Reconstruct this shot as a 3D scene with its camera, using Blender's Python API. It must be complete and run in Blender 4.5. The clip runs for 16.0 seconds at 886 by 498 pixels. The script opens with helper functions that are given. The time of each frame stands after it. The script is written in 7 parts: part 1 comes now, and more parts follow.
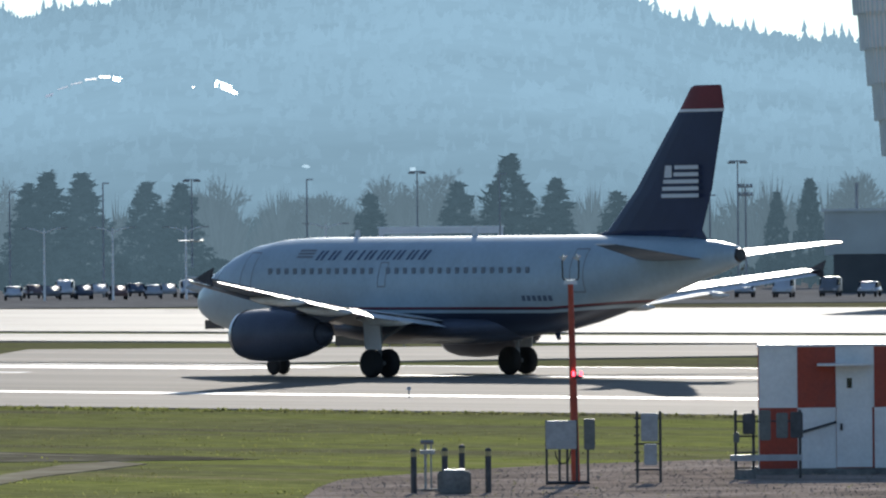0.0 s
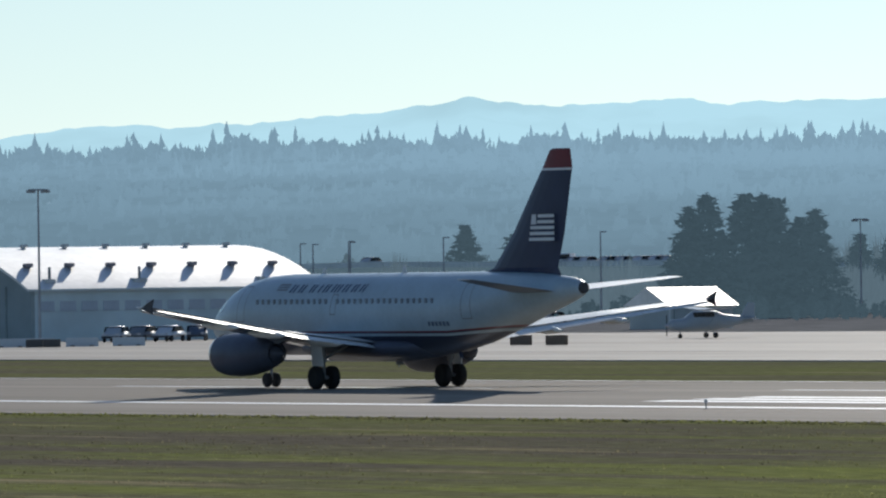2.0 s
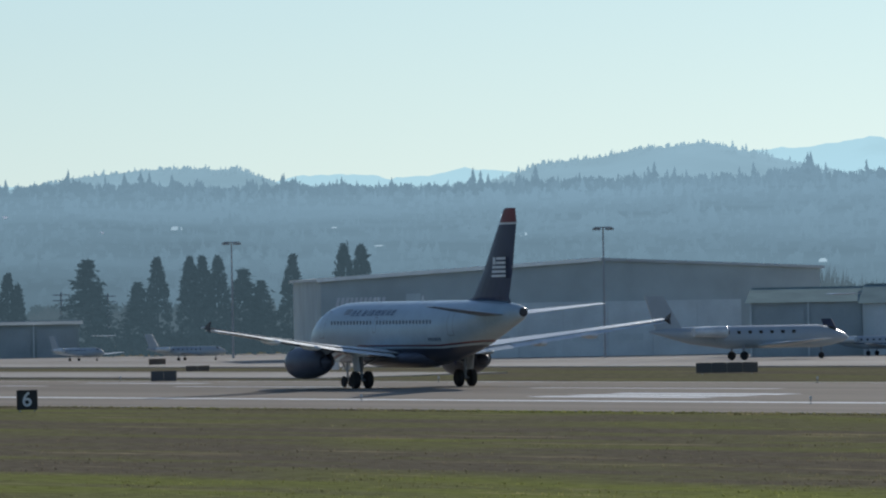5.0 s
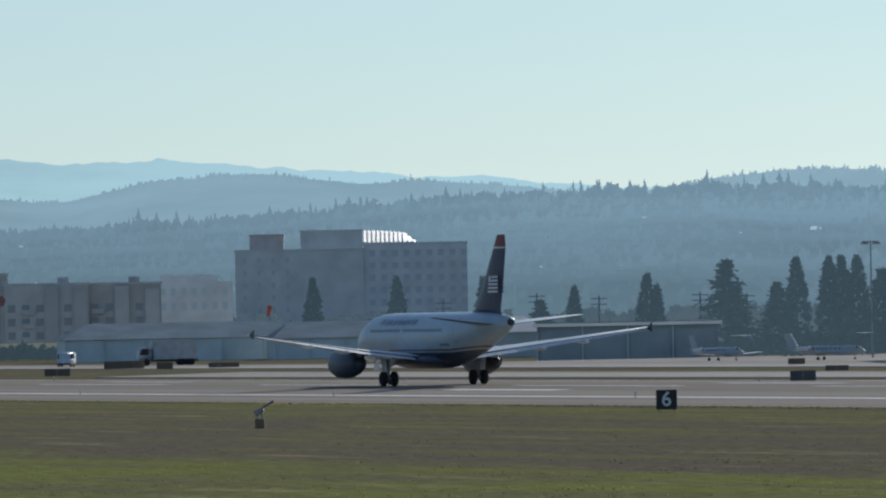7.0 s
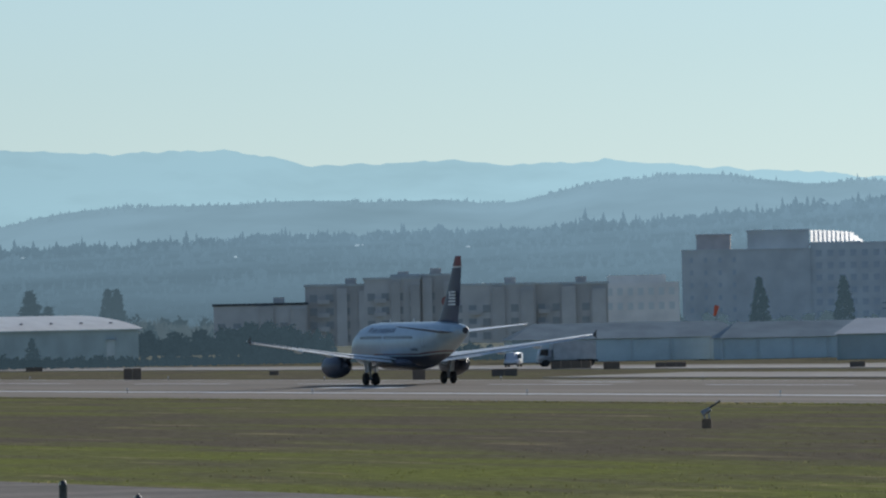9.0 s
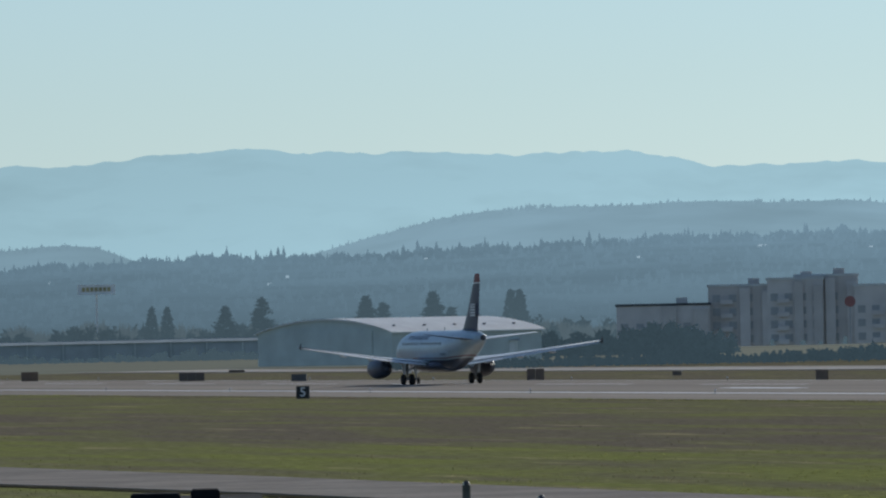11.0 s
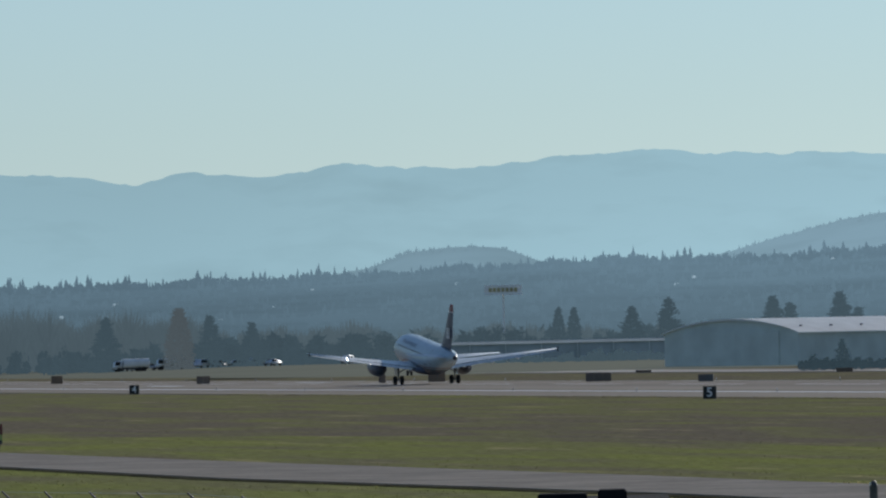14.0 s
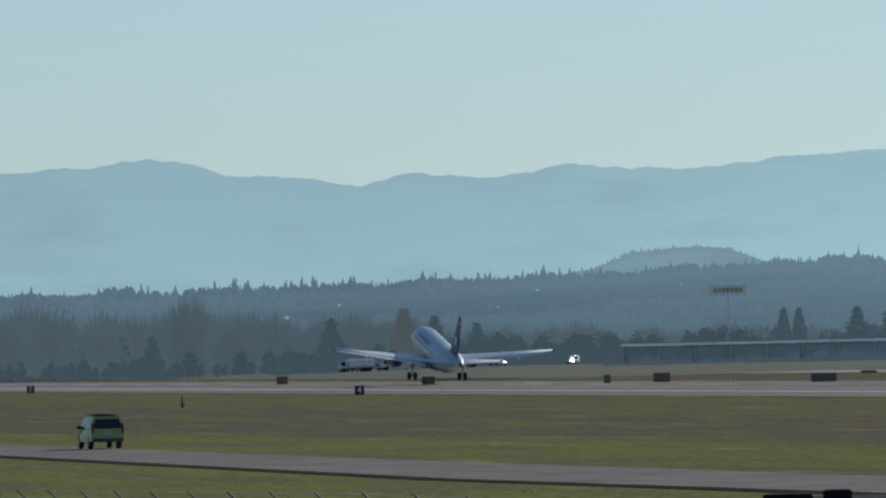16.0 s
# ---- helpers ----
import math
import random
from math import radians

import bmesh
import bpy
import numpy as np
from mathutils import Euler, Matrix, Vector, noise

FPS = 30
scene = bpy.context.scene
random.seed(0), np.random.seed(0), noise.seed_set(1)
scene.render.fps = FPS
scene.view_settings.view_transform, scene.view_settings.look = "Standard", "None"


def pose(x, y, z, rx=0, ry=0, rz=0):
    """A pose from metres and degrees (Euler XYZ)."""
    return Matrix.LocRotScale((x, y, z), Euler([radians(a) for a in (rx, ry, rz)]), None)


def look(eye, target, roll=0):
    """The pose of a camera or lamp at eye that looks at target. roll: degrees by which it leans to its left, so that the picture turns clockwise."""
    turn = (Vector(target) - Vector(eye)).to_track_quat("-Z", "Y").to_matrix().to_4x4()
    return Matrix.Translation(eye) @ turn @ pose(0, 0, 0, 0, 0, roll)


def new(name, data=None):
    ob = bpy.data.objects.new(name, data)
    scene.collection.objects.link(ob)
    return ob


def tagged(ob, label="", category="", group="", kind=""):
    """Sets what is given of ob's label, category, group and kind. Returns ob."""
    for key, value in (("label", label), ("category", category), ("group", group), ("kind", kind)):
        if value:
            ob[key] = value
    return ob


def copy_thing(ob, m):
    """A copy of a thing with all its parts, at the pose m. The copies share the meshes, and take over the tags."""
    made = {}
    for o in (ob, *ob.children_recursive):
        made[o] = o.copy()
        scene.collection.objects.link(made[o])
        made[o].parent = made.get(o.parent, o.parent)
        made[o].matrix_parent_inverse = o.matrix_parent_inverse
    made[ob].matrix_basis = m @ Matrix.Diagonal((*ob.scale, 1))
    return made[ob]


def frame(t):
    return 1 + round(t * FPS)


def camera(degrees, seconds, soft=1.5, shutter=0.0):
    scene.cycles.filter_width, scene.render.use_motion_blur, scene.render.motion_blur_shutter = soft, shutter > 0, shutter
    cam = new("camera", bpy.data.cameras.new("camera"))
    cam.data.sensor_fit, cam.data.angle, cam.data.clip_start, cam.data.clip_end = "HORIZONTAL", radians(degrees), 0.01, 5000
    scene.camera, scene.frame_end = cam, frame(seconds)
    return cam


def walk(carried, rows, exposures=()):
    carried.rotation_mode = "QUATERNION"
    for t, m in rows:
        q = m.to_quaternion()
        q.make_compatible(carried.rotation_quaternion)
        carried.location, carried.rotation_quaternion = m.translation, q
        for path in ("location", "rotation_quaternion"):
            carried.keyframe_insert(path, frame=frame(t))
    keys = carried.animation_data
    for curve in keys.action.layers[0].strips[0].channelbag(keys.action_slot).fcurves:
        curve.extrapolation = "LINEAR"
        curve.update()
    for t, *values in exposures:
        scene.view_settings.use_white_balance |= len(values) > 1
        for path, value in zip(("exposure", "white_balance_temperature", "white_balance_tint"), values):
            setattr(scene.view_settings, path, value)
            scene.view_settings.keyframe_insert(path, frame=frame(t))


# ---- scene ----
# The camera stands on a tripod that is not quite level and pans after the airliner.
cam = camera(5.692, 16.0, soft=2.2)
EYE = (0.0, 0.0, 5.6)
TRIPOD = pose(*EYE, -1.51, -0.89, 0)
PAN = [(0.0, 49.007, 1.611), (0.5, 51.172, 1.644), (1.0, 53.261, 1.687), (1.5, 55.143, 1.722), (2.0, 56.918, 1.743), (2.5, 58.663, 1.765), (3.0, 60.283, 1.778), (3.5, 61.796, 1.785), (4.0, 63.231, 1.786), (4.5, 64.576, 1.784), (5.0, 65.821, 1.780), (5.5, 66.958, 1.777), (6.0, 67.992, 1.775), (6.5, 68.979, 1.775), (7.0, 69.930, 1.777), (7.5, 70.766, 1.776), (8.0, 71.451, 1.779), (8.5, 72.157, 1.777), (9.0, 72.803, 1.776), (9.5, 73.443, 1.776), (10.0, 74.127, 1.776), (10.5, 74.785, 1.776), (11.0, 75.394, 1.777), (11.5, 75.950, 1.778), (12.0, 76.449, 1.778), (12.5, 76.890, 1.779), (13.0, 77.281, 1.778), (13.5, 77.664, 1.778), (14.0, 78.009, 1.778), (14.5, 78.368, 1.780), (15.0, 78.731, 1.779), (15.5, 79.107, 1.777), (16.0, 79.456, 1.780)]
EXPOSURES = [(0.0, 0.32), (1.0, 0.17), (2.0, -0.03), (2.6, -0.13), (3.2, -0.12), (5.0, -0.02), (10.0, -0.03), (13.0, -0.08), (16.0, -0.1)]
walk(cam, [(t, TRIPOD @ pose(0, 0, 0, 90 + tilt, 0, yaw)) for t, yaw, tilt in PAN], EXPOSURES)

# ---- light ----
SUN_BEARING, SUN_HEIGHT = 45.0, 22.0


def bearing(b, r, z=0.0):
    """The place r metres off at b degrees to the left of the +y axis."""
    return Vector((-math.sin(radians(b)) * r, math.cos(radians(b)) * r, z))


world = bpy.data.worlds.new("sky")
scene.world = world
world.use_nodes = True
wn = world.node_tree
sky = wn.nodes.new("ShaderNodeTexSky")
sky.sky_type = "NISHITA"
sky.sun_disc = False
sky.sun_elevation, sky.sun_rotation = radians(SUN_HEIGHT), radians(-SUN_BEARING)
sky.altitude, sky.air_density, sky.dust_density, sky.ozone_density = 10, 1.0, 0.2, 3.0
back = wn.nodes["Background"]
back.inputs["Strength"].default_value = 0.075
tint = wn.nodes.new("ShaderNodeMix")
tint.data_type, tint.blend_type = "RGBA", "MULTIPLY"
tint.inputs["Factor"].default_value, tint.inputs["B"].default_value = 1.0, (0.715, 0.945, 1.2, 1.0)
pale = wn.nodes.new("ShaderNodeHueSaturation")
pale.inputs["Saturation"].default_value = 0.7
wn.links.new(sky.outputs[0], pale.inputs["Color"])
wn.links.new(pale.outputs[0], tint.inputs["A"])
wn.links.new(tint.outputs["Result"], back.inputs[0])

sun = new("sun", bpy.data.lights.new("sun", "SUN"))
sun.data.energy, sun.data.angle, sun.data.color = 3.5, radians(0.55), (1.0, 0.95, 0.87)
sun_at = bearing(SUN_BEARING, 100 * math.cos(radians(SUN_HEIGHT)), 100 * math.sin(radians(SUN_HEIGHT)))
sun.matrix_world = look(sun_at, (0, 0, 0))


# ---- materials ----
def rgb(c):
    return (*c, 1.0)


def material(name, base, rough=0.6, metal=0.0, spread=0.15, scale=2.0, stretch=(1, 1, 1), bump=0.0, fine=12.0, other=None, spec=0.5, coords="Object", piece=0.0, span=(0.35, 0.65)):
    """A surface with a base colour that varies at two scales, towards another colour or darker and lighter, and fine relief."""
    m = bpy.data.materials.new(name)
    m.use_nodes = True
    nt = m.node_tree
    b = nt.nodes["Principled BSDF"]
    b.inputs["Roughness"].default_value, b.inputs["Metallic"].default_value = rough, metal
    b.inputs["Specular IOR Level"].default_value = spec
    tc = nt.nodes.new("ShaderNodeTexCoord")
    mp = nt.nodes.new("ShaderNodeMapping")
    mp.inputs["Scale"].default_value = stretch
    if coords == "World":
        geo = nt.nodes.new("ShaderNodeNewGeometry")
        nt.links.new(geo.outputs["Position"], mp.inputs[0])
    else:
        nt.links.new(tc.outputs[coords], mp.inputs[0])
    low, high = nt.nodes.new("ShaderNodeTexNoise"), nt.nodes.new("ShaderNodeTexNoise")
    low.inputs["Scale"].default_value, low.inputs["Detail"].default_value = 1.0 / scale, 4
    high.inputs["Scale"].default_value, high.inputs["Detail"].default_value = fine, 6
    for n in (low, high):
        nt.links.new(mp.outputs[0], n.inputs["Vector"])
    mix = nt.nodes.new("ShaderNodeMix")
    mix.data_type = "RGBA"
    other = other or tuple(max(0.0, v * (1 - 2 * spread)) for v in base)
    mix.inputs["A"].default_value, mix.inputs["B"].default_value = rgb(base), rgb(other)
    ramp = nt.nodes.new("ShaderNodeMapRange")
    ramp.inputs["From Min"].default_value, ramp.inputs["From Max"].default_value = span
    nt.links.new(low.outputs["Fac"], ramp.inputs["Value"])
    nt.links.new(ramp.outputs[0], mix.inputs["Factor"])
    hsv = nt.nodes.new("ShaderNodeHueSaturation")
    val = nt.nodes.new("ShaderNodeMapRange")
    val.inputs["From Min"].default_value, val.inputs["From Max"].default_value = 0.3, 0.7
    val.inputs["To Min"].default_value, val.inputs["To Max"].default_value = 1 - spread, 1 + spread
    nt.links.new(high.outputs["Fac"], val.inputs["Value"])
    last = val.outputs[0]
    if piece:
        info = nt.nodes.new("ShaderNodeObjectInfo")
        pr = nt.nodes.new("ShaderNodeMapRange")
        pr.inputs["To Min"].default_value, pr.inputs["To Max"].default_value = 1 - piece, 1 + piece
        nt.links.new(info.outputs["Random"], pr.inputs["Value"])
        mul = nt.nodes.new("ShaderNodeMath")
        mul.operation = "MULTIPLY"
        nt.links.new(last, mul.inputs[0]), nt.links.new(pr.outputs[0], mul.inputs[1])
        last = mul.outputs[0]
    nt.links.new(last, hsv.inputs["Value"])
    nt.links.new(mix.outputs["Result"], hsv.inputs["Color"])
    nt.links.new(hsv.outputs[0], b.inputs["Base Color"])
    if bump:
        bp = nt.nodes.new("ShaderNodeBump")
        bp.inputs["Strength"].default_value, bp.inputs["Distance"].default_value = bump, 0.05
        nt.links.new(high.outputs["Fac"], bp.inputs["Height"])
        nt.links.new(bp.outputs[0], b.inputs["Normal"])
    return m


def haze_glow_material(name, leaf, haze, amount, low=1.0, vary=1.0, glow_top=40.0, glow_base=0.0):
    """Far land or trees, the glow of sunlit air painted in as emission."""
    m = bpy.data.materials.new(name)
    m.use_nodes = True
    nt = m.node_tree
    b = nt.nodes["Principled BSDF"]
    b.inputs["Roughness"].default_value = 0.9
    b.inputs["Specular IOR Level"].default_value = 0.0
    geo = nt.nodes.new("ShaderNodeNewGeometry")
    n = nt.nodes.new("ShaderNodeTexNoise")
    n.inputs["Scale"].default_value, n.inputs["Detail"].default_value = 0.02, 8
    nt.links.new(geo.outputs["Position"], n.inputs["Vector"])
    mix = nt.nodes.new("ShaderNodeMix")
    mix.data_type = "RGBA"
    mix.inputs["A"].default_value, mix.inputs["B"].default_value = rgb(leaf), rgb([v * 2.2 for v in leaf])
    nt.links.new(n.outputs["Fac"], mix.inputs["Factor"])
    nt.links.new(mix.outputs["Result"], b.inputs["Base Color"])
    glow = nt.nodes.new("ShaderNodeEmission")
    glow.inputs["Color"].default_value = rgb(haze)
    # the painted haze is brighter towards the sun
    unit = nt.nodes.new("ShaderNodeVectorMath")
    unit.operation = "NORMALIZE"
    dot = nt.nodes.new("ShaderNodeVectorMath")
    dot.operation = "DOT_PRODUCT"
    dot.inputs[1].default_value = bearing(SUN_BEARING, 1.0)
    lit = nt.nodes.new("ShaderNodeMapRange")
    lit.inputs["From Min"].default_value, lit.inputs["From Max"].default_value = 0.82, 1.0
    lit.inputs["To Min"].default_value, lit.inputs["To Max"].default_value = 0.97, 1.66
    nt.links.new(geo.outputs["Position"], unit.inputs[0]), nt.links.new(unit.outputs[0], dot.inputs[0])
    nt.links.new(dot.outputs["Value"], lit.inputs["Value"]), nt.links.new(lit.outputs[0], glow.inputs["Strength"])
    # the painted glow is multiplied by low at the base, by one above
    up, glow_scale, both = nt.nodes.new("ShaderNodeSeparateXYZ"), nt.nodes.new("ShaderNodeMapRange"), nt.nodes.new("ShaderNodeMath")
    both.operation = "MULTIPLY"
    glow_scale.inputs["From Min"].default_value = glow_base
    glow_scale.inputs["From Max"].default_value, glow_scale.inputs["To Min"].default_value, glow_scale.inputs["To Max"].default_value = glow_top, low, 1.0
    nt.links.new(geo.outputs["Position"], up.inputs[0]), nt.links.new(up.outputs["Z"], glow_scale.inputs["Value"])
    nt.links.new(lit.outputs[0], both.inputs[0]), nt.links.new(glow_scale.outputs[0], both.inputs[1])
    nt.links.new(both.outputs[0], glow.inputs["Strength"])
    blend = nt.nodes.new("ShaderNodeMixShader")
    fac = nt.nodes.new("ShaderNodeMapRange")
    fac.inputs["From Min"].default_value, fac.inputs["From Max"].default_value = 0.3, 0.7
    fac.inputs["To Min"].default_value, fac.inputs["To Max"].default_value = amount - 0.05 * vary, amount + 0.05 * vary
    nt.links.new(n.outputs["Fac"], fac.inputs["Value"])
    # each tree gets a little more or less painted haze
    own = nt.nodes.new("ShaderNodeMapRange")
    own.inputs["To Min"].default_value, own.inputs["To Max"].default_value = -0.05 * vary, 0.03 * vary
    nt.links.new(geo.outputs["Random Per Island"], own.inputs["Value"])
    # broad random drifts of more and less painted haze
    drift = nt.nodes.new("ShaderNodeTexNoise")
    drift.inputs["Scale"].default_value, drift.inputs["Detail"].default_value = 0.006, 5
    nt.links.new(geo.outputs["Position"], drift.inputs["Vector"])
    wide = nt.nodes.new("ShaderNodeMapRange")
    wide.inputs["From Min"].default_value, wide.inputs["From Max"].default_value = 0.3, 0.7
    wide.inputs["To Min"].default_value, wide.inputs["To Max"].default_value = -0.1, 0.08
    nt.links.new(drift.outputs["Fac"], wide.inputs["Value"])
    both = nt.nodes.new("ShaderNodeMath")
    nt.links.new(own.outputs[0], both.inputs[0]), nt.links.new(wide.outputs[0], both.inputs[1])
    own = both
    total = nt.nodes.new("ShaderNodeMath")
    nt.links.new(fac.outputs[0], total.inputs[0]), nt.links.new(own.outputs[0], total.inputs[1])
    nt.links.new(total.outputs[0], blend.inputs[0])
    nt.links.new(b.outputs[0], blend.inputs[1]), nt.links.new(glow.outputs[0], blend.inputs[2])
    nt.links.new(blend.outputs[0], nt.nodes["Material Output"].inputs["Surface"])
    return m


def lamp_material(name, colour, strength):
    m = bpy.data.materials.new(name)
    m.use_nodes = True
    b = m.node_tree.nodes["Principled BSDF"]
    b.inputs["Base Color"].default_value = rgb(colour)
    b.inputs["Emission Color"].default_value, b.inputs["Emission Strength"].default_value = rgb(colour), strength
    return m


# ---- mesh helpers ----
def part(name, bm, mat, parent=None, label="", m=None, smooth=False):
    """One mesh object from a bmesh, under a thing or a part, or at top level."""
    me = bpy.data.meshes.new(name)
    bm.normal_update()
    bm.to_mesh(me)
    bm.free()
    for x in mat if isinstance(mat, (list, tuple)) else [mat]:
        me.materials.append(x)
    if smooth:
        me.polygons.foreach_set("use_smooth", [True] * len(me.polygons))
    ob = new(name, me)
    if parent:
        ob.parent = parent
    if m is not None:
        ob.matrix_basis = m
    return tagged(ob, label)


def again(ob, m, parent=None):
    """One more part on the same mesh."""
    o = new(ob.name.split(".")[0], ob.data)
    o.parent = parent or ob.parent
    o.matrix_basis = m
    return o


def empty(name, m, label="", category="", group="", kind=""):
    ob = new(name)
    ob.empty_display_size = 0.2
    ob.matrix_basis = m
    return tagged(ob, label, category, group, kind)


def box(bm, sx, sy, sz, x=0, y=0, z=0, turn=None, bevel=0.0):
    """A box whose base centre stands at x, y, z."""
    r = bmesh.ops.create_cube(bm, size=1.0)
    vs = r["verts"]
    bmesh.ops.scale(bm, vec=(sx, sy, sz), verts=vs)
    bmesh.ops.translate(bm, vec=(0, 0, sz / 2), verts=vs)
    if bevel:
        es = list({e for v in vs for e in v.link_edges})
        out = bmesh.ops.bevel(bm, geom=es, offset=bevel, segments=2, affect="EDGES")
        vs = list({v for f in out["faces"] for v in f.verts} | {v for v in vs if v.is_valid})
        vs = list({w for v in vs for f in v.link_faces for w in f.verts})
    if turn is not None:
        bmesh.ops.transform(bm, matrix=turn, verts=vs)
    bmesh.ops.translate(bm, vec=(x, y, z), verts=vs)
    return bm


def rod(bm, a, b, r1, r2=None, seg=8, caps=True):
    """A tapered rod from a to b."""
    a, b = Vector(a), Vector(b)
    r2 = r1 if r2 is None else r2
    d = b - a
    m = Matrix.Translation((a + b) / 2) @ d.to_track_quat("Z", "Y").to_matrix().to_4x4()
    bmesh.ops.create_cone(bm, cap_ends=caps, segments=seg, radius1=r1, radius2=r2, depth=d.length, matrix=m)
    return bm


def loft(bm, rings, close=True, caps=True):
    """A skin over rings of equally many points."""
    vr = [[bm.verts.new(p) for p in ring] for ring in rings]
    n = len(vr[0])
    for a, b in zip(vr, vr[1:]):
        for i in range(n if close else n - 1):
            j = (i + 1) % n
            bm.faces.new((a[i], a[j], b[j], b[i]))
    if caps and close:
        bm.faces.new(vr[0][::-1]), bm.faces.new(vr[-1])
    bmesh.ops.recalc_face_normals(bm, faces=bm.faces)
    return bm


def slab(bm, pts, a, b, axis="y"):
    """A flat outline of (u, v) points, thickened from a to b along an axis."""
    put = {"x": lambda u, v, w: (w, u, v), "y": lambda u, v, w: (u, w, v), "z": lambda u, v, w: (u, v, w)}[axis]
    return loft(bm, [[put(u, v, a) for u, v in pts], [put(u, v, b) for u, v in pts]])


def raw(name, verts, faces, mat, smooth=False):
    me = bpy.data.meshes.new(name)
    me.from_pydata([tuple(v) for v in verts], [], [tuple(f) for f in faces])
    for x in mat if isinstance(mat, (list, tuple)) else [mat]:
        me.materials.append(x)
    if smooth:
        me.polygons.foreach_set("use_smooth", [True] * len(me.polygons))
    me.update()
    return new(name, me)


# ---- palette ----
def turf(name, blades):
    """Airfield grass in mown strips along the runway: green, olive and dry brown, with ragged edges and patches."""
    m = bpy.data.materials.new(name)
    m.use_nodes = True
    nt = m.node_tree
    b = nt.nodes["Principled BSDF"]
    b.inputs["Roughness"].default_value, b.inputs["Specular IOR Level"].default_value = 0.95, 0.0

    def node(kind, **values):
        n = nt.nodes.new("ShaderNode" + kind)
        for k, v in values.items():
            n.inputs[k.replace("_", " ")].default_value = v
        return n

    def calc(op, a, c):
        n = nt.nodes.new("ShaderNodeMath")
        n.operation = op
        for sock, v in zip(n.inputs, (a, c)):
            if isinstance(v, (int, float)):
                sock.default_value = v
            else:
                nt.links.new(v, sock)
        return n.outputs[0]

    geo, xyz = node("NewGeometry"), node("SeparateXYZ")
    nt.links.new(geo.outputs["Position"], xyz.inputs[0])

    def cloud(scale, stretch, detail):
        mp, n = node("Mapping", Scale=stretch), node("TexNoise", Scale=scale, Detail=detail)
        nt.links.new(geo.outputs["Position"], mp.inputs[0]), nt.links.new(mp.outputs[0], n.inputs["Vector"])
        return n.outputs["Fac"]

    wander = calc("MULTIPLY", calc("SUBTRACT", cloud(0.035, (0.4, 1, 0), 4), 0.5), 34.0)
    # the strips draw nearer to the road down the field
    slant = node("MapRange", From_Min=-450.0, From_Max=-680.0, To_Min=0.0, To_Max=30.0)
    nt.links.new(xyz.outputs["X"], slant.inputs["Value"])
    across = node("MapRange", From_Min=60.0, From_Max=230.0)
    nt.links.new(calc("ADD", calc("ADD", xyz.outputs["Y"], slant.outputs[0]), wander), across.inputs["Value"])
    strip = nt.nodes.new("ShaderNodeValToRGB")
    for k, (y, v) in enumerate(((60, 0.72), (75, 0.75), (82, 0.45), (88, 0.72), (112, 0.74), (119, 0.08), (147, 0.06), (151, 0.5), (155, 0.1), (169, 0.08), (176, 0.38), (194, 0.42), (222, 0.4), (230, 0.12))):
        at = (y - 60) / 170
        e = strip.color_ramp.elements[k] if k < 2 else strip.color_ramp.elements.new(at)
        e.position, e.color = at, (v, v, v, 1)
    nt.links.new(across.outputs[0], strip.inputs[0])
    lush = node("MapRange", From_Min=-175.0, From_Max=-255.0, To_Min=0.7, To_Max=0.0)
    nt.links.new(xyz.outputs["X"], lush.inputs["Value"])
    # beyond the runway the grass is green near the apron only
    east, past = node("MapRange", From_Min=-430.0, From_Max=-650.0, To_Min=0.45, To_Max=0.0), calc("GREATER_THAN", xyz.outputs["Y"], 200.0)
    nt.links.new(xyz.outputs["X"], east.inputs["Value"])
    patchy = calc("MULTIPLY", calc("SUBTRACT", cloud(0.2, (0.16, 1, 0), 5), 0.5), 2.7)
    green = calc("ADD", calc("ADD", strip.outputs[0], lush.outputs[0]), calc("ADD", patchy, calc("MULTIPLY", east.outputs[0], past)))
    clip = node("MapRange")
    nt.links.new(green, clip.inputs["Value"])
    mix = nt.nodes.new("ShaderNodeMix")
    mix.data_type = "RGBA"
    mix.inputs["A"].default_value, mix.inputs["B"].default_value = (0.165, 0.145, 0.108, 1), (0.207, 0.222, 0.078, 1)
    # the green turns paler and yellower towards the shed
    mown, young = nt.nodes.new("ShaderNodeMix"), node("MapRange", From_Min=-260.0, From_Max=-175.0)
    mown.data_type = "RGBA"
    mown.inputs["A"].default_value, mown.inputs["B"].default_value = (0.207, 0.222, 0.078, 1), (0.268, 0.288, 0.09, 1)
    nt.links.new(xyz.outputs["X"], young.inputs["Value"]), nt.links.new(young.outputs[0], mown.inputs["Factor"])
    nt.links.new(mown.outputs["Result"], mix.inputs["B"])
    nt.links.new(clip.outputs[0], mix.inputs["Factor"])
    straw = node("MapRange", From_Min=0.6, From_Max=0.72, To_Max=0.75)
    nt.links.new(cloud(0.32, (0.12, 1, 0), 6), straw.inputs["Value"])
    dry = nt.nodes.new("ShaderNodeMix")
    dry.data_type = "RGBA"
    dry.inputs["B"].default_value = (0.37, 0.31, 0.18, 1)
    nt.links.new(straw.outputs[0], dry.inputs["Factor"]), nt.links.new(mix.outputs["Result"], dry.inputs["A"])
    mix = dry
    grain = node("MapRange", From_Min=0.3, From_Max=0.7, To_Min=0.7, To_Max=1.3)
    nt.links.new(cloud(1.6, (0.5, 1, 0), 6), grain.inputs["Value"])
    value = grain.outputs[0]
    if blades:
        own = node("MapRange", To_Min=0.92, To_Max=1.2)
        nt.links.new(geo.outputs["Random Per Island"], own.inputs["Value"])
        value = calc("MULTIPLY", value, own.outputs[0])
    hsv = nt.nodes.new("ShaderNodeHueSaturation")
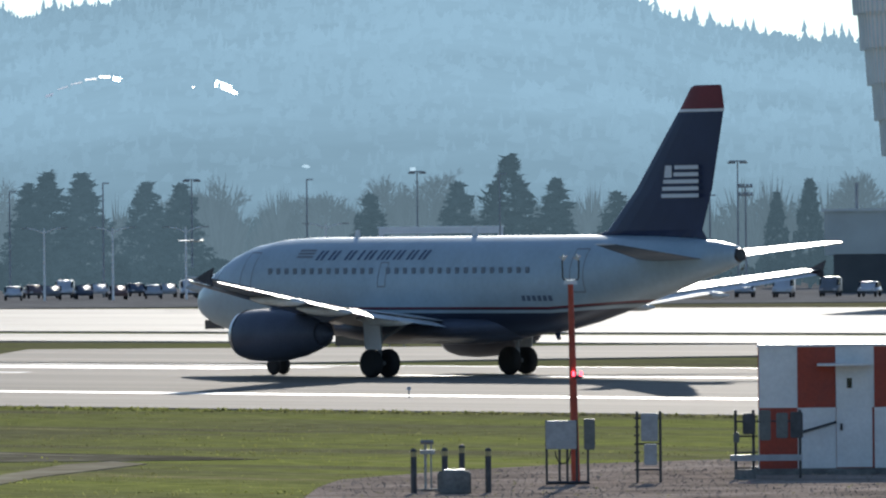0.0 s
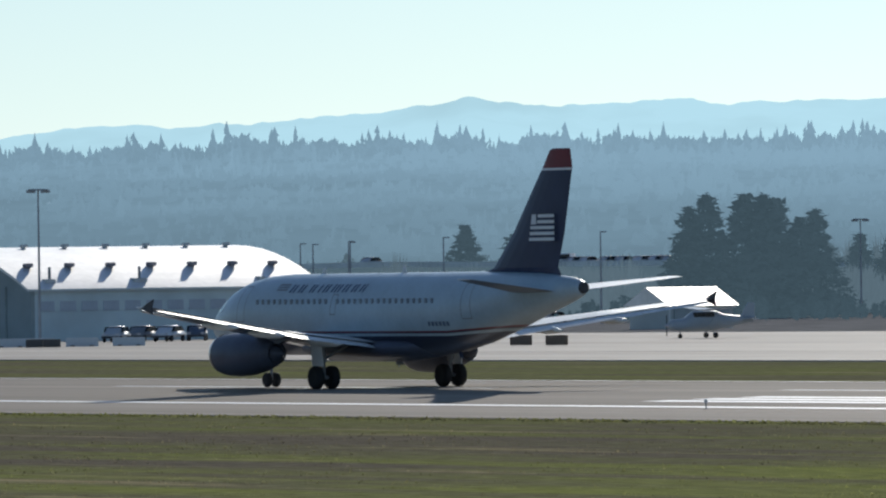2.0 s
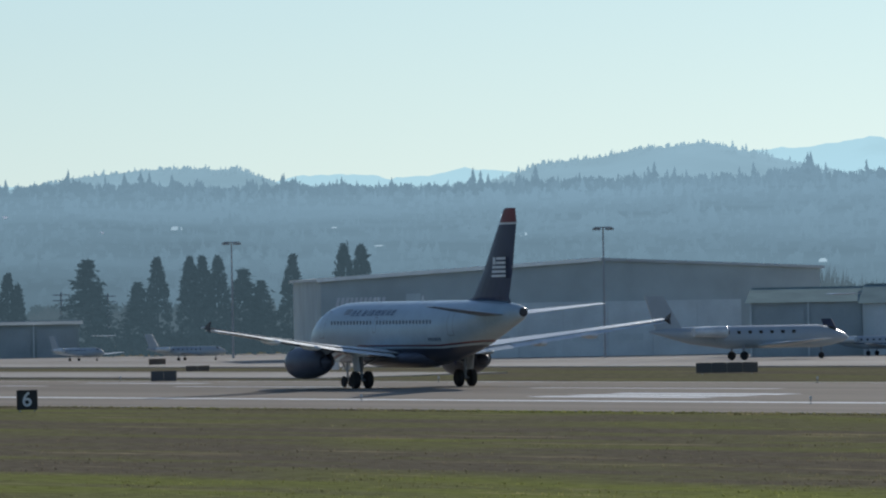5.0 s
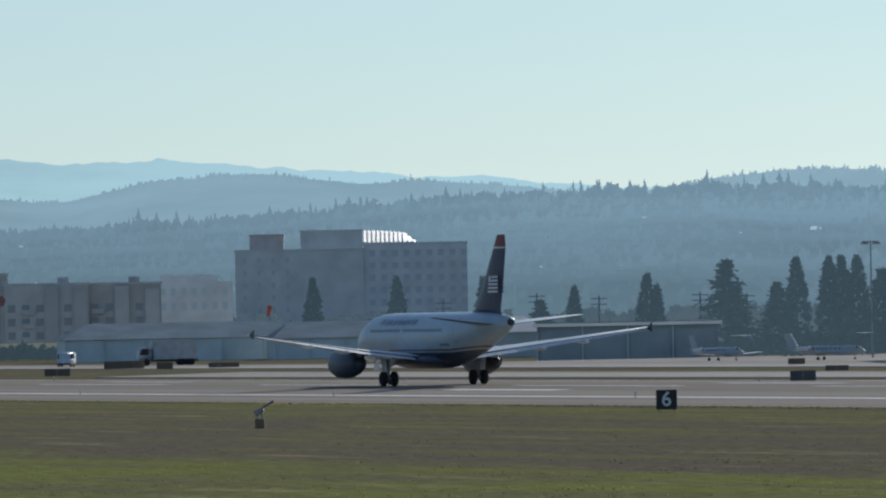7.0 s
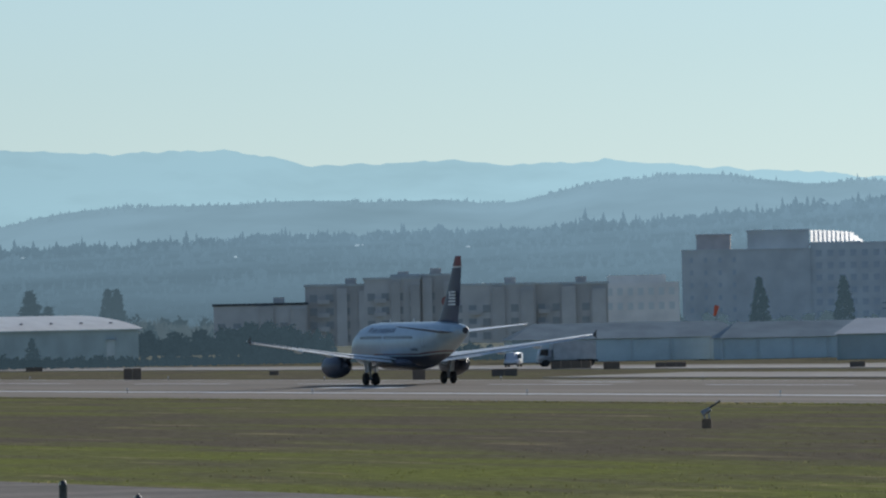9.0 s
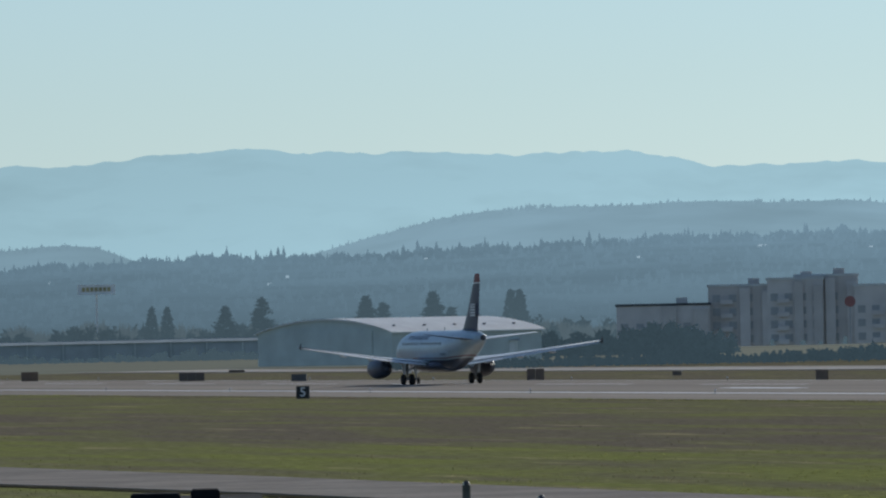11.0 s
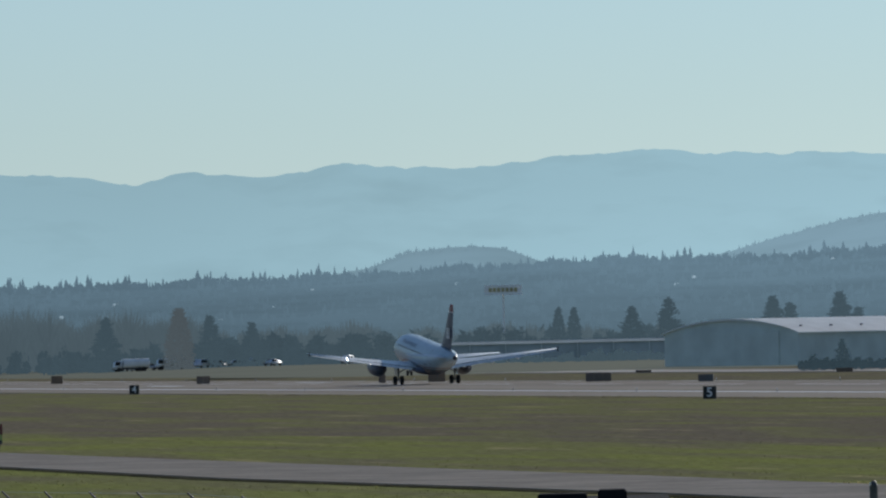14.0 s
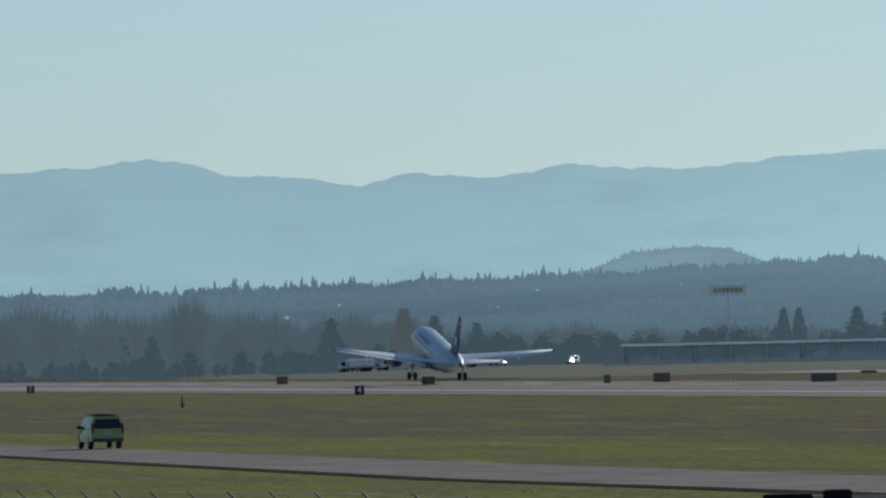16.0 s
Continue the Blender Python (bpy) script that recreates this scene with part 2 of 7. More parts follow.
    nt.links.new(value, hsv.inputs["Value"]), nt.links.new(mix.outputs["Result"], hsv.inputs["Color"])
    nt.links.new(hsv.outputs[0], b.inputs["Base Color"])
    if blades:
        thin, both = node("BsdfTranslucent"), nt.nodes.new("ShaderNodeMixShader")
        both.inputs[0].default_value = 0.75
        nt.links.new(hsv.outputs[0], thin.inputs["Color"])
        nt.links.new(b.outputs[0], both.inputs[1]), nt.links.new(thin.outputs[0], both.inputs[2])
        nt.links.new(both.outputs[0], nt.nodes["Material Output"].inputs["Surface"])
    return m


GRASS = turf("grass", False)
TUFT = turf("grass_tufts", True)
ASPHALT = material("runway_asphalt", (0.325, 0.284, 0.235), 0.7, spread=0.12, scale=9, stretch=(0.02, 1, 1), fine=1.2, other=(0.245, 0.215, 0.18), bump=0.25, coords="World", spec=0.012)
CONCRETE = material("apron_concrete", (0.41, 0.372, 0.325), 0.68, spread=0.14, scale=20, stretch=(0.1, 1, 1), fine=1.0, bump=0.15, coords="World", spec=0.045)
ROAD = material("service_road_asphalt", (0.26, 0.232, 0.2), 0.8, spread=0.15, scale=5, fine=3.0, bump=0.3, coords="World", spec=0.03)
LOT = material("car_park_asphalt", (0.29, 0.285, 0.275), 0.9, spread=0.2, scale=6, fine=1.0, coords="World", spec=0.0)
DIRT = material("bare_gravel", (0.45, 0.37, 0.31), 0.95, spread=0.25, scale=3, fine=6.0, bump=0.7, coords="World", spec=0.0)
PAINT = material("white_road_paint", (0.93, 0.93, 0.91), 0.5, spread=0.05, scale=3, fine=4.0, other=(0.84, 0.83, 0.8), coords="World", spec=0.4)
# hills and mountains have their blue haze painted in as emission
HILL_NEAR = haze_glow_material("wooded_hill", (0.014, 0.02, 0.014), (0.151, 0.246, 0.322), 0.89, 0.66, 0.8, 46.0, 8.0)
HILL_SLOPE = haze_glow_material("hill_forest_slope", (0.014, 0.02, 0.014), (0.151, 0.246, 0.322), 0.97, 0.66, 0.3, 46.0, 8.0)
HILL_MID = haze_glow_material("hazy_ridge", (0.012, 0.02, 0.014), (0.205, 0.325, 0.405), 0.92, 1.1)
HILL_FAR = haze_glow_material("far_mountain", (0.04, 0.06, 0.05), (0.3, 0.475, 0.555), 0.96, 1.17, 1.0, 88.0)
HILL_PEAK = haze_glow_material("snow_peak", (0.3, 0.3, 0.3), (0.44, 0.61, 0.64), 0.98, 1.0, 0.3)
# dry grass with the haze over it painted in as glow
FAR_GRASS = haze_glow_material("far_dry_grass", (0.13, 0.13, 0.095), (0.12, 0.137, 0.13), 0.68, 1.0, 0.6)
# far trees, their haze painted in as glow
WOODS = haze_glow_material("far_trees", (0.018, 0.022, 0.022), (0.06, 0.097, 0.123), 0.9, 1.0, 1.1)

# ---- ground ----
def sheet(name, pts, z, mat, label="", category="", kind="structure"):
    """Level paving with a little thickness."""
    bm = bmesh.new()
    slab(bm, pts, z - 0.25, z, "z")
    return tagged(part(name, bm, mat), label, category, kind=kind)


R = 4950
bm = bmesh.new()
edges = [[bm.verts.new((x, y, z)) for y, z in ((-R, -0.12), (195.2, -0.12), (195.6, -0.6), (266.0, -0.6), (266.4, -0.12), (R, -0.12))] for x in (-R, R)]
for k in range(5):
    bm.faces.new((edges[0][k], edges[1][k], edges[1][k + 1], edges[0][k + 1]))
tagged(part("ground", bm, GRASS), "wide airfield grass, green and brown in mown bands", "ground", kind="structure")

# the runway is crowned: its near half falls to the edge line, its far half falls less
PROFILE = [(194.5, -0.06), (205.0, -0.2), (214.0, -0.24), (220.3, -0.24), (236.0, 0.0), (249.0, 0.0), (262.0, -0.06), (267.2, -0.1)]


def fall(y):
    return float(np.interp(y, *zip(*PROFILE)))


bm = loft(bmesh.new(), [[(x, y, z) for y, z in PROFILE] + [(x, 267.2, -0.5), (x, 194.5, -0.5)] for x in (300, -2600)])
tagged(part("runway", bm, ASPHALT), "grey asphalt runway with worn white markings", "runway", kind="structure")


def stripe(bm, x0, x1, y, w):
    """Paint that follows the runway's fall."""
    quad = [bm.verts.new((x, yy, fall(yy) + 0.012)) for x, yy in ((x0, y - w / 2), (x1, y - w / 2), (x1, y + w / 2), (x0, y + w / 2))]
    bm.faces.new(quad)


bm = bmesh.new()
stripe(bm, -2600, 300, 220.0, 1.7)
stripe(bm, -2600, 300, 265.6, 0.9)
tagged(part("runway_edge_line", bm, PAINT), "long white painted runway edge lines", "road marking", kind="structure")
bm = bmesh.new()
for x in range(0, 2500, 61):
    stripe(bm, -x - 38, -x - 2, 242.8, 0.9)
tagged(part("runway_centre_line", bm, PAINT), "white dashed runway centre line", "road marking", kind="structure")
bm = bmesh.new()
for x, bars in ((-318, 3), (-478, 3), (-620, 1), (-773, 1), (-1284, 1)):
    for k in range(bars):
        for y in (231.6 - 2.6 * k, 253.8 + 2.6 * k):
            stripe(bm, x - 12, x + 12, y, 1.6)
tagged(part("touchdown_bars", bm, PAINT), "white painted touchdown zone bars", "road marking", kind="structure")
sheet("exit_taxiway", [(-322, 266.6), (-313, 291), (-298, 325.9), (-338, 325.9), (-346, 321), (-378, 299), (-343, 266.6)], -0.034, ASPHALT, "grey asphalt exit leading off the runway", "taxiway")
sheet("exit_taxiway", [(-636, 276), (-655, 300), (-890, 303), (-860, 277)], -0.034, CONCRETE, "pale concrete paving between strips of grass", "taxiway")
sheet("taxiway", [(300, 326), (300, 352), (-2600, 352), (-2600, 326)], -0.03, CONCRETE, "pale concrete taxiway", "taxiway")
sheet("taxiway_shoulder", [(-455, 352.1), (-470, 361.9), (-980, 361.9), (-980, 352.1)], -0.034, CONCRETE, "pale concrete between taxiway and apron", "taxiway")
sheet("apron", [(300, 362), (300, 560), (-980, 455), (-980, 362)], -0.03, CONCRETE, "pale concrete aircraft apron glaring in the sun", "apron")


# far down the field the ground rises towards the woods
RISE_X, RISE_Y = ((-1490, 0.0), (-1600, 0.5), (-1750, 1.0), (-3000, 1.0)), ((272, -0.16), (296, 0.0), (330, 1.0), (348, 1.36), (700, 1.36))


def land(b, r):
    """Height of the far field at a bearing and distance."""
    p = bearing(b, r)
    return float(np.interp(-p.x, [-x for x, k in RISE_X], [k for x, k in RISE_X]) * np.interp(p.y, *zip(*RISE_Y))) - 0.12


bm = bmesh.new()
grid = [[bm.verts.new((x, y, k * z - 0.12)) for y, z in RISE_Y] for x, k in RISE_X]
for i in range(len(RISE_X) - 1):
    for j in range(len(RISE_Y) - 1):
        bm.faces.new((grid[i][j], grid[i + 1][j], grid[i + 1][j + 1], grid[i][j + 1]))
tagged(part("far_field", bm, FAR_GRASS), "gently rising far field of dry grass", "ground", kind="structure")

sheet("car_park", [tuple(bearing(44, 770).xy), tuple(bearing(44, 1300).xy), tuple(bearing(59, 1300).xy), tuple(bearing(59, 850).xy)], -0.06, LOT, "dark asphalt car park beyond the apron", "car park")

FOREST_FLOOR = material("forest_floor", (0.06, 0.06, 0.045), 0.95, spread=0.25, scale=20, fine=0.3, coords="World", spec=0.0)
sheet("woodland_floor", [tuple(bearing(b, r).xy) for b, r in ((43, 1305), (43, 2450), (55, 2450), (66, 2450), (76, 2450), (82, 2450), (80.2, 1950), (76, 1560), (66, 1420), (59.1, 1400), (59.1, 1305))], -0.06, FOREST_FLOOR, "dark ground under the far trees", "ground")


# ---- far land ----
def ridge(name, mat, near, far, profile, label, rough=0.06, tooth=0.0, drop=0.0):
    """A range of hills that climbs from near to far metres off; profile: bearing and angle of its crest."""
    bs, es = zip(*profile)
    bearings = np.arange(bs[0], bs[-1], 0.04)
    crest = np.interp(bearings, bs, es)
    k = np.hanning(7)
    crest = np.convolve(np.pad(crest, 3, mode="edge"), k / k.sum(), mode="valid")
    crest = crest + [tooth * noise.fractal(Vector((b * 2.3, far * 0.01, 0.3)), 0.7, 2.0, 6) for b in bearings]
    rows, verts, faces = 9, [], []
    for b, e in zip(bearings, crest):
        for j in range(rows):
            s = j / (rows - 2)
            r = near + (far - near) * s
            n = noise.fractal(Vector((b * 1.6, s * 2.0, near * 0.01)), 0.6, 2.0, 5)
            top = math.tan(radians(e - drop)) * far + EYE[2]
            if s <= 1.0:
                z = top * (s ** 0.8) * (1 + rough * n * (1 - s))
            else:
                z = -2.0
            verts.append(bearing(b, r, z if j else -0.5))
    for i in range(len(bearings) - 1):
        for j in range(rows - 1):
            a = i * rows + j
            faces.append((a, a + rows, a + rows + 1, a + 1))
    return tagged(raw(name, verts, faces, mat, True), label, "hill", kind="structure")


NEAR_CREST = [(43, 1.2), (46.4, 1.26), (47.2, 1.32), (47.8, 1.56), (49.2, 1.72), (50.7, 1.62), (51.6, 1.46), (52.3, 1.38), (52.5, 1.2), (53.0, 1.2), (53.5, 1.05), (53.65, 0.87), (55, 0.84), (56.5, 0.87), (58.2, 0.86), (60.2, 0.79), (61.6, 0.79), (63, 0.82), (66, 0.77), (68.2, 0.82), (69.8, 0.79), (70.9, 0.69), (72.3, 0.63), (74, 0.61), (75.6, 0.55), (77.3, 0.53), (79, 0.46), (81.7, 0.42), (86, 0.37)]
MID_CREST = [(43, 0.5), (61, 0.5), (63.1, 0.78), (64.1, 1.03), (65.1, 0.91), (65.57, 0.77), (66.77, 0.78), (66.95, 0.86), (67.1, 0.91), (67.68, 0.91), (68.19, 0.86), (68.48, 0.8), (69.11, 0.8), (69.61, 0.86), (70.09, 0.89), (70.41, 0.86), (70.96, 0.94), (71.36, 0.95), (71.94, 0.88), (72.3, 0.78), (72.76, 0.81), (73.9, 0.82), (74.77, 0.81), (75.09, 0.79), (75.41, 0.74), (75.85, 0.63), (76.16, 0.54), (76.8, 0.45), (77.3, 0.5), (77.57, 0.61), (77.93, 0.62), (78.22, 0.6), (78.44, 0.5), (79, 0.4), (86, 0.3)]
FAR_CREST = [(43, 1.0), (53.45, 1.11), (53.8, 1.12), (54.32, 1.06), (54.7, 1.1), (55.08, 1.08), (55.45, 1.13), (56.25, 1.07), (56.72, 1.14), (57.3, 1.07), (58.0, 1.01), (58.6, 0.97), (59.1, 1.01), (59.7, 0.92), (60.2, 0.88), (60.91, 0.89), (61.17, 0.93), (61.71, 1.06), (62.6, 0.88), (63.0, 1.01), (65, 0.85), (68.6, 0.8), (69.47, 0.86), (70.56, 0.93), (71.2, 1.01), (71.57, 1.04), (72.15, 1.0), (72.6, 1.03), (73.6, 1.03), (74.2, 1.15), (74.8, 1.16), (75.15, 1.13), (75.65, 1.17), (75.77, 1.13), (76.06, 1.2), (76.24, 1.17), (76.57, 1.21), (77.3, 1.18), (77.88, 1.09), (78.43, 1.14), (79.08, 1.07), (79.6, 1.11), (79.9, 1.05), (80.47, 1.1), (81.32, 1.25), (81.6, 1.2), (86, 1.15)]
PEAK_CREST = [(60.0, 0.6), (60.45, 0.9), (60.6, 0.99), (60.67, 1.065), (60.78, 1.07), (60.85, 1.01), (60.95, 0.92), (61.4, 0.6)]
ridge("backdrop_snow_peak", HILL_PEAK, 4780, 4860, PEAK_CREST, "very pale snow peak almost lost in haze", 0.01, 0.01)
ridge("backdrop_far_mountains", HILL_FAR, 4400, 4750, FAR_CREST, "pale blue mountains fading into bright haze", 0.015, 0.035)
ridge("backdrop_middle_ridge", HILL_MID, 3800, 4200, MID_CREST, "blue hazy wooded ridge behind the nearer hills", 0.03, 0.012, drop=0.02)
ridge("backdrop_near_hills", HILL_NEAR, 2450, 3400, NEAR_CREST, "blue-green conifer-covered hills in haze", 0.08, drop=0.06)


def facets(name, verts, mat):
    """A mesh of loose triangles, three rows of verts to each."""
    n = len(verts) // 3
    me = bpy.data.meshes.new(name)
    me.vertices.add(3 * n), me.loops.add(3 * n), me.polygons.add(n)
    me.vertices.foreach_set("co", np.ascontiguousarray(verts, dtype=np.float32).ravel())
    me.loops.foreach_set("vertex_index", np.arange(3 * n, dtype=np.int32))
    me.polygons.foreach_set("loop_start", np.arange(n, dtype=np.int32) * 3)
    me.materials.append(mat)
    me.update(calc_edges=True)
    return new(name, me)


def wooded(name, mat, near, far, profile, drop, label, crest_trees, slope_trees, height, seed, wide=1.0, tiers=7):
    """Forest on a ridge: an uneven row along its crest and many trees down its near slope, each a ragged crown of small facets, pointed or round."""
    rng = np.random.default_rng(seed)
    bs, es = zip(*profile)
    n = crest_trees + slope_trees
    b = bs[0] + (bs[-1] - bs[0]) * rng.random(n)
    e = np.interp(b, bs, es) - drop
    s = np.where(np.arange(n) < crest_trees, 1.0 - 0.06 * rng.random(n) ** 2, rng.random(n) ** 0.8)
    r = near + (far - near) * s
    top = np.tan(np.radians(e)) * far + EYE[2]
    clump = np.array([0.85 + 0.6 * noise.noise(Vector((q * 3.0, u * 3, seed))) + 0.35 * noise.noise(Vector((q * 13.0, u * 9, seed))) for q, u in zip(b, s)])
    tall = rng.random(n) < 0.12
    h = height * (0.45 + 0.35 * rng.random(n) + 0.75 * tall * rng.random(n)) * clump * np.interp(b, [55, 75], [1.35, 0.7])
    z = top * s ** 0.8 - 0.3 * h
    x, y = -np.sin(np.radians(b)) * r, np.cos(np.radians(b)) * r
    pointed = tall | (rng.random(n) < 0.5)
    w = wide * h * np.where(pointed, 0.19 + 0.09 * rng.random(n), 0.3 + 0.18 * rng.random(n))
    x, y, z, h, w, pointed = (np.repeat(v, 3 * tiers) for v in (x, y, z, h, w, pointed))
    m = len(x)
    u, third = np.tile(np.repeat(np.arange(tiers) / tiers, 3), n), np.tile(np.arange(3), n * tiers)
    ring = w * np.where(pointed, 1 - 0.88 * u, np.sin(math.pi * (0.22 + 0.68 * u)))
    a = third * 2.094 + u * 9.0 + rng.random(m)
    low = z + h * np.where(pointed, 0.82, 0.72) * u
    rise = h * np.where(pointed, 0.34 - 0.14 * u, 0.3)
    off = np.where(pointed, 0.0, 0.5) * ring

    def corner(turn):
        q = ring * (0.65 + 0.7 * rng.random(m))
        return x + q * np.cos(a + turn), y + q * np.sin(a + turn), low + 0.08 * h * rng.normal(0, 0.6, m)

    tip = x + off * rng.normal(0, 1, m), y + off * rng.normal(0, 1, m), low + rise * (0.8 + 0.35 * rng.random(m))
    verts = np.stack([*corner(0.0), *corner(2.2), *tip], 1).reshape(-1, 3)
    return tagged(facets(name, verts, mat), label, "forest", kind="stuff")


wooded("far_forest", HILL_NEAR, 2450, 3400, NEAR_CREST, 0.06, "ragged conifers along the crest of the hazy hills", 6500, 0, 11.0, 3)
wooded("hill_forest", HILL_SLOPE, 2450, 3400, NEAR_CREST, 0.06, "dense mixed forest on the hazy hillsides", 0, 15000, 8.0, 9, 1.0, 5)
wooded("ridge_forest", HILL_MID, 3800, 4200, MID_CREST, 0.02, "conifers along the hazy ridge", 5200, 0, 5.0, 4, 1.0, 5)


def hillside_houses():
    """Pale houses among the trees of the near hills: walls and roofs brightened by painted haze."""
    rng = random.Random(17)
    spots = [(69.35, 0.68, 6), (67.5, 0.5, 5), (66.2, 0.36, 5), (73.3, 0.5, 6), (65.4, 0.55, 5)]
    spots += [(rng.uniform(47, 82), rng.uniform(0.12, 0.5), rng.uniform(1.5, 3)) for _ in range(34)]
    bs, es = zip(*NEAR_CREST)
    verts, faces = [], []
    for b, e, w in spots:
        w *= 0.55
        top = math.tan(radians(float(np.interp(b, bs, es)) - 0.06)) * 3400 + EYE[2]
        s = next((k / 60 for k in range(61) if (top * (k / 60) ** 0.8 - EYE[2]) / (2450 + 950 * k / 60) > math.tan(radians(e))), None)
        if s is None:
            continue
        p = bearing(b, 2450 + 950 * s, top * s ** 0.8 - 0.5)
        m = pose(*p, 0, 0, b + rng.uniform(-30, 30))
        n, h = len(verts), 0.45 + 0.1 * w
        for q in ((-w / 2, -1.5, 0), (w / 2, -1.5, 0), (w / 2, 1.5, 0), (-w / 2, 1.5, 0), (-w / 2, -1.5, h), (w / 2, -1.5, h), (w / 2, 1.5, h), (-w / 2, 1.5, h), (-w / 2, 0, h + 0.5), (w / 2, 0, h + 0.5)):
            verts.append(m @ Vector(q))
        for f in ((0, 1, 5, 4), (1, 2, 6, 9, 5), (2, 3, 7, 6), (3, 0, 4, 8, 7), (4, 5, 9, 8), (6, 7, 8, 9)):
            faces.append([n + i for i in f])
    roof = haze_glow_material("pale_far_houses", (0.7, 0.7, 0.68), (0.3, 0.42, 0.5), 0.82)
    return tagged(raw("hillside_houses", verts, faces, roof), "small pale houses scattered over the wooded hills", "houses", kind="stuff")


hillside_houses()


def hillside_roofs():
    """Metal roofs on the wooded hill that throw the sun back."""
    bs, es = zip(*NEAR_CREST)
    glare = material("sunlit_metal_roof", (0.85, 0.85, 0.83), 0.42, metal=0.8, spread=0.05)
    for b, e, w, d, lean in ((51.5, 0.93, 3.0, 4.0, -20), (51.42, 0.975, 3.6, 2.2, -16), (51.33, 1.01, 3.8, 2.0, -12), (51.24, 1.035, 3.8, 2.4, -5), (51.15, 1.045, 3.6, 3.5, 0), (51.07, 1.025, 3.0, 6.0, 12), (50.4, 0.965, 5.4, 9.0, 22), (50.34, 0.94, 3.6, 5.0, 26), (50.58, 0.975, 0.8, 2.0, 0), (68.6, 0.575, 1.6, 3.0, 6), (67.98, 0.465, 1.0, 2.0, 5), (69.22, 0.465, 1.1, 2.0, -5), (69.2, 0.65, 0.8, 2.0, 0), (68.75, 0.27, 0.9, 2.0, 0), (69.27, 0.27, 0.8, 2.0, 8)):
        top = math.tan(radians(float(np.interp(b, bs, es)) - 0.06)) * 3400 + EYE[2]
        k = next(k / 200 for k in range(201) if (top * (k / 200) ** 0.8 - EYE[2]) / (2450 + 950 * k / 200) > math.tan(radians(e)))
        house = empty("hillside_house", pose(*bearing(b, 2450 + 950 * k - 12, top * k ** 0.8 - 2.5), 0, 0, b), "low house with a glaring metal roof on the wooded hill", "house", "houses on the hill")
        tilt = pose(0, 0, 3.2, 13, lean, 0)
        # the wall shares the hill's painted haze glow
        part("wall", box(bmesh.new(), w * 0.9, d * 0.8, 3.0, 0, d / 2, 0), HILL_SLOPE, house)
        part("roof", box(bmesh.new(), w, d, 0.2, 0, d / 2, 0), glare, house, "bright metal roof", m=tilt)


hillside_roofs()

# a raised road on a scrubby embankment beyond the car park
# its scrub colour includes the painted haze glow of the far trees
bm = loft(bmesh.new(), [[bearing(b, r, z) for r, z in ((1185, -0.3), (1212, top), (1240, top), (1290, -0.3))] for b, top in ((52.6, 0.0), (53.6, 5.6), (55, 6.6), (56.2, 6.6), (57.4, 6.9), (58.6, 6.4), (59.4, 0.0))])
tagged(part("embankment", bm, WOODS), "scrub-covered road embankment beyond the car park", "embankment", kind="structure")
RAIL = material("pale_barrier_concrete", (0.7, 0.7, 0.68), 0.7, spread=0.1, scale=3)
tops = [(53.6, 5.6), (55, 6.6), (56.2, 6.6), (57.4, 6.9), (58.6, 6.4)]
bm = loft(bmesh.new(), [[bearing(b, r, z) for r, z in ((1213.0, top - 0.1), (1213.0, top + 0.75), (1213.4, top + 0.75), (1213.4, top - 0.1))] for b, top in tops])
tagged(part("road_barrier", bm, RAIL), "low pale concrete barrier along the raised road", "barrier", kind="structure")

# ---- the airliner ----


def livery():
    """White paint over a dark blue belly, parted by a red and a white line."""
    m = material("airliner_paint", (0.42, 0.525, 0.575), 0.32, spread=0.05, scale=1.5, fine=5.0, spec=0.5)
    nt = m.node_tree
    b = nt.nodes["Principled BSDF"]
    white = b.inputs["Base Color"].links[0].from_socket
    tc = nt.nodes.new("ShaderNodeTexCoord")
    xyz = nt.nodes.new("ShaderNodeSeparateXYZ")
    nt.links.new(tc.outputs["Object"], xyz.inputs[0])

    def calc(op, a, c):
        n = nt.nodes.new("ShaderNodeMath")
        n.operation = op
        for sock, v in zip(n.inputs, (a, c)):
            if isinstance(v, (int, float)):
                sock.default_value = v
            else:
                nt.links.new(v, sock)
        return n.outputs[0]

    x, z = xyz.outputs["X"], xyz.outputs["Z"]
    ahead = calc("MAXIMUM", calc("SUBTRACT", x, 5.0), 0.0)
    behind = calc("MAXIMUM", calc("SUBTRACT", -8.0, x), 0.0)
    line = calc("ADD", calc("SUBTRACT", 2.62, calc("MULTIPLY", ahead, 0.14)), calc("MULTIPLY", behind, 0.06))
    over = calc("SUBTRACT", z, line)
    colour = white
    for lo, hi, c in ((-9.0, 0.0, (0.032, 0.042, 0.072)), (0.13, 0.17, (0.032, 0.042, 0.072)), (0.17, 0.25, (0.17, 0.022, 0.032))):
        inside = calc("MULTIPLY", calc("GREATER_THAN", over, lo), calc("LESS_THAN", over, hi))
        mix = nt.nodes.new("ShaderNodeMix")
        mix.data_type = "RGBA"
        mix.inputs["B"].default_value = rgb(c)
        nt.links.new(inside, mix.inputs["Factor"]), nt.links.new(colour, mix.inputs["A"])
        colour = mix.outputs["Result"]
    nt.links.new(colour, b.inputs["Base Color"])
    return m


